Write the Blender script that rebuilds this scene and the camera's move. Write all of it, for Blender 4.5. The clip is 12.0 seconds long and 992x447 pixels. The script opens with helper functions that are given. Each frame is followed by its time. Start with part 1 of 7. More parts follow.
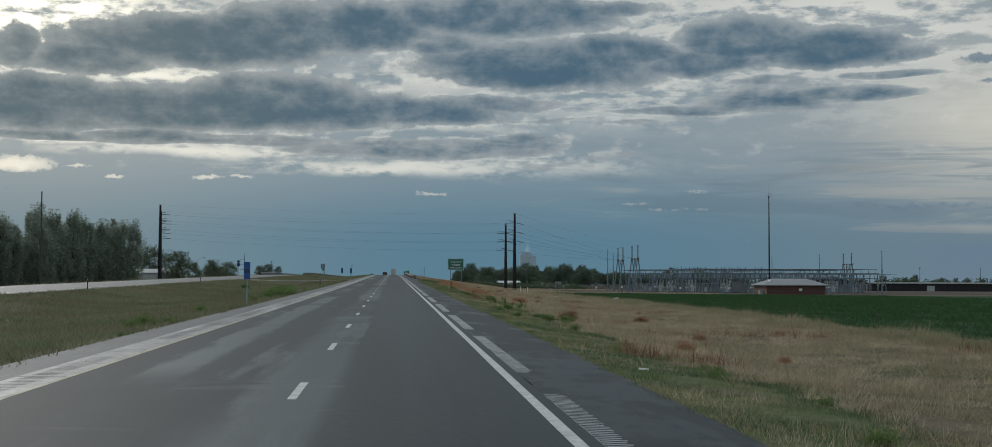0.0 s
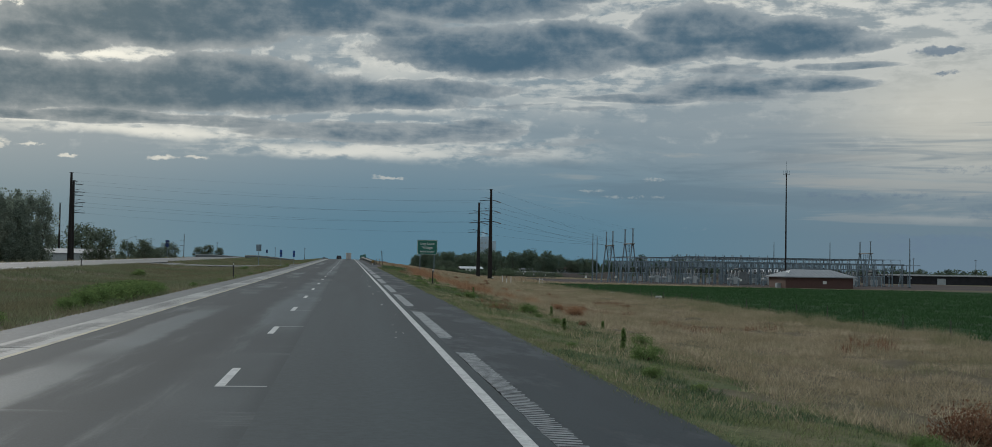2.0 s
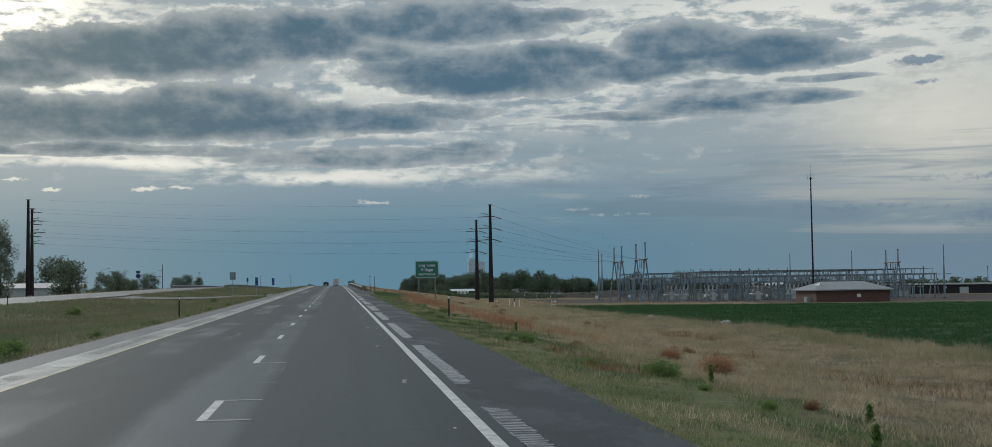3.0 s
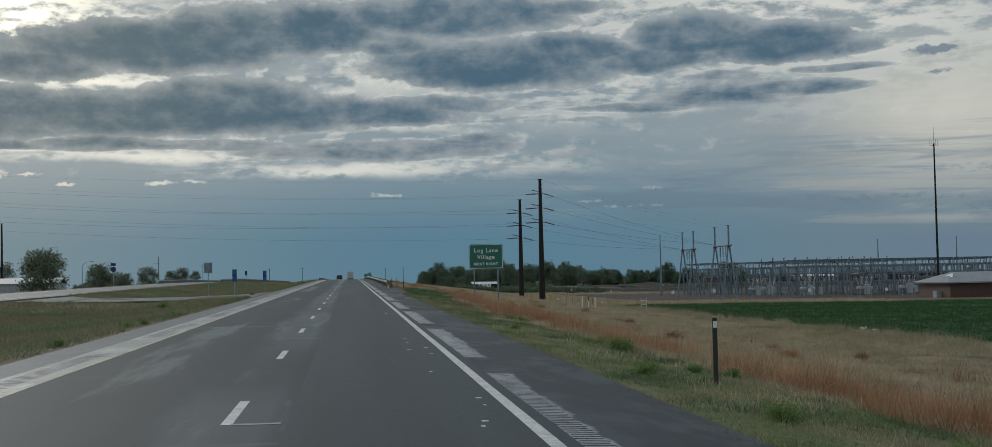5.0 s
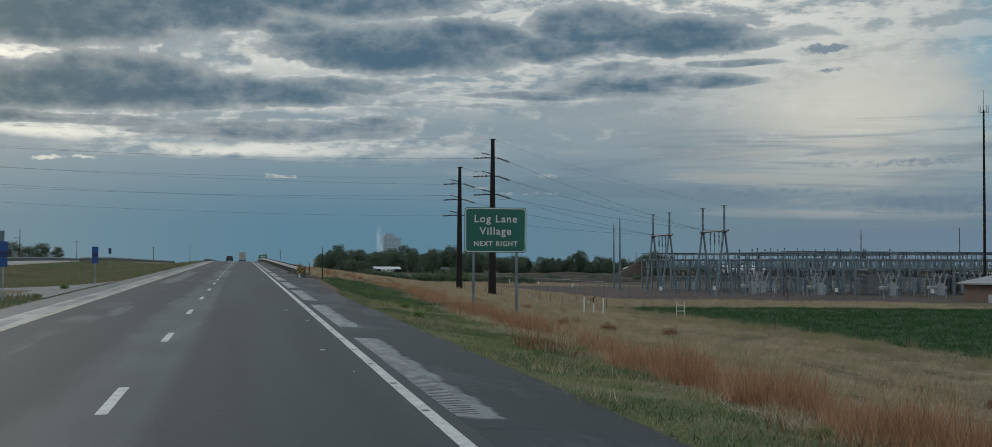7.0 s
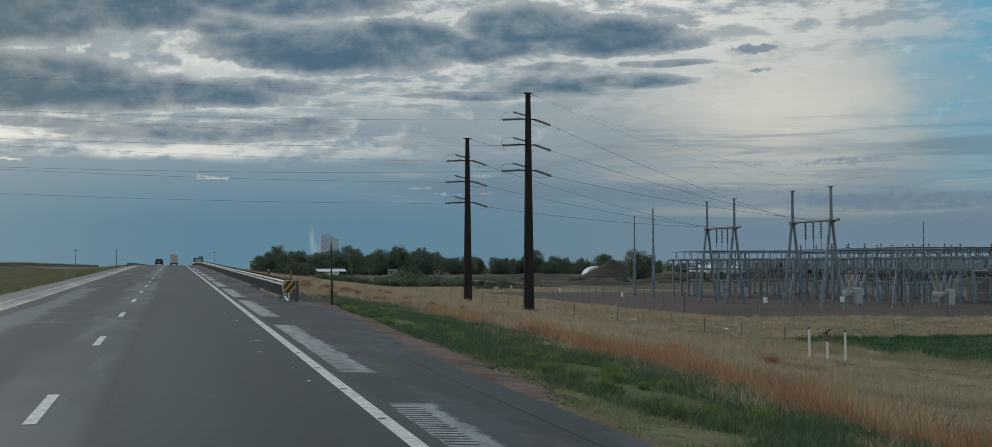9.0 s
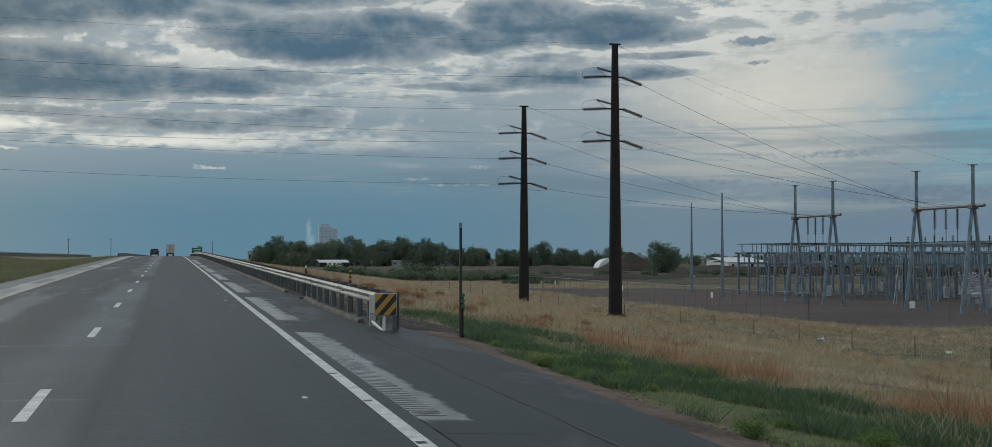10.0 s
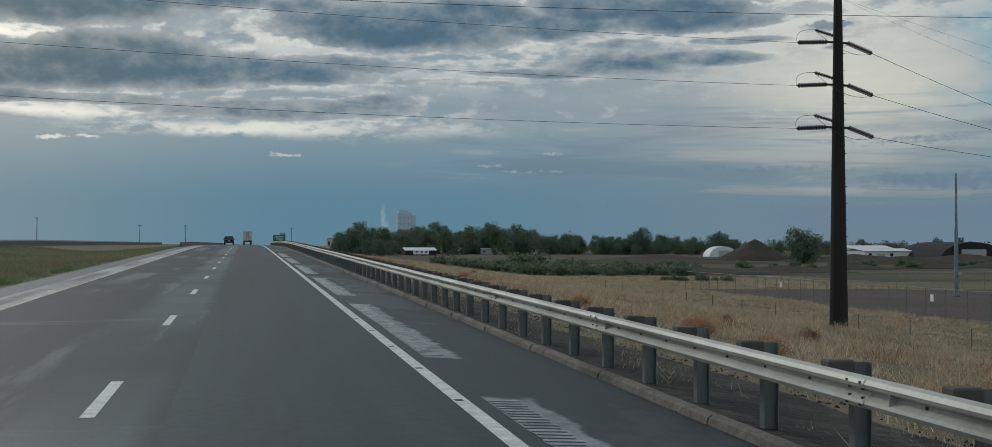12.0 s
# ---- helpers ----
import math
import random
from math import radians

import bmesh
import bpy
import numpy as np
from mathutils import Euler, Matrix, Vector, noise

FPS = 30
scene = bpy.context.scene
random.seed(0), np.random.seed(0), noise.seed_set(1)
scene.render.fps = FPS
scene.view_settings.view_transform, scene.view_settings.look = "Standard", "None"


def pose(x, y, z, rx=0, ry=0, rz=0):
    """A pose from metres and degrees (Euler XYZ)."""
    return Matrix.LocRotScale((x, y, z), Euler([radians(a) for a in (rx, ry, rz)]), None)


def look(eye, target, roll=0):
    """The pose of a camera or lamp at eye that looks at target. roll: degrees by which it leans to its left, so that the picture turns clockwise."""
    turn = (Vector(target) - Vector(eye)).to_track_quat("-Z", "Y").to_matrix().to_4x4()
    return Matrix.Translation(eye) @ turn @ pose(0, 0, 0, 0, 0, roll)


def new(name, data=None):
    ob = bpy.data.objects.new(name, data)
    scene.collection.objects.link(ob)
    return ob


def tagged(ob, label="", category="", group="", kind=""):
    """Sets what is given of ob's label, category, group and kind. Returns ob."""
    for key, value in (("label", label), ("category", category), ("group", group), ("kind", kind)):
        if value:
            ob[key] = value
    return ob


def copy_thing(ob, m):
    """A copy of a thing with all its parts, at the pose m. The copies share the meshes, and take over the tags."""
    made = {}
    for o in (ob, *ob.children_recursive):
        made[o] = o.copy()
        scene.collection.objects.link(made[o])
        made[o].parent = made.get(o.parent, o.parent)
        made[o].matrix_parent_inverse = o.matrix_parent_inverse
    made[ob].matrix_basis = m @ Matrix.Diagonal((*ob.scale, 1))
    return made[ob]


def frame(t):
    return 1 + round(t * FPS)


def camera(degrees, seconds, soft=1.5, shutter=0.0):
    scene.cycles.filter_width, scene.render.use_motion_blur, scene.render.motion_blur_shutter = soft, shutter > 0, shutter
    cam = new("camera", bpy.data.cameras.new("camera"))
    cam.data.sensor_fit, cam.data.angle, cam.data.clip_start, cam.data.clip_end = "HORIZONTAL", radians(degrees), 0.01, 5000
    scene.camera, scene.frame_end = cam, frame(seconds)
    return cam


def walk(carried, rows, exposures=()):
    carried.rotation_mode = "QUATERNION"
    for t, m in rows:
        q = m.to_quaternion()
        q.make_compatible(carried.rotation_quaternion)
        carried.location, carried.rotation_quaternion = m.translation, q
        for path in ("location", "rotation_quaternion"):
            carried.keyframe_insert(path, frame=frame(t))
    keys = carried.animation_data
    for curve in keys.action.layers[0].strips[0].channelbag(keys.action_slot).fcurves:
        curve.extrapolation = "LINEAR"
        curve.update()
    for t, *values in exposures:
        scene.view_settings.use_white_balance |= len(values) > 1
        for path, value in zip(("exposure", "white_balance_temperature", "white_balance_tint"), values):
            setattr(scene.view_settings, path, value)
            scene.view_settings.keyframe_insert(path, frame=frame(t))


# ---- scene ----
cam = camera(41.12, 12.0, soft=0.6)
# seconds, x, y, z, tilt, lean, turn
PATH = [
    (0.0, -0.04, -1.22, 1.95, 92.54, -0.2, -4.47),
    (0.3, -0.01, 6.23, 2.02, 92.23, -0.52, -4.82),
    (0.5, 0.01, 11.21, 2.07, 92.15, -0.74, -4.75),
    (0.8, 0.05, 18.69, 2.13, 92.14, -0.94, -4.79),
    (1.0, 0.08, 23.68, 2.17, 92.14, -1.07, -4.74),
    (1.3, 0.13, 31.19, 2.23, 92.16, -1.17, -4.95),
    (1.5, 0.16, 36.21, 2.27, 92.19, -1.24, -5.46),
    (1.8, 0.2, 43.74, 2.33, 92.09, -1.05, -5.81),
    (2.0, 0.22, 48.77, 2.37, 91.92, -0.93, -6.38),
    (2.3, 0.27, 56.3, 2.45, 91.83, -0.77, -6.74),
    (2.5, 0.31, 61.33, 2.5, 91.88, -0.66, -6.8),
    (2.8, 0.29, 68.88, 2.55, 92.53, 0.24, -6.88),
    (3.0, 0.27, 73.92, 2.58, 92.84, 0.84, -6.89),
    (3.2, 0.24, 78.97, 2.62, 92.88, 0.87, -6.95),
    (4.8, 0.0, 119.43, 2.97, 92.65, 1.1, -6.28),
    (5.0, -0.03, 124.49, 3.01, 92.51, 1.13, -6.31),
    (5.3, -0.04, 132.04, 3.07, 92.27, 0.94, -6.73),
    (5.5, -0.05, 137.06, 3.11, 92.06, 0.81, -7.39),
    (5.8, -0.07, 144.56, 3.16, 91.86, 0.52, -7.66),
    (6.0, -0.08, 149.54, 3.2, 91.86, 0.32, -8.44),
    (6.3, -0.06, 157.0, 3.28, 91.85, 0.1, -9.52),
    (6.5, -0.05, 161.96, 3.33, 91.87, -0.04, -9.78),
    (6.8, -0.04, 169.4, 3.41, 91.83, -0.15, -10.17),
    (7.0, -0.03, 174.35, 3.46, 91.85, -0.22, -10.9),
    (7.2, -0.04, 179.3, 3.5, 91.84, -0.17, -11.32),
    (9.0, -0.11, 223.94, 3.87, 91.86, 0.25, -13.74),
    (9.3, -0.1, 231.49, 3.94, 91.72, 0.19, -13.85),
    (9.5, -0.09, 236.5, 3.99, 91.7, 0.15, -14.01),
    (9.8, -0.11, 244.0, 4.06, 91.54, 0.04, -13.87),
    (10.0, -0.12, 248.98, 4.11, 91.48, -0.03, -13.89),
    (10.5, -0.07, 261.41, 4.2, 91.46, 0.1, -13.41),
    (10.8, -0.11, 268.89, 4.27, 91.57, 0.08, -12.14),
    (11.0, -0.14, 273.87, 4.32, 91.52, 0.06, -11.13),
    (11.3, -0.14, 281.33, 4.4, 91.47, 0.03, -10.95),
    (11.5, -0.14, 286.31, 4.45, 91.43, 0.01, -10.93),
    (11.8, -0.12, 293.78, 4.52, 91.31, -0.04, -10.7),
    (12.0, -0.1, 298.76, 4.57, 90.9, -0.07, -10.71),
]
# the picture darkens and brightens a little on the way
EXPOSURES = [(0.0, -0.12), (0.5, -0.16), (1.0, -0.22), (1.5, -0.15), (2.5, -0.08), (3.0, 0.06), (5.0, -0.12), (5.5, -0.06),
             (7.0, -0.03), (9.0, 0.02), (10.0, 0.02), (11.0, -0.10), (11.5, -0.06), (12.0, 0.0)]
walk(cam, [(t, pose(x, y, z, rx, ry, rz)) for t, x, y, z, rx, ry, rz in PATH], EXPOSURES)

# ---------------------------------------------------------------- world
world = bpy.data.worlds.new("evening_sky")
scene.world = world
world.use_nodes = True
WT = world.node_tree
WT.nodes.clear()


def wnode(kind):
    return WT.nodes.new(kind)


def feed(sock, val):
    if isinstance(val, bpy.types.NodeSocket):
        WT.links.new(val, sock)
    else:
        sock.default_value = val


def wmath(op, a, b=None, c=None, clamp=False):
    n = wnode("ShaderNodeMath")
    n.operation, n.use_clamp = op, clamp
    feed(n.inputs[0], a)
    if b is not None:
        feed(n.inputs[1], b)
    if c is not None:
        feed(n.inputs[2], c)
    return n.outputs[0]


def wvec(op, a, b):
    n = wnode("ShaderNodeVectorMath")
    n.operation = op
    feed(n.inputs[0], a)
    feed(n.inputs[1], b)
    return n.outputs["Value" if op in ("LENGTH", "DOT_PRODUCT") else "Vector"]


def wstep(v, lo, hi, a=0.0, b=1.0):
    n = wnode("ShaderNodeMapRange")
    n.interpolation_type = "SMOOTHSTEP"
    for s, val in zip(n.inputs[:5], (v, lo, hi, a, b)):
        feed(s, val)
    return n.outputs[0]


def wmix(f, a, b):
    n = wnode("ShaderNodeMix")
    n.data_type = "RGBA"
    feed(n.inputs[0], f)
    feed(n.inputs[6], a if isinstance(a, bpy.types.NodeSocket) else (*a, 1))
    feed(n.inputs[7], b if isinstance(b, bpy.types.NodeSocket) else (*b, 1))
    return n.outputs[2]


def wnoise(vec, scale, detail=6.0, rough=0.55, distort=0.0):
    n = wnode("ShaderNodeTexNoise")
    feed(n.inputs["Vector"], vec)
    n.inputs["Scale"].default_value = scale
    n.inputs["Detail"].default_value = detail
    n.inputs["Roughness"].default_value = rough
    n.inputs["Distortion"].default_value = distort
    return n


SUN_AZ, SUN_EL = -24.0, 15.0
sky = wnode("ShaderNodeTexSky")
sky.sky_type = "NISHITA"
sky.sun_disc = False
sky.sun_elevation, sky.sun_rotation = radians(SUN_EL), radians(SUN_AZ)
way = wnode("ShaderNodeTexCoord").outputs["Generated"]
sep = wnode("ShaderNodeSeparateXYZ")
feed(sep.inputs[0], way)
AZ = wmath("MULTIPLY", wmath("ARCTAN2", sep.outputs[0], sep.outputs[1]), 57.2958)
EL = wmath("MULTIPLY", wmath("ARCSINE", sep.outputs[2]), 57.2958)


def azel(a, e):
    n = wnode("ShaderNodeCombineXYZ")
    feed(n.inputs[0], a)
    feed(n.inputs[1], e)
    return n.outputs[0]


flat = azel(AZ, EL)


def swing(noise, a, e):
    """Noise colour turned into a shift in azimuth and elevation."""
    return wvec("MULTIPLY", wvec("SUBTRACT", noise.outputs["Color"], (0.5, 0.5, 0.5)), (a, e, 0))


def scaled(vec, a, e):
    return wvec("MULTIPLY", vec, (a, e, 0))


def union(rows, where, shape, base=1.0):
    """Union of soft ovals: azimuth, elevation, half width, half height, weight. Undersides may be cut flatter by base."""
    xy = wnode("ShaderNodeSeparateXYZ")
    feed(xy.inputs[0], where)
    total = 0.0
    for a, e, ra, re, w in rows:
        at = wnode("ShaderNodeCombineXYZ")
        for k, v in enumerate((xy.outputs[0], xy.outputs[1], total)):
            feed(at.inputs[k], v)
        d = wvec("MULTIPLY", wvec("SUBTRACT", at.outputs[0], (a, e, 0)), (1 / ra, 1 / re, 0))
        if base != 1.0:
            # below its middle the oval is shorter
            low_half = wnode("ShaderNodeSeparateXYZ")
            feed(low_half.inputs[0], d)
            d = azel(low_half.outputs[0], wmath("MAXIMUM", low_half.outputs[1], wmath("MULTIPLY", low_half.outputs[1], -base)))
        total = wmath("MAXIMUM", wmath("MULTIPLY", wstep(wvec("LENGTH", d, (0, 0, 0)), shape[1], shape[0]), w), total)
    return total


def blobs(rows, where, lo, hi):
    return union(rows, where, (lo, hi))


# broken, mostly level texture of the cloud decks, in degrees
lump = wnoise(scaled(flat, 0.30, 0.62), 1.0, 6.0, 0.55)
fine = wnoise(scaled(flat, 0.8, 1.9), 1.0, 8.0, 0.6)
streak = wnoise(scaled(flat, 0.10, 0.95), 1.0, 8.0, 0.58, 0.5)
curl = wnoise(scaled(flat, 2.2, 3.6), 1.0, 6.0, 0.6, 0.4)
push = swing(lump, 5.0, 2.0)
push2 = swing(fine, 1.6, 0.9)
bent2 = wvec("ADD", flat, wvec("ADD", scaled(push2, 0.6, 0.25), swing(curl, 0.9, 0.42)))

# large dark cloud bodies with flat bases
DARK = [
    (-8.4, 10.01, 5.8, 1.20, 1.0),
    (-5.0, 10.56, 3.5, 1.32, 1.0),
    (-12.8, 9.17, 2.5, 0.83, 0.95),
    (-1.3, 10.77, 3.0, 1.22, 0.95),
    (-15.8, 9.44, 1.2, 0.96, 0.8),
    (6.3, 9.23, 5.1, 1.13, 1.05),
    (10.0, 9.95, 2.4, 0.70, 0.95),
    (4.6, 11.38, 5.2, 0.96, 0.95),
    (2.1, 10.18, 1.9, 0.65, 0.75),
    (8.5, 11.71, 3.3, 0.48, 0.7),
    (-7.9, 7.28, 9.7, 1.01, 1.05),
    (-5.2, 7.94, 3.5, 0.96, 1.0),
    (-14.8, 7.19, 3.8, 1.23, 1.0),
    (0.5, 7.29, 4.7, 0.55, 0.9),
    (4.3, 7.68, 3.3, 0.38, 0.72),
    (15.2, 10.22, 2.9, 1.05, 1.0),
    (18.9, 9.77, 3.3, 0.94, 1.05),
    (13.4, 9.36, 3.5, 0.59, 0.85),
    (21.5, 9.48, 1.5, 0.47, 0.8),
]
# long flat clouds below and between them
STREAKS = [
    (12.8, 7.39, 3.1, 0.24, 0.85),
    (16.1, 7.75, 2.8, 0.50, 1.0),
    (19.4, 7.92, 3.0, 0.34, 0.95),
    (20.9, 8.65, 2.1, 0.18, 0.75),
    (16.6, 8.54, 2.1, 0.23, 0.6),
    (0.5, 5.72, 5.2, 0.46, 0.85),
    (5.7, 5.91, 1.9, 0.60, 0.66),
    (-10.4, 6.08, 2.9, 0.34, 0.85),
    (-5.2, 6.01, 4.3, 0.27, 0.6),
    (-14.7, 5.98, 2.8, 0.23, 0.8),
    (7.1, 5.04, 1.9, 0.27, 0.5),
    (9.3, 5.50, 1.6, 0.21, 0.45),
    (8.7, 6.99, 3.0, 0.19, 0.45),
    (4.9, 13.19, 11.4, 0.79, 0.95),
    (-12.6, 12.32, 1.5, 0.50, 0.5),
    (18.4, 12.60, 5.1, 0.31, 0.5),
    (2.1, 6.99, 3.3, 0.21, 0.6),
]
DARK2 = [
    (24.9, 9.15, 1.2, 0.22, 0.8),
    (25.1, 8.3, 0.9, 0.13, 0.6),
    (27.5, 4.3, 5.0, 0.28, 0.55),
    (23.5, 3.3, 6.0, 0.3, 0.45),
    (31.0, 2.7, 6.0, 0.5, 0.6),
    (33.0, 1.5, 8.0, 0.7, 0.75),
    (24.0, 1.1, 3.0, 0.6, 0.5),
]
WHITE = [
    (1.65, 3.80, 0.75, 0.09, 0.7),
    (-6.5, 4.45, 0.55, 0.11, 0.8),
    (-7.9, 4.42, 0.6, 0.13, 0.85),
    (-15.6, 4.75, 1.7, 0.34, 1.0),
    (-13.2, 4.75, 0.6, 0.09, 0.7),
    (-11.7, 4.35, 0.4, 0.07, 0.7),
    (13.1, 3.9, 0.7, 0.14, 0.45),
    (10.4, 3.4, 0.7, 0.10, 0.4),
    (12.2, 3.15, 1.8, 0.09, 0.35),
    (15.5, 1.75, 1.3, 0.12, 0.10),
    (24.0, 2.30, 1.6, 0.08, 0.08),
]
# thin bright decks behind the dark ones
BRIGHT = [
    (-15.0, 11.4, 7.0, 2.0, 1.0),
    (-9.0, 8.55, 5.0, 0.45, 0.95),
    (2.5, 8.9, 4.0, 0.9, 0.8),
    (0.5, 5.0, 6.5, 0.30, 0.85),
    (5.5, 5.1, 5.0, 0.5, 0.6),
    (-13.5, 6.05, 6.0, 0.30, 0.95),
    (-8.0, 5.55, 5.5, 0.25, 0.85),
    (0.0, 6.75, 5.0, 0.25, 0.7),
    (11.0, 8.2, 6.0, 1.4, 0.6),
    (19.0, 10.8, 12.0, 2.6, 0.9),
    (20.0, 7.2, 7.0, 0.8, 0.2),
    (25.0, 2.4, 2.5, 0.2, 0.12),
]


def billows(where):
    roll = wnoise(scaled(where, 0.22, 0.42), 1.0, 2.0, 0.5)
    puff = wnoise(wvec("ADD", scaled(where, 0.75, 1.15), swing(roll, 0.6, 0.5)), 1.0, 9.0, 0.56, 0.15)
    return roll, puff.outputs["Fac"]


# thickness of the dark decks with their billows
roll, puff = billows(flat)
wisp = wnoise(scaled(flat, 0.30, 1.9), 1.0, 8.0, 0.62, 0.4)
thick = union(DARK, wvec("ADD", flat, swing(roll, 2.2, 0.7)), (0.45, 1.55), 1.25)
thick = wmath("ADD", wmath("MULTIPLY", thick, 1.15), wmath("MULTIPLY", wmath("SUBTRACT", puff, 0.5), 1.12))
crumb = wnoise(wvec("ADD", scaled(flat, 2.3, 3.1), swing(fine, 0.8, 0.8)), 1.0, 8.0, 0.62)
thick = wmath("ADD", thick, wmath("MULTIPLY", wmath("SUBTRACT", crumb.outputs["Fac"], 0.5), 0.42))
levels = union(STREAKS, wvec("ADD", flat, swing(roll, 1.4, 0.3)), (0.45, 1.55))
levels = wmath("ADD", levels, wmath("MULTIPLY", wmath("SUBTRACT", wisp.outputs["Fac"], 0.5), 1.3))
body = wmath("MAXIMUM", thick, levels)
lit = wmath("MULTIPLY", wmath("SUBTRACT", puff, billows(wvec("ADD", flat, (-0.20, 0.30, 0)))[1]), 2.0)
dark = wstep(body, 0.28, 0.52)
ragged = wmath("MULTIPLY", wmath("SUBTRACT", wmath("ADD", wmath("MULTIPLY", streak.outputs["Fac"], 0.6), wmath("MULTIPLY", crumb.outputs["Fac"], 0.6)), 0.6), 2.2)
dark2 = wstep(wmath("ADD", blobs(DARK2, bent2, 0.2, 1.6), ragged), 0.30, 0.75, 0.0, 0.8)
whites = blobs(WHITE, bent2, 0.2, 1.5)
white = wmath("MULTIPLY", whites, wstep(wmath("ADD", whites, wmath("MULTIPLY", wmath("SUBTRACT", crumb.outputs["Fac"], 0.5), 2.0)), 0.15, 0.55))
bright = blobs(BRIGHT, wvec("ADD", flat, wvec("MULTIPLY", push, (0.8, 0.45, 0))), 0.1, 1.7)

# clear air: blue haze low down, warmer grey toward the sun, cyan where the sky is open to the right
haze = wmix(wstep(AZ, -18, 3), (0.228, 0.300, 0.328), (0.118, 0.230, 0.306))
haze = wmix(wstep(AZ, 8, 26), haze, (0.165, 0.235, 0.285))
high = wmix(wstep(AZ, -18, 6), (0.42, 0.445, 0.44), (0.27, 0.335, 0.375))
high = wmix(wstep(AZ, 8, 22), high, (0.315, 0.365, 0.39))
base = wmix(wstep(EL, 1.5, 6.5), haze, high)
sky_s = wnode("ShaderNodeMix")
sky_s.data_type, sky_s.blend_type = "RGBA", "MULTIPLY"
sky_s.inputs[0].default_value = 1.0
feed(sky_s.inputs[6], sky.outputs[0])
feed(sky_s.inputs[7], (0.13, 0.15, 0.15, 1))
open_sky = wmix(0.85, sky_s.outputs[2], (0.095, 0.30, 0.43))
clear = wmath("MULTIPLY", wstep(wmath("ADD", AZ, wmath("MULTIPLY", wmath("SUBTRACT", lump.outputs["Fac"], 0.5), 9.0)), 28.5, 36.0), wstep(EL, 2.0, 4.5))
cream = wstep(wvec("LENGTH", wvec("MULTIPLY", wvec("SUBTRACT", wvec("ADD", flat, wvec("MULTIPLY", push, (0.6, 0.3, 0))), (26.0, 6.6, 0)), (0.135, 0.26, 0)), (0, 0, 0)), 1.15, 0.1)
base = wmix(wmath("MULTIPLY", cream, 0.92), base, (0.62, 0.605, 0.535))
base = wmix(clear, base, open_sky)
low = wmath("MULTIPLY", wstep(AZ, 3.0, 12.0), wmath("MULTIPLY", wstep(EL, 2.0, 3.2), wstep(EL, 6.6, 4.6)))
base = wmix(wmath("MULTIPLY", low, wstep(streak.outputs["Fac"], 0.46, 0.62, 0.0, 0.38)), base, (0.125, 0.185, 0.235))
base = wmix(wmath("MULTIPLY", low, wstep(streak.outputs["Fac"], 0.44, 0.34, 0.0, 0.35)), base, (0.46, 0.45, 0.41))
# thin level streaks, dark and cream, low on the right
streak2 = wnoise(scaled(flat, 0.09, 1.6), 1.0, 8.0, 0.58, 0.6)
low2 = wmath("MULTIPLY", wstep(AZ, 15.0, 22.0), wmath("MULTIPLY", wstep(EL, 1.5, 2.4), wstep(EL, 7.5, 5.0)))
base = wmix(wmath("MULTIPLY", low2, wstep(streak2.outputs["Fac"], 0.50, 0.62, 0.0, 0.50)), base, (0.170, 0.235, 0.290))
base = wmix(wmath("MULTIPLY", low2, wstep(streak2.outputs["Fac"], 0.47, 0.36, 0.0, 0.30)), base, (0.42, 0.41, 0.385))
# veil of bright thin cloud, broken by level streaks
veil = wmath("MULTIPLY", bright, wstep(wmath("ADD", wmath("MULTIPLY", streak.outputs["Fac"], 0.55), wmath("MULTIPLY", fine.outputs["Fac"], 0.45)), 0.42, 0.53))
glow = wstep(wvec("LENGTH", wvec("MULTIPLY", wvec("SUBTRACT", flat, (-17.5, 12.2, 0)), (0.085, 0.13, 0)), (0, 0, 0)), 1.0, 0.0)
veil_col = wmix(wstep(AZ, -14, 8), (1.0, 0.95, 0.82), (0.76, 0.75, 0.69))
veil_col = wmix(glow, veil_col, (2.0, 1.85, 1.5))
air = wmix(veil, base, veil_col)
# dark bodies: thick cores blue-grey, thin parts pale, upper edges lit
shade = wmath("ADD", body, wmath("ADD", wmath("MULTIPLY", wmath("SUBTRACT", streak.outputs["Fac"], 0.5), 0.7), wmath("MULTIPLY", wmath("SUBTRACT", lump.outputs["Fac"], 0.5), 0.6)))
shade = wmath("SUBTRACT", shade, wmath("MULTIPLY", lit, 0.55))
thin_col = wmix(wstep(AZ, -14, 8), (0.37, 0.39, 0.385), (0.34, 0.38, 0.40))
core_col = wmix(wstep(AZ, -12, 4), (0.120, 0.169, 0.194), (0.070, 0.138, 0.198))
body_col = wmix(wstep(shade, 0.28, 1.38), thin_col, core_col)
body_col = wmix(wmath("MULTIPLY", wmath("MULTIPLY", wstep(lit, 0.10, 0.50), wstep(body, 0.95, 0.5)), wstep(EL, 4.6, 6.4, 0.25, 0.55)), body_col, wmix(wstep(AZ, -12, 10), (0.62, 0.61, 0.56), (0.50, 0.53, 0.52)))
rim = wmath("MULTIPLY", wmath("MULTIPLY", wstep(body, 0.02, 0.34), wstep(body, 0.58, 0.36)), wmath("MULTIPLY", wstep(AZ, 22, -14, 0.15, 0.6), wmath("MULTIPLY", wstep(lit, -0.10, 0.25), wstep(EL, 4.2, 6.0))))
air = wmix(rim, air, wmix(glow, (0.92, 0.89, 0.80), (1.5, 1.4, 1.15)))
air = wmix(wmath("MULTIPLY", dark, 0.97), air, body_col)
air = wmix(dark2, air, (0.155, 0.215, 0.285))
bank_top = wmath("ADD", 1.15, wmath("MULTIPLY", fine.outputs["Fac"], 0.9))
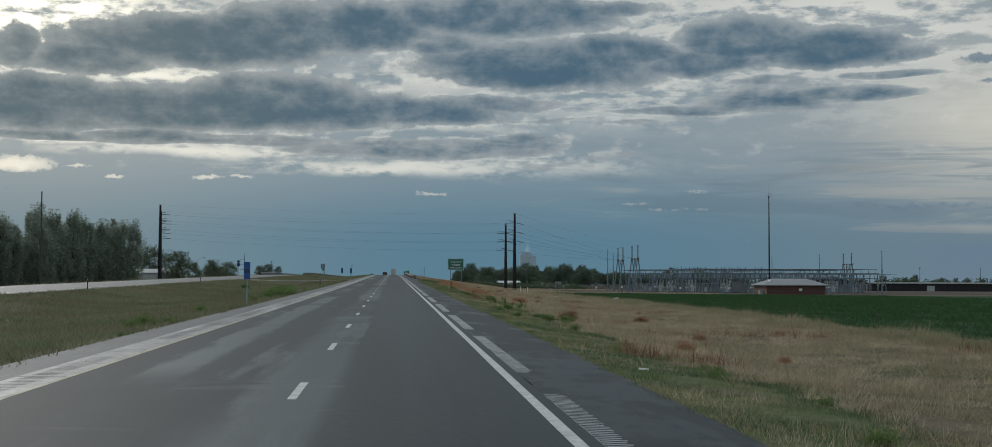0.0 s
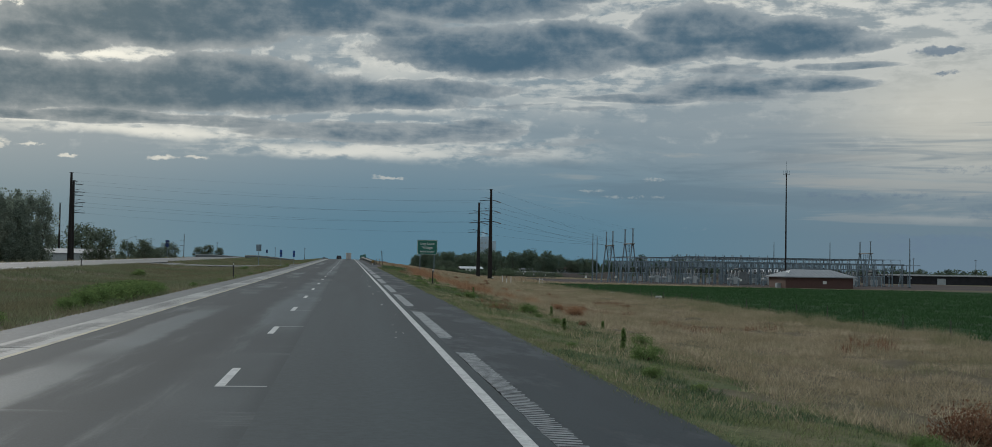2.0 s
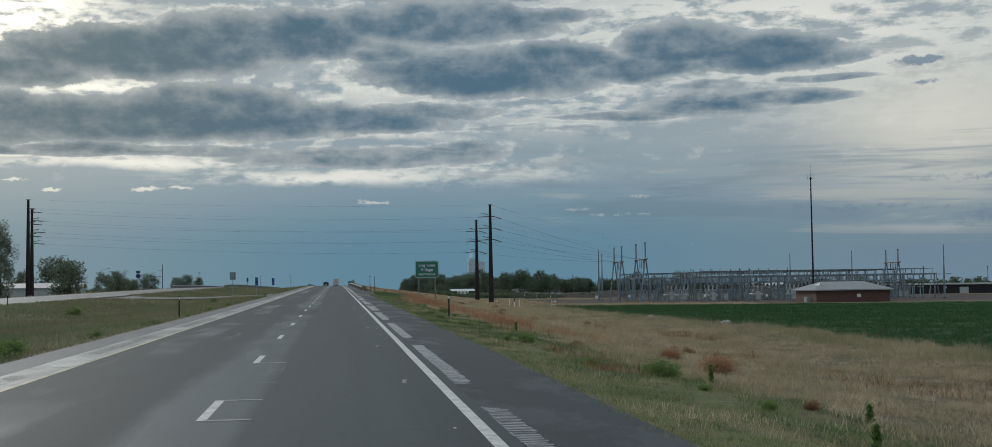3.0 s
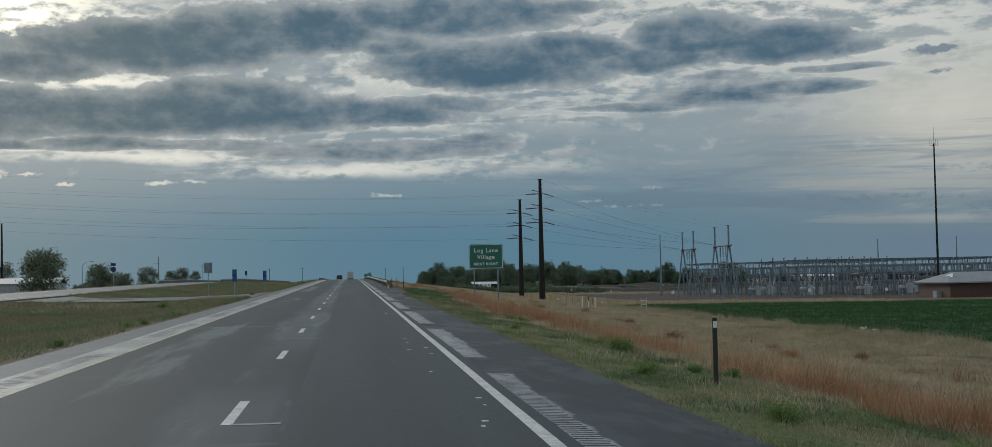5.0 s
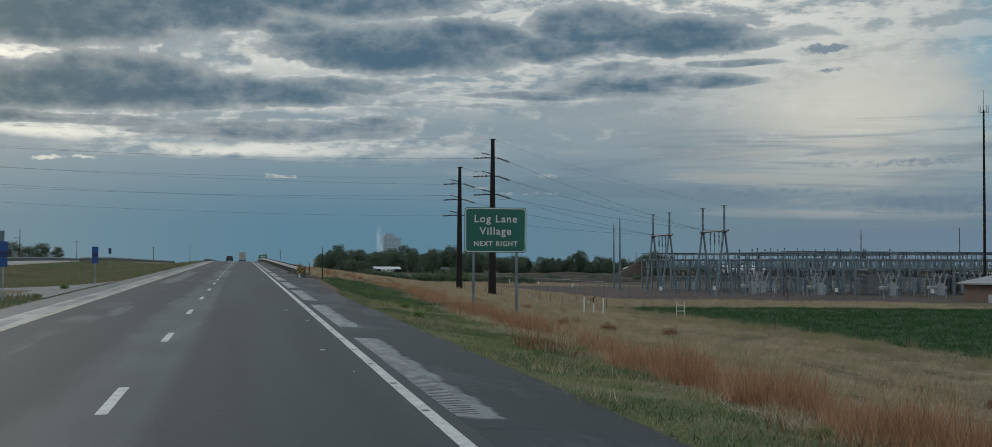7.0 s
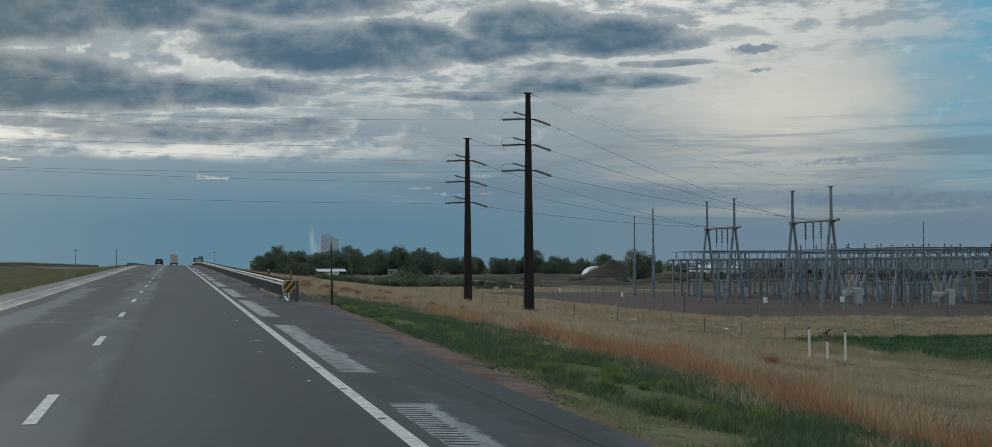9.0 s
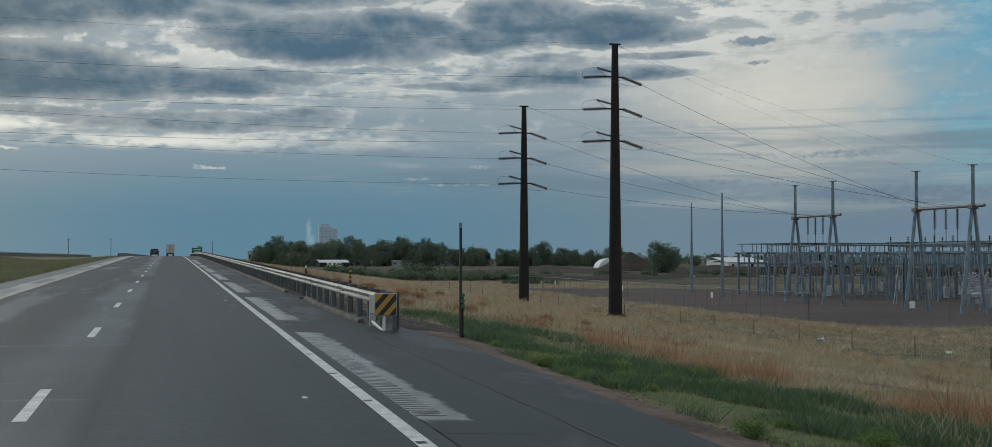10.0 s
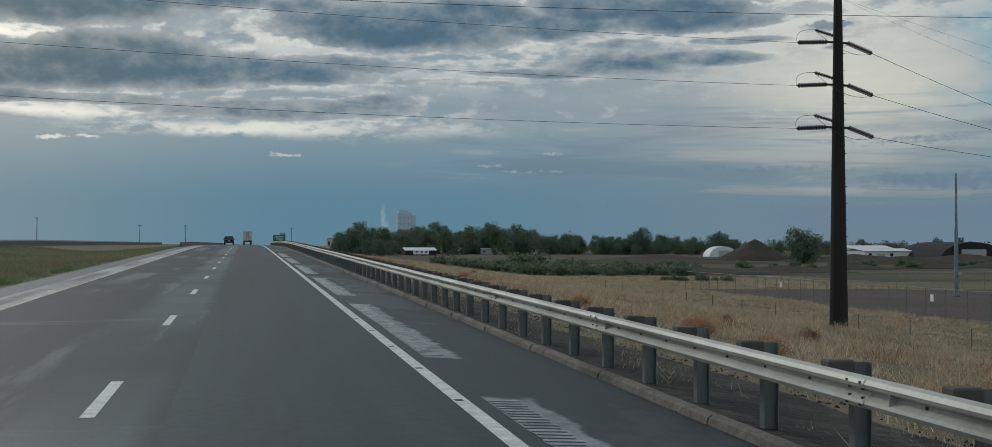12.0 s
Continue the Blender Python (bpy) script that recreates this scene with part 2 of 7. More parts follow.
bank_on = wmath("MULTIPLY", wstep(wmath("SUBTRACT", EL, bank_top), 0.10, -0.06), wmath("MULTIPLY", wstep(AZ, 19.0, 25.0), 0.55))
air = wmix(bank_on, air, (0.150, 0.225, 0.305))
# a thin column of steam over the factory tower
steam = blobs([(5.82, 1.10, 0.13, 0.62, 0.30), (5.92, 0.75, 0.22, 0.30, 0.28)], wvec("ADD", flat, swing(curl, 0.28, 0.2)), 0.1, 1.3)
air = wmix(steam, air, (0.47, 0.53, 0.55))
air = wmix(white, air, wmix(wstep(AZ, -16, 2), (1.0, 0.93, 0.78), (0.60, 0.60, 0.56)))
# the rest of the dome: even broken cloud, lighter overhead
dome_n = wnoise(way, 3.0, 7.0, 0.55)
dome = wmix(wstep(dome_n.outputs["Fac"], 0.38, 0.62), (0.30, 0.38, 0.46), (0.66, 0.70, 0.70))
air = wmix(wmath("MAXIMUM", wstep(EL, 13.5, 22.0), wstep(wmath("ABSOLUTE", wmath("SUBTRACT", AZ, 8.0)), 40.0, 62.0)), air, dome)
air = wmix(wstep(EL, -0.5, -3.0), air, (0.10, 0.12, 0.13))
bg = wnode("ShaderNodeBackground")
tint = wnode("ShaderNodeMix")
tint.data_type, tint.blend_type = "RGBA", "MULTIPLY"
tint.inputs[0].default_value = 1.0
feed(tint.inputs[6], air)
feed(tint.inputs[7], (0.95, 0.975, 0.99, 1))
feed(bg.inputs[0], tint.outputs[2])
bg.inputs[1].default_value = 1.0
WT.links.new(bg.outputs[0], wnode("ShaderNodeOutputWorld").inputs[0])
world.cycles.sampling_method, world.cycles.sample_map_resolution = "MANUAL", 512

sun = new("sun", bpy.data.lights.new("sun", "SUN"))
sun.data.energy, sun.data.angle, sun.data.color = 0.9, radians(14), (1.0, 0.97, 0.91)
sun.matrix_world = look((0, 0, 60), (-60 * math.sin(radians(SUN_AZ)) * 4, -60 * math.cos(radians(SUN_AZ)) * 4, 60 - 240 * math.tan(radians(SUN_EL + 9))))


# ---------------------------------------------------------------- materials
def material(name, col, col2=None, scale=2.0, rough=0.8, bump=0.0, bscale=None, metal=0.0, stain=None, sscale=0.15,
             spread=0.0, vary=0.0, stretch=(1, 1, 1), spec=0.5, rough2=None, grain=0.0, gscale=20.0, thin=0.0):
    """Two colours mixed by noise, a slower stain over them, relief, and a random shift between pieces."""
    m = bpy.data.materials.new(name)
    m.use_nodes = True
    nt = m.node_tree
    b = nt.nodes["Principled BSDF"]
    b.inputs["Roughness"].default_value, b.inputs["Metallic"].default_value = rough, metal
    b.inputs["Specular IOR Level"].default_value = spec
    geo = nt.nodes.new("ShaderNodeNewGeometry")
    mp = nt.nodes.new("ShaderNodeMapping")
    mp.inputs["Scale"].default_value = stretch
    nt.links.new(geo.outputs["Position"], mp.inputs["Vector"])
    n1 = nt.nodes.new("ShaderNodeTexNoise")
    n1.inputs["Scale"].default_value, n1.inputs["Detail"].default_value, n1.inputs["Roughness"].default_value = scale, 6, 0.6
    nt.links.new(mp.outputs[0], n1.inputs["Vector"])
    mix = nt.nodes.new("ShaderNodeMix")
    mix.data_type = "RGBA"
    ramp = nt.nodes.new("ShaderNodeMapRange")
    ramp.inputs[1].default_value, ramp.inputs[2].default_value = 0.32, 0.68
    nt.links.new(n1.outputs["Fac"], ramp.inputs[0])
    nt.links.new(ramp.outputs[0], mix.inputs[0])
    mix.inputs[6].default_value, mix.inputs[7].default_value = (*col, 1), (*(col2 or [c * 0.75 for c in col]), 1)
    out = mix.outputs[2]
    if stain:
        n2 = nt.nodes.new("ShaderNodeTexNoise")
        n2.inputs["Scale"].default_value, n2.inputs["Detail"].default_value = sscale, 5
        nt.links.new(mp.outputs[0], n2.inputs["Vector"])
        r2 = nt.nodes.new("ShaderNodeMapRange")
        r2.inputs[1].default_value, r2.inputs[2].default_value = 0.45, 0.68
        nt.links.new(n2.outputs["Fac"], r2.inputs[0])
        mx = nt.nodes.new("ShaderNodeMix")
        mx.data_type = "RGBA"
        nt.links.new(r2.outputs[0], mx.inputs[0])
        nt.links.new(out, mx.inputs[6])
        mx.inputs[7].default_value = (*stain, 1)
        out = mx.outputs[2]
        if rough2 is not None:
            rr = nt.nodes.new("ShaderNodeMapRange")
            nt.links.new(r2.outputs[0], rr.inputs[0])
            rr.inputs[3].default_value, rr.inputs[4].default_value = rough, rough2
            nt.links.new(rr.outputs[0], b.inputs["Roughness"])
    if grain:
        ng = nt.nodes.new("ShaderNodeTexNoise")
        ng.inputs["Scale"].default_value, ng.inputs["Detail"].default_value, ng.inputs["Roughness"].default_value = gscale, 5, 0.7
        nt.links.new(geo.outputs["Position"], ng.inputs["Vector"])
        gr = nt.nodes.new("ShaderNodeMapRange")
        gr.inputs[1].default_value, gr.inputs[2].default_value = 0.3, 0.7
        gr.inputs[3].default_value, gr.inputs[4].default_value = 1 - grain, 1 + grain
        nt.links.new(ng.outputs["Fac"], gr.inputs[0])
        gh = nt.nodes.new("ShaderNodeHueSaturation")
        nt.links.new(gr.outputs[0], gh.inputs["Value"])
        nt.links.new(out, gh.inputs["Color"])
        out = gh.outputs[0]
    if vary:
        oi = nt.nodes.new("ShaderNodeObjectInfo")
        ov = nt.nodes.new("ShaderNodeMapRange")
        ov.inputs[3].default_value, ov.inputs[4].default_value = 1 - vary, 1 + vary
        nt.links.new(oi.outputs["Random"], ov.inputs[0])
        oh = nt.nodes.new("ShaderNodeHueSaturation")
        nt.links.new(ov.outputs[0], oh.inputs["Value"])
        nt.links.new(out, oh.inputs["Color"])
        out = oh.outputs[0]
    if spread:
        hsv = nt.nodes.new("ShaderNodeHueSaturation")
        vr = nt.nodes.new("ShaderNodeMapRange")
        vr.inputs[3].default_value, vr.inputs[4].default_value = 1 - spread, 1 + spread
        nt.links.new(geo.outputs["Random Per Island"], vr.inputs[0])
        nt.links.new(vr.outputs[0], hsv.inputs["Value"])
        nt.links.new(out, hsv.inputs["Color"])
        out = hsv.outputs[0]
    nt.links.new(out, b.inputs["Base Color"])
    if thin:
        tl = nt.nodes.new("ShaderNodeBsdfTranslucent")
        nt.links.new(out, tl.inputs["Color"])
        ms = nt.nodes.new("ShaderNodeMixShader")
        ms.inputs[0].default_value = thin
        nt.links.new(b.outputs[0], ms.inputs[1])
        nt.links.new(tl.outputs[0], ms.inputs[2])
        nt.links.new(ms.outputs[0], nt.nodes["Material Output"].inputs["Surface"])
    if bump:
        n3 = nt.nodes.new("ShaderNodeTexNoise")
        n3.inputs["Scale"].default_value, n3.inputs["Detail"].default_value = bscale or scale * 4, 4
        nt.links.new(mp.outputs[0], n3.inputs["Vector"])
        bp = nt.nodes.new("ShaderNodeBump")
        bp.inputs["Strength"].default_value, bp.inputs["Distance"].default_value = min(1, bump * 10), bump
        nt.links.new(n3.outputs["Fac"], bp.inputs["Height"])
        nt.links.new(bp.outputs[0], b.inputs["Normal"])
    return m


M = {
    # bluish tint: the sky's reflection is mixed into the asphalt colour
    "asphalt_new": material("asphalt_smooth", (0.0205, 0.0295, 0.0345), (0.031, 0.043, 0.049), 0.8, 0.72, 0.005, 70, stretch=(1, 0.03, 1), stain=(0.040, 0.0545, 0.061), sscale=0.5, spec=0.25, grain=0.25, gscale=9.0),
    "pale": material("concrete_band", (0.32, 0.322, 0.305), (0.21, 0.215, 0.21), 0.9, 0.55, 0.005, 30, stain=(0.13, 0.135, 0.135), sscale=0.45, stretch=(1, 0.3, 1), grain=0.35, gscale=5.0, vary=0.22),
    "grey_conc": material("shoulder_concrete", (0.085, 0.092, 0.096), (0.12, 0.127, 0.130), 0.7, 0.65, 0.005, 30, stretch=(1, 0.3, 1), grain=0.3, gscale=9.0, spec=0.3),
    "far_road": material("far_carriageway", (0.125, 0.13, 0.13), (0.085, 0.09, 0.09), 0.6, 0.6, 0.004, 20, stretch=(1, 0.05, 1), grain=0.3, gscale=5.0, spec=0.3),
    "white_paint": material("road_paint_white", (0.62, 0.62, 0.60), (0.50, 0.50, 0.49), 6.0, 0.55, stain=(0.40, 0.40, 0.39), sscale=4.0, grain=0.25, gscale=14.0),
    "yellow_paint": material("road_paint_yellow", (0.44, 0.385, 0.25), (0.32, 0.29, 0.21), 2.0, 0.6, stain=(0.2, 0.19, 0.15), sscale=0.8, grain=0.25, gscale=14.0),
    "kerb": material("kerb_concrete", (0.17, 0.152, 0.135), (0.115, 0.103, 0.092), 5.0, 0.85, 0.01, 30, stain=(0.075, 0.066, 0.058), sscale=1.1, grain=0.35, gscale=14.0, spec=0.2),
    "soil": material("dry_soil", (0.165, 0.132, 0.088), (0.115, 0.094, 0.06), 0.5, 0.95, 0.03, 6, stain=(0.09, 0.092, 0.045), sscale=0.09, grain=0.4, gscale=3.0, spec=0.15),
    "turf": material("weedy_turf", (0.085, 0.112, 0.042), (0.165, 0.14, 0.078), 0.55, 0.95, 0.04, 9, stain=(0.065, 0.10, 0.035), sscale=0.22, grain=0.5, gscale=6.0, spec=0.15),
    # loam with shade mixed into its colour, darker than the dirt beside it
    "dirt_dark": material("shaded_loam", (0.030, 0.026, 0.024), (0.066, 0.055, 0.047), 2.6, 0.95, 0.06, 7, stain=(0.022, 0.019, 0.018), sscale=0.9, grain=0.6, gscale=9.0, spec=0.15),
    "dirt": material("reddish_dirt", (0.115, 0.080, 0.066), (0.165, 0.12, 0.098), 2.0, 0.95, 0.04, 14, stain=(0.07, 0.052, 0.043), sscale=0.6, grain=0.45, gscale=7.0, spec=0.15),
    "gravel": material("yard_gravel", (0.100, 0.074, 0.064), (0.068, 0.053, 0.048), 2.0, 0.95, 0.03, 20, stain=(0.062, 0.048, 0.045), sscale=0.06, grain=0.35, gscale=3.0, spec=0.2),
    "crop": material("crop_soil", (0.026, 0.058, 0.022), (0.040, 0.075, 0.028), 1.2, 0.95, 0.05, 8, spec=0.15),
    "steel": material("galvanised_steel", (0.188, 0.245, 0.282), (0.092, 0.123, 0.145), 1.3, 0.42, metal=0.3, spread=0.85),
    # far concrete with the blue of distance haze painted in
    "bluegrey": material("hazy_concrete", (0.42, 0.53, 0.61), (0.34, 0.45, 0.53), 0.2, 0.85),
    "steel_dark": material("weathering_steel", (0.019, 0.017, 0.017), (0.030, 0.025, 0.023), 2.0, 0.8, 0.004, 12, stretch=(1, 1, 0.2), spec=0.2),
    "rail": material("galvanised_rail", (0.46, 0.46, 0.415), (0.38, 0.38, 0.35), 1.5, 0.52, metal=0.1, stain=(0.31, 0.305, 0.275), sscale=0.7, spec=0.35, grain=0.12, gscale=18.0),
    "timber": material("dark_timber", (0.055, 0.050, 0.045), (0.09, 0.08, 0.07), 4.0, 0.9, 0.008, 20),
    "wire": material("aluminium_wire", (0.035, 0.039, 0.043), None, 1.0, 0.7, metal=0.0),
    "porcelain": material("grey_porcelain", (0.022, 0.024, 0.028), (0.035, 0.036, 0.04), 4.0, 0.5, spec=0.3),
    "crossing": material("patched_crossing_asphalt", (0.060, 0.068, 0.070), (0.16, 0.165, 0.16), 0.5, 0.7, 0.004, 20, stretch=(0.35, 1.3, 1), grain=0.3, gscale=9.0, spec=0.25),
    "bushing": material("pale_glazed_porcelain", (0.30, 0.315, 0.32), (0.23, 0.245, 0.25), 4.0, 0.4),
    "tank_paint": material("dull_grey_enamel", (0.15, 0.165, 0.17), (0.11, 0.122, 0.128), 1.5, 0.5),
    "box_paint": material("grey_enamel", (0.36, 0.39, 0.40), (0.28, 0.31, 0.32), 1.5, 0.45),
    "green": material("sign_green", (0.004, 0.118, 0.088), (0.006, 0.132, 0.099), 3.0, 0.4),
    "white": material("white_sheeting", (0.72, 0.73, 0.70), (0.64, 0.65, 0.63), 3.0, 0.45),
    "blue": material("sign_blue", (0.010, 0.065, 0.25), (0.013, 0.075, 0.28), 3.0, 0.4),
    "navy": material("sign_navy", (0.010, 0.030, 0.11), (0.013, 0.036, 0.13), 3.0, 0.5),
    "black": material("black_paint", (0.012, 0.012, 0.013), (0.02, 0.02, 0.02), 3.0, 0.5),
    "yellow": material("marker_yellow", (0.47, 0.265, 0.035), (0.40, 0.23, 0.03), 3.0, 0.5),
    "post_steel": material("dull_post_steel", (0.155, 0.165, 0.162), (0.105, 0.113, 0.112), 3.0, 0.6, metal=0.15),
    "brick": material("red_brown_brick", (0.078, 0.043, 0.038), (0.105, 0.056, 0.047), 5.0, 0.9, 0.01, 10),
    # lighter copy of the brick for the wall on the sunny side
    "brick_lit": material("lit_side_brick", (0.17, 0.108, 0.086), (0.135, 0.086, 0.07), 5.0, 0.9, 0.01, 10),
    "roof": material("metal_roof_grey", (0.27, 0.285, 0.30), (0.22, 0.235, 0.25), 1.0, 0.5, metal=0.3),
    "bark": material("bark", (0.085, 0.062, 0.045), (0.055, 0.042, 0.032), 6.0, 0.95, 0.02, 20, stretch=(1, 1, 0.25), spec=0.15),
    "bld": material("white_metal_siding", (0.62, 0.64, 0.65), (0.52, 0.54, 0.56), 0.6, 0.5, stretch=(1, 1, 0.1)),
    "bld_dark": material("dark_barn_siding", (0.022, 0.023, 0.026), (0.034, 0.034, 0.038), 0.8, 0.8, spec=0.15),
    "earth": material("earth_pile", (0.042, 0.031, 0.027), (0.064, 0.049, 0.040), 0.35, 0.95, 0.15, 2.0, stain=(0.042, 0.044, 0.030), sscale=0.12, grain=0.45, gscale=3.0, spec=0.2),
    "glass": material("dark_glass", (0.02, 0.024, 0.028), None, 1.0, 0.08),
    "rubber": material("tyre_rubber", (0.015, 0.015, 0.015), None, 1.0, 0.8),
    "red_lens": material("red_lens", (0.30, 0.012, 0.012), None, 1.0, 0.25),
    "car_paint": material("dark_car_paint", (0.012, 0.013, 0.016), (0.016, 0.017, 0.02), 1.0, 0.25),
    "trailer": material("trailer_doors", (0.50, 0.46, 0.42), (0.42, 0.38, 0.35), 1.0, 0.5),
    # distance haze is mixed into the next two: poplar paled, tree leaf bluish
    "leaf_hazy": material("hazy_poplar_leaf", (0.200, 0.245, 0.200), (0.262, 0.30, 0.235), 0.4, 0.8, spread=0.4, thin=0.45, spec=0.15),
    "leaf": material("tree_leaf", (0.088, 0.130, 0.096), (0.135, 0.175, 0.118), 0.15, 0.8, spread=0.5, thin=0.45, spec=0.15),
    "leaf_grey": material("olive_leaf", (0.145, 0.172, 0.125), (0.11, 0.142, 0.095), 0.3, 0.8, spread=0.5, thin=0.45, spec=0.15),
    "scrub": material("bank_scrub", (0.095, 0.135, 0.085), (0.145, 0.18, 0.11), 0.3, 0.85, spread=0.45, thin=0.4, spec=0.15),
    "weed": material("weed_leaf", (0.135, 0.215, 0.075), (0.195, 0.26, 0.095), 0.8, 0.8, spread=0.45, thin=0.45, spec=0.15),
    "tan": material("dry_grass", (0.55, 0.455, 0.325), (0.385, 0.315, 0.212), 0.35, 0.9, stain=(0.29, 0.245, 0.155), sscale=0.55, spread=0.4, thin=0.4, spec=0.15),
    "rust": material("rusty_grass", (0.29, 0.145, 0.082), (0.43, 0.27, 0.165), 0.5, 0.9, spread=0.35, thin=0.4, spec=0.15),
    "rust_pale": material("faded_rust_grass", (0.40, 0.255, 0.155), (0.46, 0.33, 0.21), 0.5, 0.9, spread=0.35, thin=0.4, spec=0.15),
    "russet": material("russet_bush", (0.17, 0.082, 0.052), (0.27, 0.155, 0.095), 1.2, 0.9, spread=0.35, thin=0.4, spec=0.15),
    "grass": material("green_grass", (0.145, 0.205, 0.078), (0.285, 0.27, 0.155), 0.5, 0.85, stain=(0.095, 0.15, 0.06), sscale=0.7, spread=0.45, thin=0.35, spec=0.15),
    "smear": material("asphalt_smear", (0.044, 0.051, 0.053), (0.064, 0.072, 0.074), 0.8, 0.65, 0.004, 30, grain=0.3, gscale=9.0, spec=0.2),
    "pale_tar": material("pale_joint_seal", (0.27, 0.28, 0.28), (0.19, 0.20, 0.20), 5.0, 0.6, grain=0.3, gscale=12.0),
    "tar": material("crack_tar", (0.010, 0.011, 0.013), (0.016, 0.017, 0.019), 3.0, 0.5, spec=0.3),
    "lush": material("lush_green_weeds", (0.068, 0.120, 0.062), (0.12, 0.165, 0.092), 1.0, 0.85, spread=0.5, thin=0.4, spec=0.15),
    "brush": material("brushy_ground", (0.075, 0.066, 0.044), (0.048, 0.053, 0.032), 0.08, 0.95, 0.2, 0.6, stain=(0.12, 0.092, 0.065), sscale=0.02, grain=0.35, gscale=3.0, spec=0.15),
    "median": material("median_grass", (0.275, 0.275, 0.175), (0.135, 0.175, 0.092), 0.10, 0.9, stain=(0.215, 0.180, 0.112), sscale=0.12, spread=0.3, thin=0.35, spec=0.15),
    "mead": material("mixed_grass", (0.42, 0.35, 0.24), (0.23, 0.235, 0.13), 0.10, 0.9, spread=0.3, thin=0.35, spec=0.15),
    "alfalfa": material("alfalfa_leaf", (0.037, 0.092, 0.034), (0.053, 0.118, 0.043), 0.10, 0.8, spread=0.25, thin=0.4, spec=0.15),
}


def masked(name, under, over, mask, top=None, top_mask=None):
    """Blend of two coats, and a third on top: each mask gives the share of its coat from a place in the world."""
    m = bpy.data.materials.new(name)
    m.use_nodes = True
    nt = m.node_tree
    b = nt.nodes["Principled BSDF"]
    geo = nt.nodes.new("ShaderNodeNewGeometry")
    xyz = nt.nodes.new("ShaderNodeSeparateXYZ")
    nt.links.new(geo.outputs["Position"], xyz.inputs[0])

    def calc(op, *vals):
        n = nt.nodes.new("ShaderNodeMath")
        n.operation = op
        for k, v in enumerate(vals):
            if isinstance(v, bpy.types.NodeSocket):
                nt.links.new(v, n.inputs[k])
            else:
                n.inputs[k].default_value = v
        return n.outputs[0]

    def ramp(v, lo, hi, a=0.0, c=1.0):
        n = nt.nodes.new("ShaderNodeMapRange")
        n.interpolation_type = "SMOOTHSTEP"
        nt.links.new(v, n.inputs[0])
        for k, q in enumerate((lo, hi, a, c)):
            n.inputs[k + 1].default_value = q
        return n.outputs[0]

    def grainy(scale, stretch=(1, 1, 1), detail=6.0, rough=0.6, offset=0.0):
        mp = nt.nodes.new("ShaderNodeMapping")
        mp.inputs["Scale"].default_value, mp.inputs["Location"].default_value = stretch, (offset, offset, 0)
        nt.links.new(geo.outputs["Position"], mp.inputs["Vector"])
        n = nt.nodes.new("ShaderNodeTexNoise")
        n.inputs["Scale"].default_value, n.inputs["Detail"].default_value, n.inputs["Roughness"].default_value = scale, detail, rough
        nt.links.new(mp.outputs[0], n.inputs["Vector"])
        return n.outputs["Fac"]

    share = mask(xyz.outputs[0], xyz.outputs[1], calc, ramp, grainy)
    fine_grain = ramp(grainy(30.0, detail=8.0, rough=0.75), 0.3, 0.7, 0.72, 1.28)
    tone_slow = ramp(grainy(0.5, (1, 0.12, 1)), 0.3, 0.7, 0.85, 1.15)
    mix = nt.nodes.new("ShaderNodeMix")
    mix.data_type = "RGBA"
    nt.links.new(share, mix.inputs[0])
    mix.inputs[6].default_value, mix.inputs[7].default_value = (*under[0], 1), (*over[0], 1)
    colour, gloss = mix.outputs[2], ramp(share, 0.0, 1.0, under[1], over[1])
    if top:
        cover_share = top_mask(xyz.outputs[0], xyz.outputs[1], calc, ramp, grainy)
        lay = nt.nodes.new("ShaderNodeMix")
        lay.data_type = "RGBA"
        nt.links.new(cover_share, lay.inputs[0])
        nt.links.new(colour, lay.inputs[6])
        lay.inputs[7].default_value = (*top[0], 1)
        colour = lay.outputs[2]
        gloss = calc("ADD", gloss, calc("MULTIPLY", cover_share, top[1] - under[1]))
    hue = nt.nodes.new("ShaderNodeHueSaturation")
    nt.links.new(calc("MULTIPLY", fine_grain, tone_slow), hue.inputs["Value"])
    nt.links.new(colour, hue.inputs["Color"])
    nt.links.new(hue.outputs[0], b.inputs["Base Color"])
    nt.links.new(gloss, b.inputs["Roughness"])
    b.inputs["Specular IOR Level"].default_value = 0.22
    bp = nt.nodes.new("ShaderNodeBump")
    bp.inputs["Strength"].default_value, bp.inputs["Distance"].default_value = 0.06, 0.006
    nt.links.new(grainy(60.0, detail=3.0), bp.inputs["Height"])
    nt.links.new(bp.outputs[0], b.inputs["Normal"])
    return m


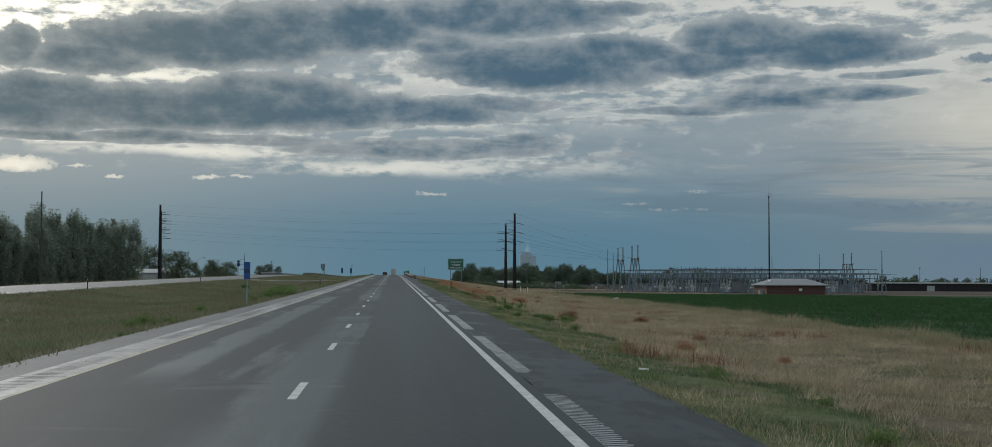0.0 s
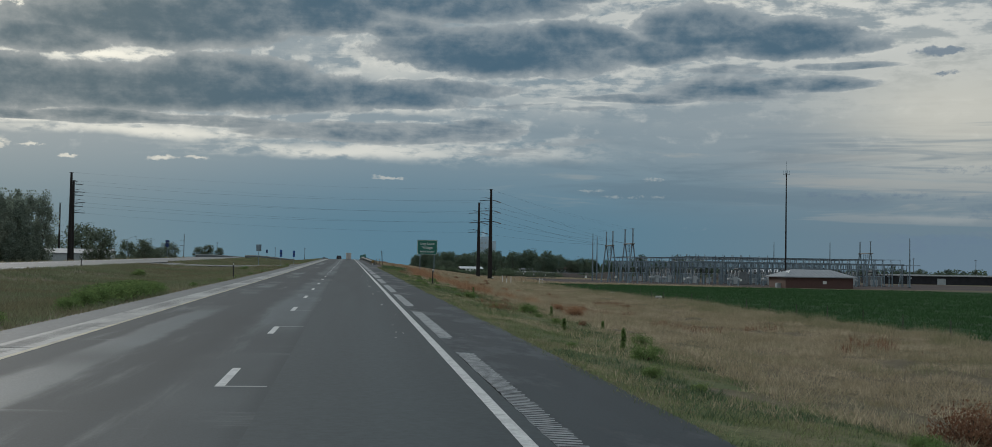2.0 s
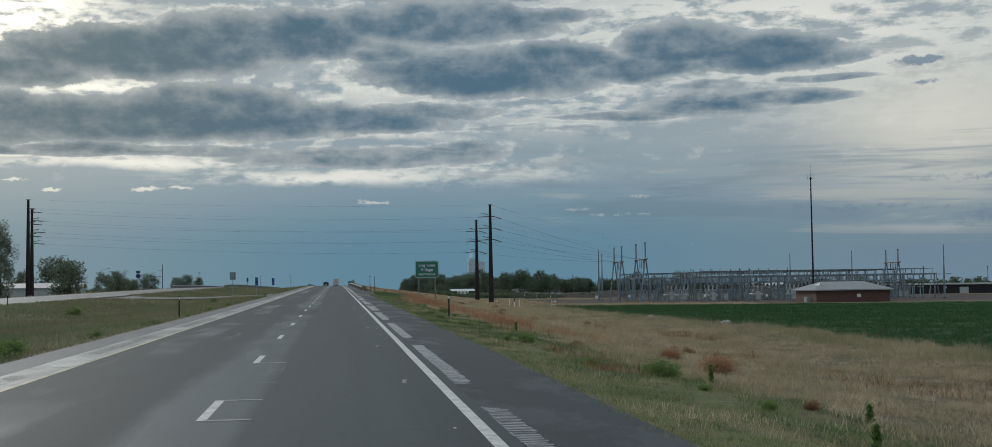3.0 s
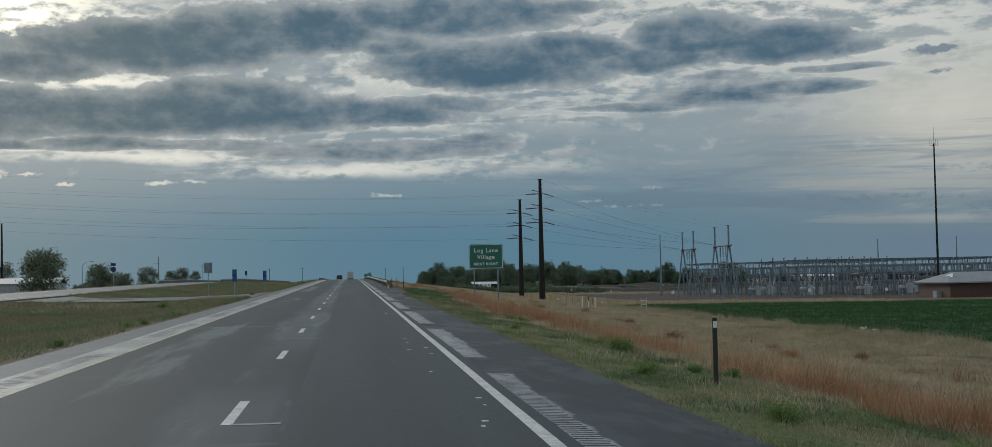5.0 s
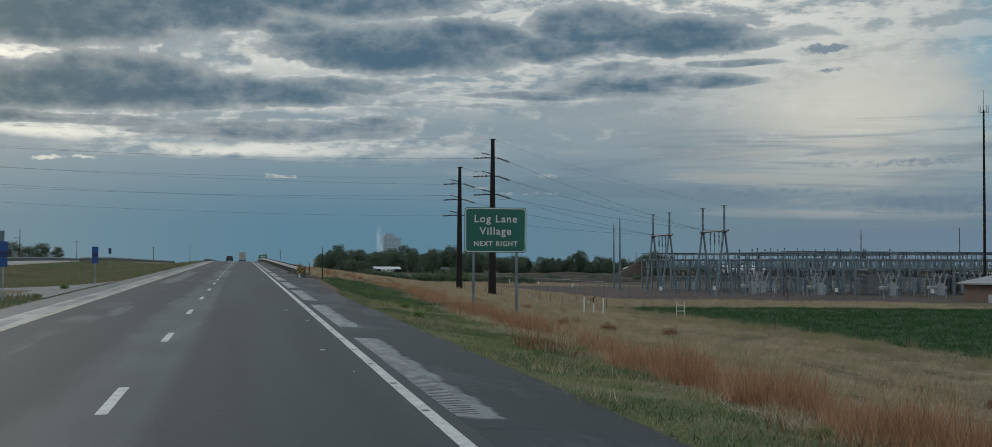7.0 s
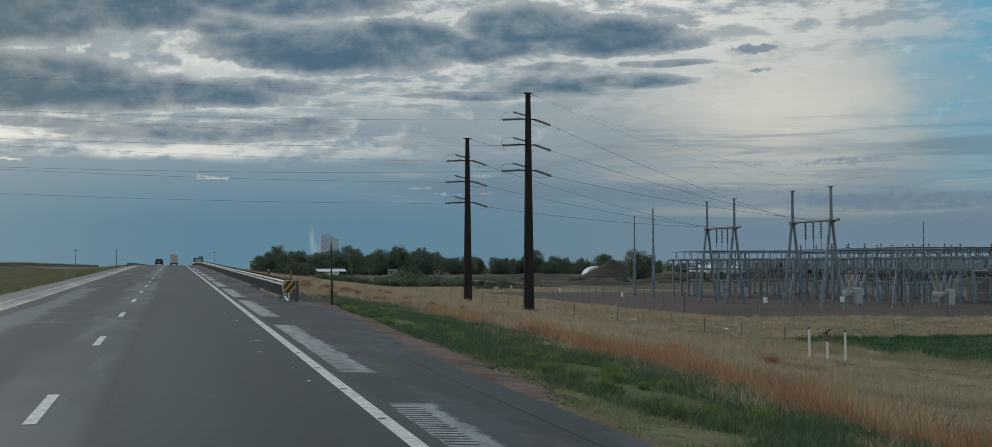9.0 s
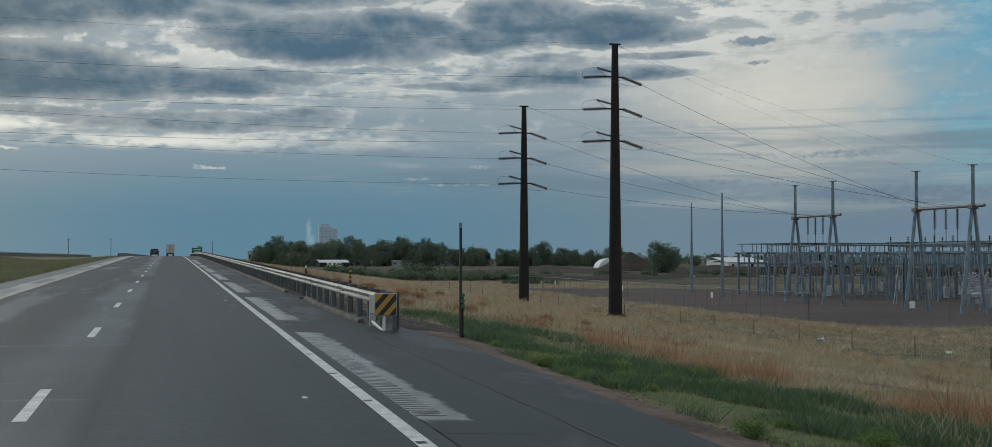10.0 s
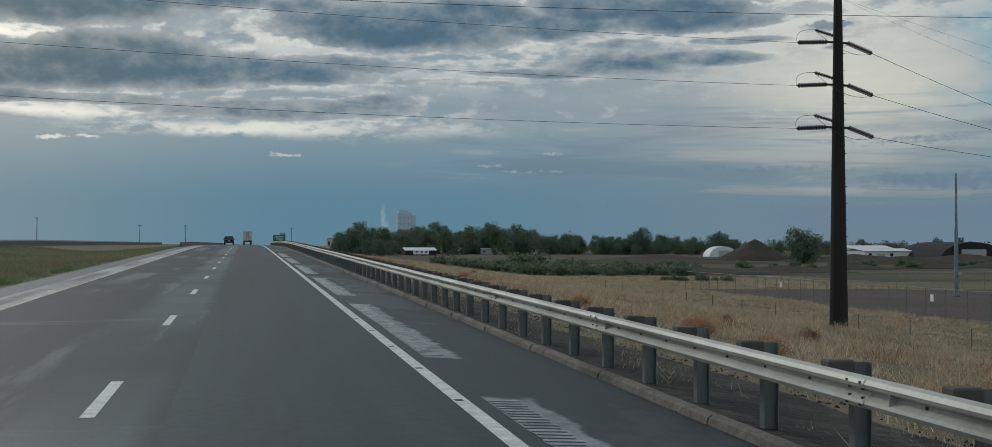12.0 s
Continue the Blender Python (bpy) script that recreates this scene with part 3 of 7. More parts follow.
def wheel_tracks(x, y, calc, ramp, grainy):
    """Pale polished bands along the inner lane, sky sheen included in their colour, broken here and there."""
    jit = calc("MULTIPLY", calc("SUBTRACT", grainy(0.8, (1, 0.16, 1)), 0.5), 1.1)
    at = calc("ADD", x, jit)
    near_dash = calc("MULTIPLY", calc("MULTIPLY", ramp(at, -2.7, -1.9), ramp(x, -0.80, -1.15, 0.25, 1.0)), ramp(grainy(0.12, (0.02, 0.22, 1), 4.0, 0.6, 3.0), 0.34, 0.62, 0.12, 1.0))
    outer = calc("MULTIPLY", calc("MULTIPLY", ramp(at, -4.9, -4.5), ramp(at, -3.6, -4.0)), ramp(grainy(0.14, (0.02, 0.25, 1), 3.0, 0.5, 9.0), 0.46, 0.58))
    smears = calc("MULTIPLY", ramp(grainy(0.9, (1, 0.07, 1), 7.0), 0.54, 0.70), 0.75)
    cross = calc("MULTIPLY", ramp(grainy(0.55, (0.25, 1.0, 1), 6.0, 0.6, 5.0), 0.60, 0.70), 0.5)
    return calc("MINIMUM", calc("ADD", calc("MAXIMUM", near_dash, outer), calc("MAXIMUM", smears, cross)), 1.0)


def seal_coat(x, y, calc, ramp, grainy):
    """Pale chippings, ragged toward the verge."""
    edge = calc("ADD", x, calc("MULTIPLY", calc("SUBTRACT", grainy(1.6, (1, 0.7, 1), 8.0, 0.65), 0.5), 0.5))
    along = calc("ADD", calc("FRACT", calc("DIVIDE", calc("SUBTRACT", y, 188.5), 18.29)), calc("MULTIPLY", calc("SUBTRACT", grainy(1.1, detail=7.0, offset=4.0), 0.5), 0.05))
    edge = calc("SUBTRACT", edge, ramp(y, 125.0, 165.0, -0.24, 0.0))
    ends = calc("MULTIPLY", ramp(along, 0.015, 0.03), ramp(along, 0.79, 0.775))
    return calc("MULTIPLY", calc("MULTIPLY", ramp(edge, 2.92, 2.82), ends), ramp(grainy(2.5, (1, 0.35, 1), 7.0, 0.65, 2.0), 0.30, 0.55, 0.45, 1.0))


def damp(x, y, calc, ramp, grainy):
    """Dark damp stains over dull grey chippings."""
    wet = ramp(grainy(0.42, (1, 0.35, 1), 7.0, 0.62), 0.44, 0.60)
    pale = calc("MULTIPLY", ramp(grainy(0.7, (1, 0.30, 1), 6.0, 0.6, 7.0), 0.58, 0.70), 0.6)
    return calc("SUBTRACT", wet, calc("MULTIPLY", wet, pale))


# the paler coat paints sky sheen on the wheel tracks, both coats tinted bluish
M["asphalt"] = masked("asphalt_worn", ((0.0205, 0.0295, 0.035), 0.70), ((0.061, 0.080, 0.088), 0.56), wheel_tracks)
M["shoulder"] = masked("asphalt_shoulder", ((0.028, 0.0365, 0.042), 0.70), ((0.011, 0.016, 0.021), 0.48), damp)
M["seal"] = masked("chip_seal_pale", ((0.028, 0.0365, 0.042), 0.70), ((0.011, 0.016, 0.021), 0.48), damp, ((0.175, 0.188, 0.192), 0.45), seal_coat)
# shade inside the grooves and glints on their damp lips, put into the colours
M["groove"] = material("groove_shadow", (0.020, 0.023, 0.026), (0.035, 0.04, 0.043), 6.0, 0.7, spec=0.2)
M["glint_lip"] = material("groove_lip_glint", (0.30, 0.31, 0.31), (0.20, 0.21, 0.215), 9.0, 0.3, stain=(0.06, 0.065, 0.07), sscale=3.0)


# ---------------------------------------------------------------- mesh helpers
def mesh_of(name, verts, faces, mat, smooth=False):
    me = bpy.data.meshes.new(name)
    me.from_pydata([tuple(map(float, p)) for p in verts], [], [tuple(int(i) for i in q) for q in faces])
    me.materials.append(mat)
    if smooth:
        me.polygons.foreach_set("use_smooth", [True] * len(me.polygons))
    me.update()
    return me


def part(name, bm, mat, parent=None, label="", smooth=False):
    """Links a bmesh (or a ready mesh) as one object under a thing or a part."""
    if isinstance(bm, bpy.types.Mesh):
        me = bm
    else:
        me = bpy.data.meshes.new(name)
        bm.normal_update()
        bm.to_mesh(me)
        bm.free()
        me.materials.append(mat)
        if smooth:
            me.polygons.foreach_set("use_smooth", [True] * len(me.polygons))
    ob = new(name, me)
    if parent is not None:
        ob.parent = parent
    return tagged(ob, label)


def thing(name, label, category, group="", kind="", at=(0, 0, 0), rz=0.0):
    ob = tagged(new(name), label, category, group, kind)
    ob.empty_display_size = 0.2
    ob.matrix_basis = pose(*at, 0, 0, rz)
    return ob


def box(bm, lo, hi, bevel=0.0):
    lo, hi = Vector(lo), Vector(hi)
    made = bmesh.ops.create_cube(bm, size=1.0, matrix=Matrix.LocRotScale((lo + hi) / 2, None, hi - lo))["verts"]
    if bevel:
        edges = list({e for v in made for e in v.link_edges})
        bmesh.ops.bevel(bm, geom=edges, offset=bevel, segments=1, affect="EDGES")
    return bm


def boxes(*rows, bevel=0.0):
    bm = bmesh.new()
    for lo, hi in rows:
        box(bm, lo, hi, bevel)
    return bm


def tube(bm, a, b, r0, r1=None, n=8):
    """A round bar from a to b, tapered from r0 to r1."""
    a, b = Vector(a), Vector(b)
    r1 = r0 if r1 is None else r1
    d = b - a
    m = Matrix.Translation((a + b) / 2) @ d.to_track_quat("Z", "Y").to_matrix().to_4x4()
    bmesh.ops.create_cone(bm, cap_ends=True, segments=n, radius1=r0, radius2=max(r1, 1e-4), depth=d.length, matrix=m)
    return bm


def tubes(*rows, n=8):
    bm = bmesh.new()
    for r in rows:
        tube(bm, *r, n=n)
    return bm


def sweep(points, radius, n=4):
    """A thin cable along points."""
    verts, faces = [], []
    pts = [Vector(p) for p in points]
    for i, p in enumerate(pts):
        d = (pts[min(i + 1, len(pts) - 1)] - pts[max(i - 1, 0)]).normalized()
        u = d.cross(Vector((0, 0, 1)))
        u = u.normalized() if u.length > 1e-4 else Vector((1, 0, 0))
        w = u.cross(d)
        for k in range(n):
            a = 2 * math.pi * k / n
            verts.append(p + radius * (math.cos(a) * u + math.sin(a) * w))
    for i in range(len(pts) - 1):
        for k in range(n):
            faces.append((i * n + k, i * n + (k + 1) % n, (i + 1) * n + (k + 1) % n, (i + 1) * n + k))
    return verts, faces


def sagging(a, b, sag, steps=24):
    a, b = Vector(a), Vector(b)
    return [a.lerp(b, i / steps) - Vector((0, 0, 4 * sag * (i / steps) * (1 - i / steps))) for i in range(steps + 1)]


# ---------------------------------------------------------------- lie of the land
CLIMB = 0.0095


def road_z(y):
    """Height of both carriageways: a long climb to the bridge, then level."""
    if y < -60:
        return CLIMB * -60
    if y < 420:
        return CLIMB * y
    u = min(y - 420, 80)
    top = CLIMB * (420 + u - u * u / 160)
    return top - max(0, min(y - 1100, 800)) * 0.005


def shoulder_fall(x):
    """The right shoulder falls away from the lanes."""
    return 0.045 * min(max(0.0, x - 2.33), 2.2)


def left_taper(y):
    """The inner lane narrows over the first stretch."""
    return float(np.interp(y, (20, 90, 160), (0.0, 0.30, 0.50)))


def soft_max(a, b, k=0.5):
    h = max(k - abs(a - b), 0) / k
    return max(a, b) + h * h * k / 4


def bumps(x, y):
    return 0.10 * noise.noise((x * 0.13, y * 0.09, 0)) + 0.05 * noise.noise((x * 0.5, y * 0.4, 3))


def ground_z(x, y):
    rz = road_z(y)
    low = -0.5 - 0.006 * max(0.0, min(abs(x) - 30, 65))
    if x > 4.0:
        z = soft_max(low, rz - 0.115 - max(0.0, x - 4.4) / 8.0)
        return z + bumps(x, y) * min(1, max(0.0, x - 4.4) / 3)
    if x > -7.0:
        return rz - 0.15
    if x > -28:
        u = (x + 28) / 21.0
        dip = 0.75 - 0.6 * max(0.0, 1 - abs(y - 243) / 20)
        return rz - 0.02 - dip * math.sin(math.pi * u) ** 1.3 + bumps(x, y) * min(1, 4 * u, 4 * (1 - u))
    if x > -41.5:
        return rz - 0.15
    z = soft_max(low, rz - 0.02 + (x + 41.5) / 6.0)
    return z + bumps(x, y) * min(1, (-41.5 - x) / 3)


def spaced(lo, hi, step, grow, far):
    """Grid lines: even between lo and hi, then ever wider out to -far and far."""
    inner = list(np.arange(lo, hi + step * 0.5, step))
    out, s = [inner[-1]], step
    while out[-1] < far:
        s *= grow
        out.append(out[-1] + s)
    back, s = [inner[0]], step
    while back[-1] > -far:
        s *= grow
        back.append(back[-1] - s)
    return back[:0:-1] + inner + out[1:]


gx = sorted(set(round(v, 3) for v in spaced(-44.0, 60.0, 1.0, 1.22, 4400)) | {4.0, 4.02, 4.4, -7.0, -7.02, -28.0, -28.02, -41.5, -41.52, 4.9, 5.6})
gy = [v for v in spaced(-30.0, 500.0, 4.0, 1.18, 4700) if v > -900]
gv = [(x, y, ground_z(x, y)) for y in gy for x in gx]
nx = len(gx)
gf = [(j * nx + i, j * nx + i + 1, (j + 1) * nx + i + 1, (j + 1) * nx + i) for j in range(len(gy) - 1) for i in range(nx - 1)]
ground = tagged(new("ground", mesh_of("ground", gv, gf, M["soil"], True)), "dry sandy prairie soil under roadside grass", "ground", kind="structure")


def ribbon(name, x0, x1, y0, y1, dz, mat, parent=None, label="", step=10.0, thick=0.0, wander=0.0, height=road_z, shift=None):
    """A strip of paving that follows the road's climb."""
    ys = list(np.arange(y0, y1, step)) + [y1]
    verts, faces = [], []
    for y in ys:
        a = x0 + wander * (noise.noise((x0, y * 0.5, 1.0)) + 0.6 * noise.noise((x0, y * 2.3, 4.0)))
        b = x1 + wander * (noise.noise((x1, y * 0.5, 7.0)) + 0.6 * noise.noise((x1, y * 2.3, 9.0)))
        if shift:
            a, b = a + shift[0] * left_taper(y), b + shift[1] * left_taper(y)
        z = height(y) + dz
        za, zb = z - shoulder_fall(a), z - shoulder_fall(b)
        verts += [(a, y, za), (b, y, zb)] + ([(a, y, za - thick), (b, y, zb - thick)] if thick else [])
    k = 4 if thick else 2
    for i in range(len(ys) - 1):
        p, q = i * k, (i + 1) * k
        faces.append((p, p + 1, q + 1, q))
        if thick:
            faces += [(p + 1, p + 3, q + 3, q + 1), (p + 2, p, q, q + 2)]
    if thick:
        e = (len(ys) - 1) * k
        faces += [(0, 2, 3, 1), (e, e + 1, e + 3, e + 2)]
    return part(name, mesh_of(name, verts, faces, mat), mat, parent, label)


# ---------------------------------------------------------------- carriageways
END = 1900.0
road = tagged(ribbon("road", -0.82, 2.33, -500, END, 0, M["asphalt_new"], thick=0.25), "dark grey asphalt highway lane, smooth and slightly damp", "road", kind="structure")
ribbon("passing_lane", -5.92, -0.82, -500, END, 0, M["asphalt"], road, "worn grey asphalt lane with pale wheel tracks and painted sheen", thick=0.25, shift=(1, 0))
ribbon("right_shoulder", 2.33, 4.40, -500, END, -0.012, M["shoulder"], road, "dark patched asphalt shoulder", thick=0.22, wander=0.08, step=3.0)
ribbon("left_shoulder", -7.86, -6.80, -500, END, -0.004, M["grey_conc"], road, "grey concrete shoulder", thick=0.22, wander=0.05, step=4.0, shift=(1.1, 1))
ribbon("rumble_band", -6.80, -5.92, -500, END, -0.03, M["grey_conc"], road, "bedding under the pale concrete slabs", thick=0.2, shift=(1, 1))
for k in range(-3, 66):
    ribbon("slab", -6.80, -5.93, 1.35 + 7.35 * k, 1.35 + 7.35 * (k + 1) - 0.07, -0.002, M["pale"], road, "pale concrete slab", step=3.64, thick=0.02, wander=0.02, shift=(1, 1))
# milled grooves in the pale slabs
for k in range(-1, 20):
    verts, faces = [], []
    for j in range(36):
        yy = 18.0 + 18.29 * k + j * 0.3
        n, x0 = len(verts), -6.62 + left_taper(yy)
        for a, dy, dz in ((x0, 0, 0.002), (x0 + 0.45, 0, 0.002), (x0 + 0.45, 0.055, 0.002), (x0, 0.055, 0.002)):
            verts.append((a, yy + dy, road_z(yy) + dz))
        faces.append((n, n + 1, n + 2, n + 3))
    part("rumble_groove", mesh_of("rumble_groove", verts, faces, M["smear"]), None, road)
ribbon("edge_line", 1.99, 2.15, -100, 1000, 0.004, M["white_paint"], road, "solid white edge line", wander=0.01, step=5.0)
ribbon("yellow_line", -5.92, -5.80, -100, 1000, 0.004, M["yellow_paint"], road, "faded yellow edge line", wander=0.02, step=5.0, shift=(1, 1))
for k in range(-2, 66):
    y = 8.2 + 12.192 * k
    ribbon("lane_dash", -1.61, -1.47, y - 1.5, y + 1.5, 0.004, M["white_paint"], road, step=1.5)
# rumble strips: groups of milled grooves in pale patches on the shoulder
for k in range(-1, 22):
    y = 189 + 18.29 * (k - 10)
    ribbon("seal_patch", 2.34, 3.25, y - 1.0, y + 15.2, -0.0105, M["seal"], road, wander=0.05, step=0.25)
    # cuts are flat bars in groove-shade colour, lips carry a painted glint
    cuts, lips = ([], []), ([], [])
    for j in range(70 if y < 400 else 0):
        yy = y + 0.3 + j * 0.19
        x0, x1 = 2.36 + 0.012 * math.sin(j * 1.9), 2.68 + 0.02 * math.sin(j * 2.7 + k)
        for (verts, faces), rows in ((cuts, ((0.0, -0.0085), (0.06, -0.0085))), (lips, ((0.06, -0.0085), (0.10, 0.0)))):
            n = len(verts)
            for (dy, dz), xs in zip(rows, ((x0, x1), (x1, x0))):
                verts += [(x, yy + dy, road_z(yy) + dz - shoulder_fall(x)) for x in xs]
            faces.append((n, n + 1, n + 2, n + 3))
    if cuts[0]:
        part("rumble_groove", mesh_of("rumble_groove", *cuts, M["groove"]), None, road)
        part("groove_lip", mesh_of("groove_lip", *lips, M["glint_lip"]), None, road, "damp lips of the grooves with a painted glint")
# transverse joints with white tar bars by the dashes
for k, off in ((2, 1.42), (3, 1.42), (5, -1.55), (6, 1.42), (7, 1.42), (7, -1.55), (8, -1.55), (10, 1.42), (11, -1.55)):
    y = 8.2 + 12.192 * k + off
    ribbon("joint_mark", -1.50, -0.88, y, y + 0.16, 0.0045, M["pale_tar"], road, "thin pale sealed joint", step=0.08, wander=0.02)
# dark gaps cut into the edge line
for k in range(56):
    y = 170.0 + 3.23 * k
    ribbon("line_notch", 2.01, 2.10, y, y + 0.14, 0.0065, M["tar"], road, step=0.07, wander=0.03)
rnd = random.Random(5)
# worn white marks beside the edge line
for k in range(60):
    y = rnd.uniform(78, 300)
    x = rnd.uniform(1.30, 1.74) - 0.3 * (k % 6 == 0)
    ribbon("worn_mark", x, x + rnd.uniform(0.03, 0.12), y, y + rnd.uniform(0.05, 0.20), 0.003, M["white_paint"], road, step=0.05, wander=0.05)
# sealed cracks
for x0, w, y0, y1 in ((3.86, 0.03, 236, 276),):
    ribbon("sealed_crack", x0, x0 + w, y0, y1, -0.006 if x0 > 2.3 else 0.002, M["tar"], road, step=0.8, wander=0.05 if x0 > 2.5 else 0.015)

# the shoulder flares into a wider apron before the guardrail
def apron_edge(y):
    return float(np.interp(y, (238, 246, 258, 266, 274, 284, 290), (4.2, 4.45, 4.8, 5.25, 5.3, 4.9, 4.3))) + 0.10 * noise.noise((3.0, y * 0.4, 0)) + 0.05 * noise.noise((5.0, y * 1.7, 0))


av, af = [], []
for k in range(27):
    y = 238 + 2.0 * k
    edge = apron_edge(y)
    for x, dz in ((4.1, -0.094), (4.35, -0.105), (edge, -0.107 - 0.05 * (edge - 4.35)), (edge + 0.08, -0.20 - 0.10 * (edge - 4.35))):
        av.append((x, y, road_z(y) + dz))
for k in range(26):
    for j in range(3):
        af.append((k * 4 + j, k * 4 + j + 1, k * 4 + j + 5, k * 4 + j + 4))
part("shoulder_apron", mesh_of("shoulder_apron", av, af, M["shoulder"]), None, road, "widened dark asphalt apron")

far_road = tagged(ribbon("opposite_road", -40.3, -29.6, -500, END, 0.0, M["far_road"], thick=0.2), "pale grey concrete carriageway across the median", "road", kind="structure")
ribbon("paved_shoulder", -29.6, -28.0, -500, END, -0.006, M["grey_conc"], far_road, thick=0.2)
ribbon("paved_shoulder", -41.5, -40.3, -500, END, -0.006, M["grey_conc"], far_road, thick=0.2)
ribbon("edge_line", -30.2, -30.05, -100, 1000, 0.004, M["white_paint"], far_road)
ribbon("edge_line", -38.4, -38.25, -100, 1000, 0.004, M["white_paint"], far_road)
# paved turning place across the median
tv, tf = [], []
txs = list(np.linspace(-28.0, -7.6, 14))
for i, x in enumerate(txs):
    flare = 8.0 * max(0, (abs((x + 17.8) / 10.2) - 0.6) / 0.4) ** 2
    for y in (236.0 - flare, 244.0, 252.0 + flare):
        tv.append((x, y, max(ground_z(x, y), road_z(y) - 0.3) + 0.02))
for i in range(len(txs) - 1):
    for j in range(2):
        tf.append((i * 3 + j, (i + 1) * 3 + j, (i + 1) * 3 + j + 1, i * 3 + j + 1))
tagged(new("median_crossing", mesh_of("median_crossing", tv, tf, M["crossing"], True)), "paved grey turning place across the grassy median", "road", kind="structure")


# ---------------------------------------------------------------- field, yard and other ground covers
def cover(name, inside, x0, x1, y0, y1, step, dz, mat, label, category="ground"):
    """A sheet laid over the ground where inside(x, y) holds."""
    xs, ys = np.arange(x0, x1 + 0.1, step), np.arange(y0, y1 + 0.1, step)
    n = len(xs)
    cells = [(i, j) for j in range(len(ys) - 1) for i in range(n - 1) if inside(xs[i] + step / 2, ys[j] + step / 2)]
    used = {}
    for i, j in cells:
        for c in ((i, j), (i + 1, j), (i, j + 1), (i + 1, j + 1)):
            used[c] = used.get(c, 0) + 1
    # the rim dips into the ground, so that no edge floats
    verts = [(xs[i], ys[j], ground_z(xs[i], ys[j]) + ((dz if xs[i] > 4.6 else min(dz, 0.006)) if used.get((i, j)) == 4 else -0.06)) for j in range(len(ys)) for i in range(n)]
    faces = [(j * n + i, j * n + i + 1, (j + 1) * n + i + 1, (j + 1) * n + i) for i, j in cells]
    return tagged(new(name, mesh_of(name, verts, faces, mat, True)), label, category, kind="structure")


def green_edge(y):
    """How far the green verge reaches from the pavement."""
    return float(np.interp(y, (0, 50, 90, 115, 150, 195, 235, 265, 290, 300), (8.6, 7.9, 9.4, 9.8, 8.2, 7.7, 8.6, 10.9, 10.4, 7.4))) + 0.7 * noise.noise((0, y * 0.06, 5))


def dirt_edge(y):
    """How far the bare dirt reaches beside the apron."""
    return float(np.interp(y, (236, 246, 260, 279), (4.5, 5.3, 6.0, 6.3))) + 0.45 * noise.noise((0, y * 0.15, 4))


def field_edge(y):
    return float(np.interp(y, (-60, 0, 50, 115, 160, 195, 230, 258, 300), (19.8, 21.8, 24.2, 28.2, 30.1, 31.2, 32.2, 33.3, 34.4)))


def in_field(x, y):
    return x > field_edge(y) + 1.2 * noise.noise((x * 0.05, y * 0.05, 2)) and -60 < y < 297 + (0 if x < 60 else -0.07 * (x - 60)) and x < 330


def in_yard(x, y):
    return 48 + 0.05 * (y - 390) < x < 190 and 326 - 0.12 * (x - 66) < y < 446


crop_field = cover("crop_field", in_field, 18, 330, -60, 300, 2.0, 0.06, M["crop"], "dark green irrigated crop field", "field")
yard = cover("gravel_yard", in_yard, 44, 190, 300, 448, 2.0, 0.05, M["gravel"], "reddish gravel yard of the substation", "yard")
cover("dirt_verge", lambda x, y: (apron_edge(y) - 0.3 if 240 < y < 291 else 3.7) < x < dirt_edge(y) + 0.3 * noise.noise((x, y * 0.9, 8)) and 236 < y < 279, 3.78, 8.28, 235, 280, 0.25, 0.03, M["dirt"], "bare reddish dirt beside the shoulder", "ground")
cover("guardrail_soil", lambda x, y: (apron_edge(y) - 0.3 if y < 291 else 3.7) < x < 7.3 + 0.5 * noise.noise((0, y * 0.3, 2)), 3.78, 8.28, 278, 480, 0.5, 0.03, M["dirt_dark"], "bare loam under the guardrail, shade mixed into its colour", "ground")
cover("verge_turf", lambda x, y: x < green_edge(y) + 0.8 * noise.noise((x * 0.5, y * 0.4, 6)) and not (236 < y and x < (dirt_edge(y) - 0.2 if y < 276 else 7.3)), 3.8, 12.3, 0, 292, 0.5, 0.014, M["turf"], "weedy green and tan turf along the shoulder", "ground")
cover("weedy_ground", lambda x, y: 92 < x < 260 and 476 < y < 540, 70, 260, 468, 548, 3.0, 0.06, M["brush"], "dark weedy ground behind the yard", "ground")
cover("brush_land", lambda x, y: 30 < x < 420 and y > (508 if x < 92 else 541) + 6 * noise.noise((x * 0.06, 0, 3)), 30, 420, 496, 1200, 6.0, 0.08, M["brush"], "dark brushy waste ground before the settlement", "ground")


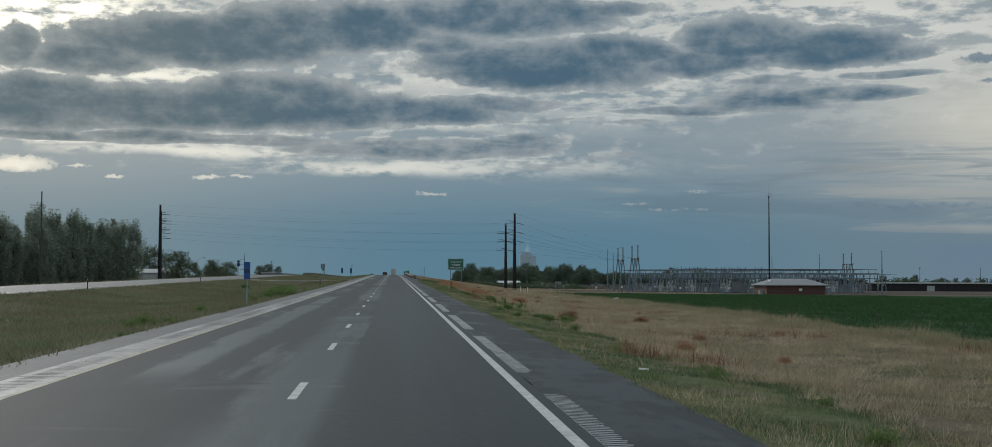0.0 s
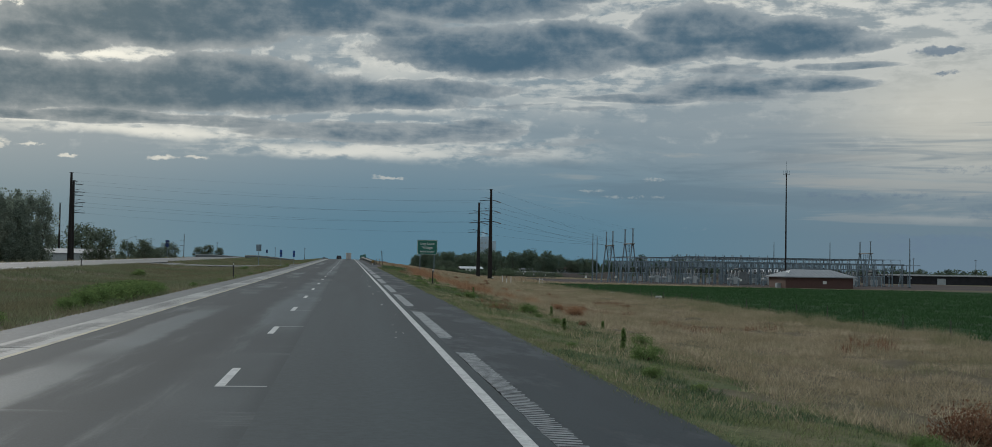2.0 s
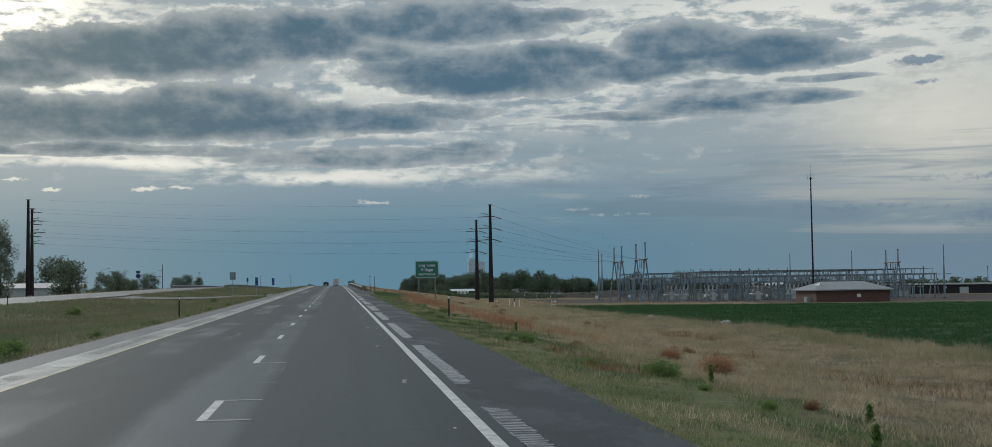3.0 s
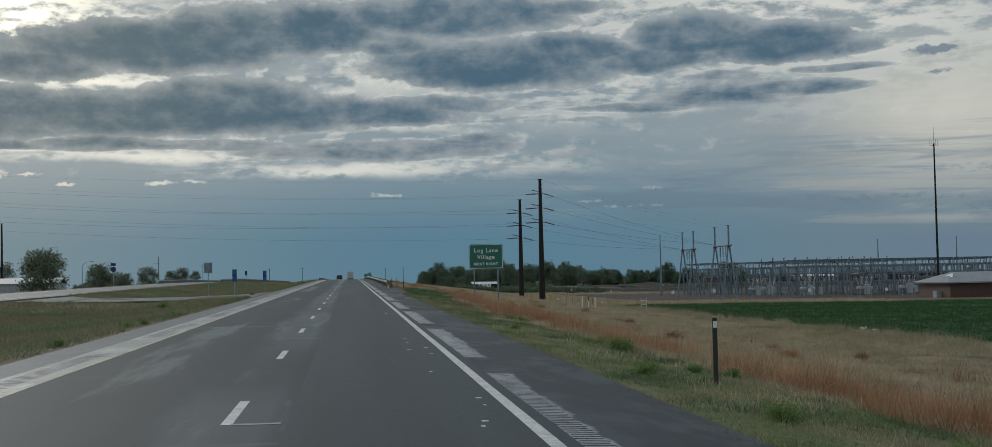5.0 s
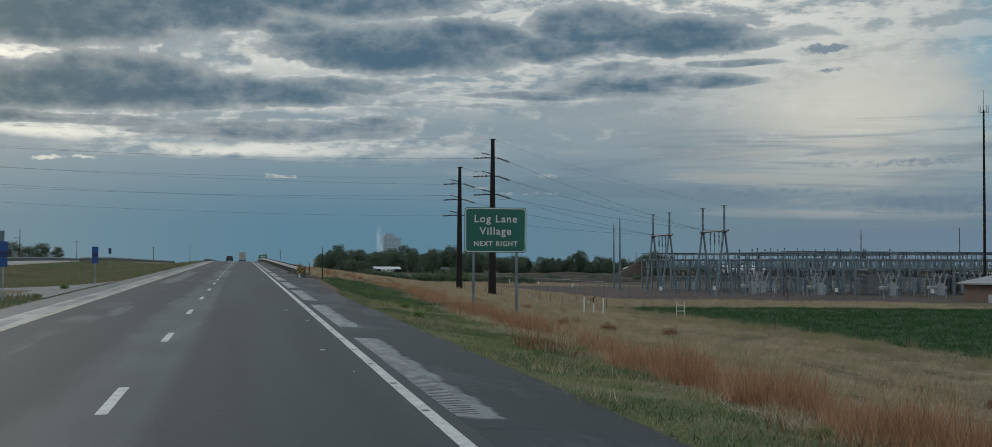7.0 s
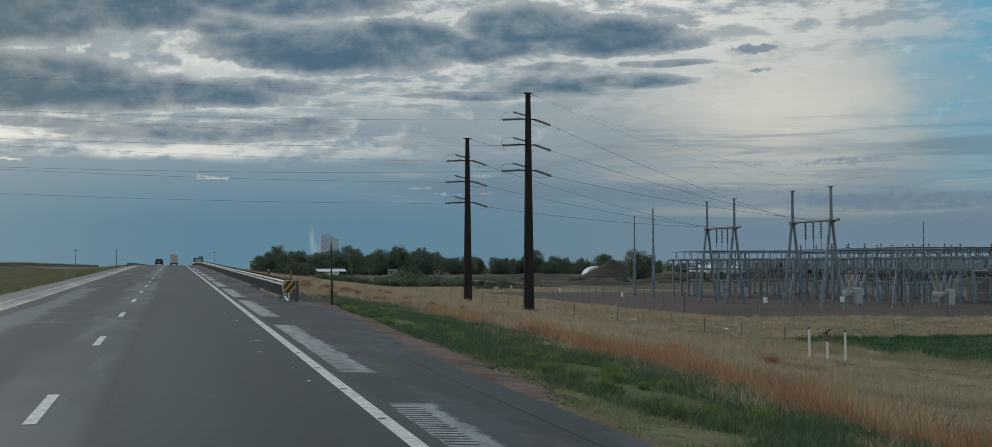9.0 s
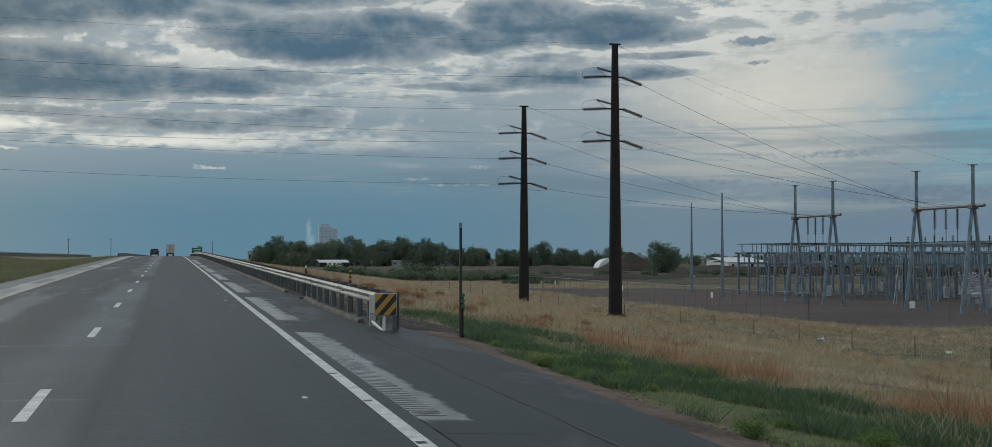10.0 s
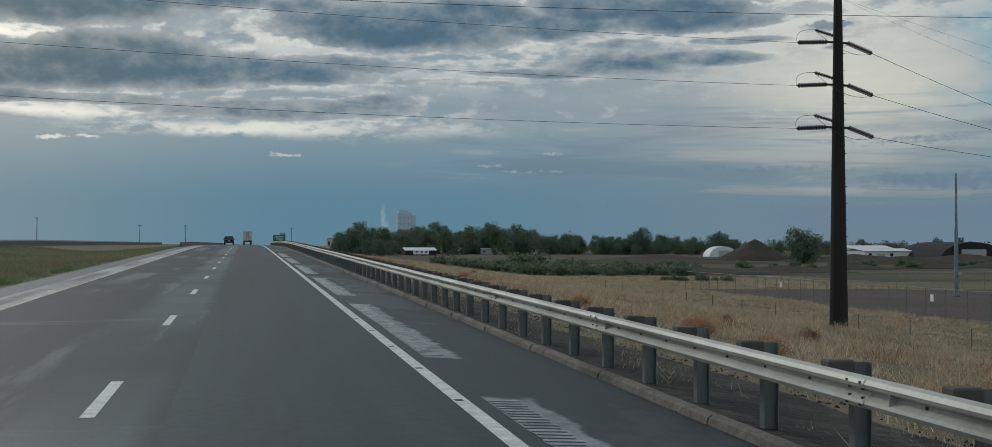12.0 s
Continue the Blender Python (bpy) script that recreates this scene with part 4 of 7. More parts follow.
# ---------------------------------------------------------------- grass
def blades(name, pts, height, width, per, lean, mat, label, seed, category="grass"):
    """Tufts of narrow pointed blades, one triangle each."""
    rng = np.random.default_rng(seed)
    n = len(pts) * per
    p = np.repeat(np.asarray(pts), per, axis=0)
    p[:, :2] += rng.normal(0, 0.09 + 0.10 * height, (n, 2))
    lump_h = np.array([0.62 + 0.9 * max(0.0, 0.5 + noise.noise((x * 0.75, y * 0.6, seed)) + 0.5 * noise.noise((x * 2.1, y * 1.7, seed + 5.0))) for x, y, _ in pts])
    h = height * rng.uniform(0.45, 1.25, n) * np.repeat(rng.uniform(0.7, 1.2, len(pts)) * lump_h, per)
    a = rng.uniform(0, 2 * np.pi, n)
    w = width * rng.uniform(0.6, 1.4, n)
    tip = p + np.c_[rng.normal(0, lean, n) * h, rng.normal(0, lean, n) * h, h]
    side = np.c_[np.cos(a) * w, np.sin(a) * w, np.zeros(n)]
    base = p - [0, 0, 0.04]
    v = np.empty((n * 3, 3), np.float32)
    v[0::3], v[1::3], v[2::3] = base - side, base + side, tip
    me = bpy.data.meshes.new(name)
    me.vertices.add(n * 3)
    me.vertices.foreach_set("co", v.ravel())
    me.loops.add(n * 3)
    me.loops.foreach_set("vertex_index", np.arange(n * 3, dtype=np.int32))
    me.polygons.add(n)
    me.polygons.foreach_set("loop_start", np.arange(0, n * 3, 3, dtype=np.int32))
    me.update(calc_edges=True)
    me.materials.append(mat)
    return tagged(new(name, me), label, category, kind="stuff")


def scatter(x0, x1, y0, y1, density, keep, seed):
    rng = np.random.default_rng(seed)
    n = int((x1 - x0) * (y1 - y0) * density)
    xy = np.c_[rng.uniform(x0, x1, n), rng.uniform(y0, y1, n)]
    return [(x, y, ground_z(x, y)) for x, y in xy if keep(x, y)]


def tone(x, y, s=0.12, k=0):
    return noise.noise((x * s, y * s * 0.6, k))


def off_dirt(x, y):
    return not (y > 236 and x < (dirt_edge(y) - 0.1 if y < 279 else 7.3))


blades("verge_grass", scatter(4.3, 11.8, 0, 330, 46, lambda x, y: x < green_edge(y) + 1.2 * tone(x, y, 0.5) and off_dirt(x, y) and tone(x, y, 0.9, 3) > -0.22 and random.random() < 0.5 + 0.8 * min(1, (x - 4.2) / 1.4), 1), 0.075, 0.0065, 8, 0.85, M["grass"], "short green roadside grass with dry patches", 11)
blades("dry_grass", scatter(5.5, 38, 0, 300, 17, lambda x, y: x > green_edge(y) - 0.6 + 1.2 * tone(x, y, 0.5) and not in_field(x, y) and off_dirt(x, y) and tone(x, y, 0.85, 17) + 0.6 * tone(x, y, 0.25, 18) > -0.22, 2), 0.17, 0.0085, 10, 0.9, M["tan"], "tall dry tan prairie grass", 12)
blades("pale_grass", scatter(4.6, 10, 0, 235, 14, lambda x, y: x < green_edge(y) and tone(x, y, 0.35, 15) > 0.08, 33), 0.14, 0.0065, 6, 0.6, M["tan"], "short bleached grass in the green verge", 34)
blades("dry_grass", scatter(5.5, 78, 296, 508, 5.5, lambda x, y: not in_yard(x, y) and off_dirt(x, y) and not in_field(x, y) and tone(x, y, 0.7, 17) + 0.6 * tone(x, y, 0.2, 18) > -0.28, 3), 0.24, 0.014, 7, 0.75, M["tan"], "tall dry tan prairie grass below the embankment", 13)
blades("rusty_grass", scatter(6.8, 13, 128, 285, 34, lambda x, y: abs(x - green_edge(y) - 0.9 - 0.6 * tone(0, y, 0.07)) < (0.42 + 1.7 * tone(x * 0.4, y, 0.20, 4) + 0.9 * tone(x, y, 0.55, 44)) * min(1, (y - 126) / 20) and off_dirt(x, y), 4), 0.44, 0.0085, 7, 0.32, M["rust"], "tall rust-red dried grass in clumps along the embankment", 14)
blades("rusty_fringe", scatter(7.5, 15, 128, 285, 10, lambda x, y: 0.2 < x - green_edge(y) - 0.9 < 2.2 + 2.2 * tone(x, y, 0.2, 4) and tone(x, y, 0.5, 45) > -0.15 and off_dirt(x, y) and not in_field(x, y), 41), 0.34, 0.010, 6, 0.35, M["rust_pale"], "thin rust-orange grass fading into tan prairie", 42)
blades("rusty_grass", scatter(6, 24, 5, 480, 2.6, lambda x, y: tone(x, y, 0.22, 9) > 0.42 and off_dirt(x, y) and not in_field(x, y), 5), 0.34, 0.012, 8, 0.4, M["russet"], "scattered clumps of rust-brown dried grass", 15)
blades("lush_weeds", scatter(5.6, 12, 232, 292, 85, lambda x, y: x < green_edge(y) + 0.4 and off_dirt(x, y) and tone(x, y, 0.5, 9) + 0.5 * tone(x, y, 1.3, 10) > -0.10, 21), 0.17, 0.011, 7, 0.8, M["lush"], "lush low green weeds beside bare dirt", 19)
blades("lush_weeds", scatter(4.5, 10, 0, 236, 30, lambda x, y: tone(x, y, 0.45, 6) > 0.06 and x < green_edge(y), 22), 0.085, 0.010, 7, 0.85, M["lush"], "patches of green weeds in the verge", 20)
blades("edge_grass", scatter(4.45, 5.7, 0, 232, 46, lambda x, y: x < 5.2 + 0.7 * tone(0, y, 0.3, 81) and tone(x, y, 1.1, 82) > -0.18, 83), 0.06, 0.007, 7, 0.9, M["mead"], "sparse trampled olive-tan growth along the pavement edge", 84)
blades("median_grass", scatter(-28, -7.6, 15, 470, 8, lambda x, y: not 235.6 - 8 * max(0, (abs((x + 17.8) / 10.2) - 0.6) / 0.4) ** 2 < y < 253 + 8 * max(0, (abs((x + 17.8) / 10.2) - 0.6) / 0.4) ** 2, 6), 0.20, 0.018, 5, 0.6, M["median"], "patchy tan and green grass in the median", 16)
blades("median_dry_grass", scatter(-27, -8.6, 15, 470, 9, lambda x, y: tone(x, y, 0.14, 71) + 0.5 * tone(x, y, 0.5, 72) > -0.12 and not 225 < y < 261, 73), 0.17, 0.016, 5, 0.7, M["median"], "bleached tan grass in the middle of the median", 74)
blades("crop_plants", scatter(21, 112, 20, 298, 7, lambda x, y: in_field(x, y) and random.random() < 1.3 - x / 130, 7), 0.20, 0.028, 7, 0.7, M["alfalfa"], "low leafy dark green crop", 17, "crop")
blades("mottled_grass", scatter(8, 34, 0, 300, 9, lambda x, y: tone(x, y, 0.28, 12) > 0.1 and not in_field(x, y) and off_dirt(x, y), 31), 0.22, 0.010, 6, 0.5, M["mead"], "darker olive tufts among dry grass", 32)
blades("far_verge_grass", scatter(-66, -41.6, 150, 480, 2, lambda x, y: True, 8), 0.3, 0.03, 4, 0.4, M["mead"], "patchy grass beyond the opposite carriageway", 18)
blades("field_edge_grass", scatter(18, 38, 0, 300, 16, lambda x, y: not in_field(x, y) and in_field(x + 3.2, y) and tone(x, y, 0.6, 21) > -0.05, 51), 0.38, 0.011, 8, 0.45, M["mead"], "taller grey-tan tufts along the field edge", 52)
blades("rusty_fringe", scatter(7.4, 60, 286, 505, 2.4, lambda x, y: not in_yard(x, y) and not in_field(x, y) and off_dirt(x, y) and tone(x, y, 0.16, 61) > 0.12, 62), 0.28, 0.013, 6, 0.5, M["rust_pale"], "loose rust-tinted grass among tan prairie", 63)


# ---------------------------------------------------------------- transmission poles and lines
def insulator(bm, a, b, r=0.145, discs=10):
    """A string of ribbed discs from a to b."""
    a, b = Vector(a), Vector(b)
    tube(bm, a, b, 0.03, n=5)
    for i in range(discs):
        p, q = a.lerp(b, (i + 0.15) / discs), a.lerp(b, (i + 0.65) / discs)
        tube(bm, p, q, r, r * 0.45, n=8)
    return bm


def power_pole(at, height, levels, to_left, to_right, r0=0.50, r1=0.22, label="tall dark weathering-steel transmission pole with ribbed insulator strings"):
    """to_left and to_right: directions in which the line leaves; gives back the ends of the strings."""
    pole = thing("transmission_pole", label, "utility pole", "transmission poles", at=at)
    part("footing", tubes(((0, 0, -0.4), (0, 0, 0.16), 0.80), ((0, 0, 0.163), (0, 0, 0.26), 0.62), n=14), M["dirt_dark"], pole, "dark weathered concrete footing")
    part("shaft", tubes(((0, 0, 0), (0, 0, height), r0, r1), n=12), M["steel_dark"], pole)
    part("cap", boxes(((-0.42, -0.10, height), (0.42, 0.10, height + 0.10)), bevel=0.02), M["steel_dark"], pole)
    for i in range(int(height / 0.5)):
        z = 2.5 + i * 0.45
        if z < height - 0.5:
            r = r0 + (r1 - r0) * z / height
            part("climbing_step", tubes(((r * 0.85, 0.1, z), (r * 0.9 + 0.15, 0.1 * (1 if i % 2 else -1), z), 0.012), n=4), M["steel_dark"], pole)
    ends = []
    for z in levels:
        row = []
        r = r0 + (r1 - r0) * z / height
        for d in (to_left, to_right):
            if d is None:
                row.append(None)
                continue
            u = Vector(d).normalized()
            a = u * (r + 0.08) + Vector((0, 0, z))
            b = u * (r + 0.45) + Vector((0, 0, z))
            c = b + u * 1.75 - Vector((0, 0, 0.12 if d is to_left else 0.45))
            part("bracket", tubes((u * r * 0.6 + Vector((0, 0, z)), b, 0.06), n=6), M["steel_dark"], pole)
            part("insulator_string", insulator(bmesh.new(), b, c), M["porcelain"], pole, "dark ribbed porcelain")
            row.append(c)
        if to_left is not None and to_right is not None:
            u = Vector(to_left).normalized()
            s0, s1 = u * r * 0.6 + Vector((0, 0, z + 0.32)), u * (r + 1.15) + Vector((0, 0, z + 0.62))
            part("post_insulator", insulator(bmesh.new(), s0, s1, 0.11, 8), M["porcelain"], pole)
            c0, c1 = row
            loop = []
            for p0, p1, p2 in ((c0, c0 - u * -0.25 + Vector((0, 0, 0.75)), s1), (s1, Vector((0, -1.1, z - 1.15)), c1)):
                loop += [p0.lerp(p1, k / 9).lerp(p1.lerp(p2, k / 9), k / 9) for k in range(10)]
            v, f = sweep(loop, 0.011)
            part("jumper", mesh_of("jumper", v, f, M["wire"]), None, pole)
        ends.append([None if c is None else Vector(at) + c for c in row])
    return pole, ends


def cable(a, b, sag, radius=0.010, label="bare aluminium conductor strung between poles"):
    v, f = sweep(sagging(a, b, sag), radius)
    return tagged(new("power_line", mesh_of("power_line", v, f, M["wire"])), label, "cable", "overhead lines")


A_POS, B_POS = (31.5, 340.6, -0.25), (31.3, 365.4, -0.2)
L1_POS, L2_POS = (-58.6, 337.8, -0.5), (-60.4, 349.2, -0.5)
GB, GA = (64.95, 350.7), (65.25, 375.1)
hA, hB, hL1, hL2 = 19.95, 18.1, 21.6, 20.6
pole_a, ends_a = power_pole(A_POS, hA, [hA - 7.05, hA - 4.7, hA - 2.35], (-90, -3, 0), (33, 10, 0), 0.52, 0.24)
pole_b, ends_b = power_pole(B_POS, hB, [hB - 7.0, hB - 4.7, hB - 2.4], (-90, -9, 0), (34, 10, 0), 0.50, 0.22)
pole_c, ends_c = power_pole(L1_POS, hL1, [hL1 - 7.05, hL1 - 4.7, hL1 - 2.35], (90, 3, 0), (-40, 170, 0), 0.50, 0.24)
pole_d, ends_d = power_pole(L2_POS, hL2, [hL2 - 7.0, hL2 - 4.7, hL2 - 2.4], (90, 9, 0), (-36, 150, 0), 0.48, 0.22)
for k in range(3):
    cable(ends_a[k][0], ends_c[k][0], 1.0, 0.0085)
    cable(ends_b[k][0], ends_d[k][0], 0.9, 0.0085)
cable((A_POS[0], A_POS[1], hA - 0.2), (L1_POS[0], L1_POS[1], hL1 - 0.4), 0.8, 0.005, "thin shield wire between pole tops")
cable((B_POS[0], B_POS[1], hB - 0.15), (L2_POS[0], L2_POS[1], hL2 - 0.4), 0.7, 0.005, "thin shield wire between pole tops")
P3_POS, h3 = (-96.5, 507.0, -0.6), 22.4
pole_e, ends_e = power_pole(P3_POS, h3, [h3 - 6.6, h3 - 4.4, h3 - 2.2], (38, -165, 0), None, 0.42, 0.2)
for k in range(3):
    cable(ends_c[k][1], ends_e[k][0], 2.2)


def wood_pole(at, height, arms, label="slim wooden utility pole with a short crossarm"):
    p = thing("utility_pole", label, "utility pole", "wooden poles", at=at)
    part("post", tubes(((0, 0, -0.3), (0, 0, height), 0.17, 0.11), n=8), M["timber"], p)
    for z, x0, x1 in arms:
        part("crossarm", boxes(((x0, -0.05, z - 0.06), (x1, 0.05, z + 0.06)), bevel=0.01), M["timber"], p)
        for x in (x0 + 0.08, x1 - 0.08):
            part("insulator", tubes(((x, 0, z + 0.06), (x, 0, z + 0.24), 0.05, 0.03), n=6), M["porcelain"], p)
    return p


wood_pole((-61.6, 236.3, -0.6), 18.2, [(15.8, -1.9, 0.5)], "tall pale wooden utility pole with one side arm")
wood_pole((-66.0, 595.3, ground_z(-66.0, 595.3)), 14.0 - ground_z(-66.0, 595.3), [(11.2, -1.7, 0.2), (9.0, -1.7, 0.2), (6.9, -1.7, 0.2)], "tall dark utility pole with three side arms")
for x, y, h in ((-69.4, 766, 14.0), (-46, 900, 9.5), (-30, 980, 10), (25, 1050, 12), (150, 905, 12), (215, 880, 12), (110, 930, 11), (262, 640, 11), (300, 655, 11), (340, 700, 11)):
    wood_pole((x, y, ground_z(x, y)), h, [(h - 0.5, -0.7, 0.7)])


# ---------------------------------------------------------------- substation
def gantry(at, span, height=12.6, beam=9.2, label="galvanised steel dead-end gantry with two A-frame legs and hanging insulators"):
    g = thing("line_gantry", label, "gantry", "substation gantries", at=at)
    for s in (-1, 1):
        y = s * span / 2
        part("mast", tubes(((0, y, beam - 0.4), (0, y, height), 0.17, 0.15), n=8), M["steel"], g)
        part("mast_cap", boxes(((-0.30, y - 0.3, height), (0.30, y + 0.3, height + 0.07))), M["steel"], g)
        for q in (-1, 1):
            part("leg", tubes(((q * 1.25, y + q * 0.15, -0.05), (q * 0.10, y, beam), 0.19, 0.15), n=8), M["steel"], g)
            part("foot", boxes(((q * 1.25 - 0.35, y + q * 0.15 - 0.35, -0.2), (q * 1.25 + 0.35, y + q * 0.15 + 0.35, 0.12)), bevel=0.03), M["grey_conc"], g)
        part("collar", boxes(((-0.32, y - 0.34, beam - 0.25), (0.32, y + 0.34, beam + 0.12)), bevel=0.03), M["post_steel"], g)
    part("beam", tubes(((0, -span / 2 - 1.6, beam), (0, span / 2, beam), 0.13), n=8), M["post_steel"], g)
    for k in range(3):
        y = (k - 1) * span * 0.2
        part("hanging_insulator", insulator(bmesh.new(), (0.2, y, beam - 0.15), (0.2, y, beam - 1.9), 0.16, 10), M["porcelain"], g)
        part("dropper", tubes(((0.2, y, beam - 1.9), (0.2, y, beam - 3.1), 0.03), n=5), M["wire"], g)
    part("bus_bar", tubes(((0.2, -span * 0.42, beam - 3.1), (0.2, span * 0.42, beam - 3.1), 0.05), n=6), M["steel"], g)
    for y in (-span * 0.3, span * 0.3):
        part("bus_tube", tubes(((0.2, y, beam - 3.05), (14.0, y, beam - 2.95), 0.07), n=6), M["steel"], g)
    for q in (-1, 0, 1):
        part("stay", tubes(((10.5 + q * 0.9, 0.6 * q, 4.9), (10.5 + q * 2.2, q * 1.6, -0.1), 0.07), n=6), M["steel"], g)
        part("stay", tubes(((10.5 + q * 1.6, q * 1.2, 0), (10.5 + q * 1.1, q * 0.9, beam - 3.0), 0.07), n=6), M["steel"], g)
    return g


gantry((GB[0], GB[1], -0.75), 8.6)
gantry((GA[0], GA[1], -0.75), 8.3)
gantry((133.6, 379.5, -0.95), 7.0, 11.6, 8.6)
for ends, (gx0, gy0) in ((ends_a, GB), (ends_b, GA)):
    for k in range(3):
        cable(ends[k][1], (gx0, gy0 + (k - 1) * 2.6, 8.45), 0.45, 0.013)
for tops in (((A_POS[0], A_POS[1], hA - 0.2), GB), ((B_POS[0], B_POS[1], hB - 0.15), GA)):
    (tx, ty, tz), (gx0, gy0) = tops
    cable((tx, ty, tz), (gx0, gy0 - 4.2, 11.8), 0.5, 0.005, "thin shield wire down to a gantry")
    cable((tx, ty, tz), (gx0, gy0 + 4.2, 11.8), 0.5, 0.005, "thin shield wire down to a gantry")


def lightning_mast(at, height, r0=0.22):
    m = thing("lightning_mast", "slim grey galvanised lightning mast on a concrete foot", "mast", "lightning masts", at=at)
    part("lower_tube", tubes(((0, 0, 0), (0, 0, height * 0.55), r0, r0 * 0.8), n=10), M["steel"], m)
    part("upper_tube", tubes(((0, 0, height * 0.55), (0, 0, height), r0 * 0.68, r0 * 0.4), n=10), M["steel"], m)
    part("flange", tubes(((0, 0, height * 0.55 - 0.06), (0, 0, height * 0.55 + 0.06), r0 * 1.0), n=10), M["steel"], m)
    part("foot", tubes(((0, 0, -0.3), (0, 0, 0.25), r0 * 2.0), n=10), M["grey_conc"], m)
    if height > 11:
        part("flood_lamp", boxes(((0.15, -0.2, 2.2), (0.5, 0.2, 2.5)), bevel=0.04), M["box_paint"], m)
    return m


for x, y, h in ((65.5, 399.2, 12.9), (71.1, 422.6, 12.7), (134.1, 353.2, 11.9), (132.6, 402.1, 11.9), (124.5, 426.0, 12.1)):
    lightning_mast((x, y, -0.85), h)


def bus_bay(at, width, depth, label):
    """A bay of the switchyard: posts, two levels of beams, post insulators and bus tubes."""
    b = thing("switchyard_bay", label, "switchgear", "switchyard bays", at=at)
    rng = random.Random(int(at[0] * 7 + at[1]))
    low, top = 4.3, 5.7
    for x in (0, width):
        for y in (0, depth):
            part("column", boxes(((x - 0.13, y - 0.13, -0.1), (x + 0.13, y + 0.13, top)), bevel=0.02), M["steel"], b)
            part("footing", boxes(((x - 0.35, y - 0.35, -0.3), (x + 0.35, y + 0.35, 0.12)), bevel=0.03), M["grey_conc"], b)
    for y in (0, depth):
        part("beam", boxes(((-0.5, y - 0.11, top - 0.25), (width + 0.5, y + 0.11, top)), bevel=0.01), M["steel"], b)
        part("beam", boxes(((0, y - 0.10, low - 0.2), (width, y + 0.10, low)), bevel=0.01), M["steel"], b)
        for k in range(5):
            x = width * (k + 0.6) / 5.2
            part("stub", boxes(((x - 0.06, y - 0.06, low), (x + 0.06, y + 0.06, top - 0.25))), M["steel"], b)
        for k in range(4):
            x = 0.5 + k * (width - 1) / 3
            part("post_insulator", insulator(bmesh.new(), (x, y, top), (x, y, top + 1.05), 0.12, 6), M["porcelain" if k % 2 else "steel"], b)
    for x in (0, width):
        part("beam", boxes(((x - 0.10, 0, top - 0.22), (x + 0.10, depth, top - 0.03)), bevel=0.01), M["steel"], b)
    for k in range(3):
        y = depth * (0.15 + 0.35 * k)
        part("bus_tube", tubes(((-0.6, y, top + 1.08), (width + 0.6, y, top + 1.08), 0.05), n=6), M["steel"], b)
    for k in range(3):
        x = width * (0.22 + 0.28 * k)
        y = depth * rng.uniform(0.3, 0.7)
        part("switch_post", boxes(((x - 0.09, y - 0.09, -0.1), (x + 0.09, y + 0.09, 2.5))), M["steel"], b)
        part("switch_base", boxes(((x - 0.2, y - 0.9, 2.5), (x + 0.2, y + 0.9, 2.65))), M["steel"], b)
        for q in (-0.75, 0.0, 0.75):
            part("switch_insulator", insulator(bmesh.new(), (x, y + q, 2.65), (x + rng.uniform(-0.25, 0.25), y + q, 3.75), 0.11, 6), M["porcelain"], b)
        part("blade", tubes(((x, y - 0.75, 3.8), (x, y + 0.75, 4.0), 0.04), n=5), M["steel"], b)
    part("control_cabinet", boxes(((width * 0.5, -0.35, 0.3), (width * 0.5 + 0.7, 0.05, 1.6)), bevel=0.03), M["box_paint"], b, "light grey enamel box")
    return b


bay_a = bus_bay((74, 404, -0.85), 7.4, 6.0, "galvanised steel switchyard bay with bus tubes and insulators")
for i in range(7):
    for j in range(6):
        if (i, j) in ((0, 0),) or (i > 4 and j == 0):
            continue
        x, y = 74 + i * 9.2, 404 - 11.0 * (j - 1.3)
        if x < 80 and y < 386:
            continue
        copy_thing(bay_a, pose(x, y, -0.85, 0, 0, 180 if (i + j) % 2 else 0) @ (Matrix.Translation((-7.4, -6.0, 0)) if (i + j) % 2 else Matrix.Identity(4)))


def upper_bus(at, length, label="raised row of bus supports with tall post insulators"):
    u = thing("high_bus", label, "switchgear", "high bus rows", at=at)
    e = 6.5
    part("truss_chord", boxes(((0, -0.2, e - 0.2), (length, 0.2, e)), bevel=0.02), M["steel"], u)
    part("truss_chord", boxes(((0, -0.2, e - 0.9), (length, 0.2, e - 0.75)), bevel=0.02), M["steel"], u)
    n = int(length / 2.2)
    for k in range(n + 1):
        x = k * length / n
        part("web", boxes(((x - 0.06, -0.1, e - 0.8), (x + 0.06, 0.1, e - 0.15))), M["steel"], u)
        if k % 5 != 4:
            part("post_insulator", insulator(bmesh.new(), (x, 0, e), (x, 0, e + 1.1), 0.19, 5), M["porcelain"], u)
        if k % 5 == 0:
            part("column", tubes(((x, 0, -0.1), (x, 0, e - 0.1), 0.17), n=8), M["steel"], u)
    return u


upper_bus((85.0, 384, -0.85), 24)
upper_bus((86.5, 396, -0.85), 24)


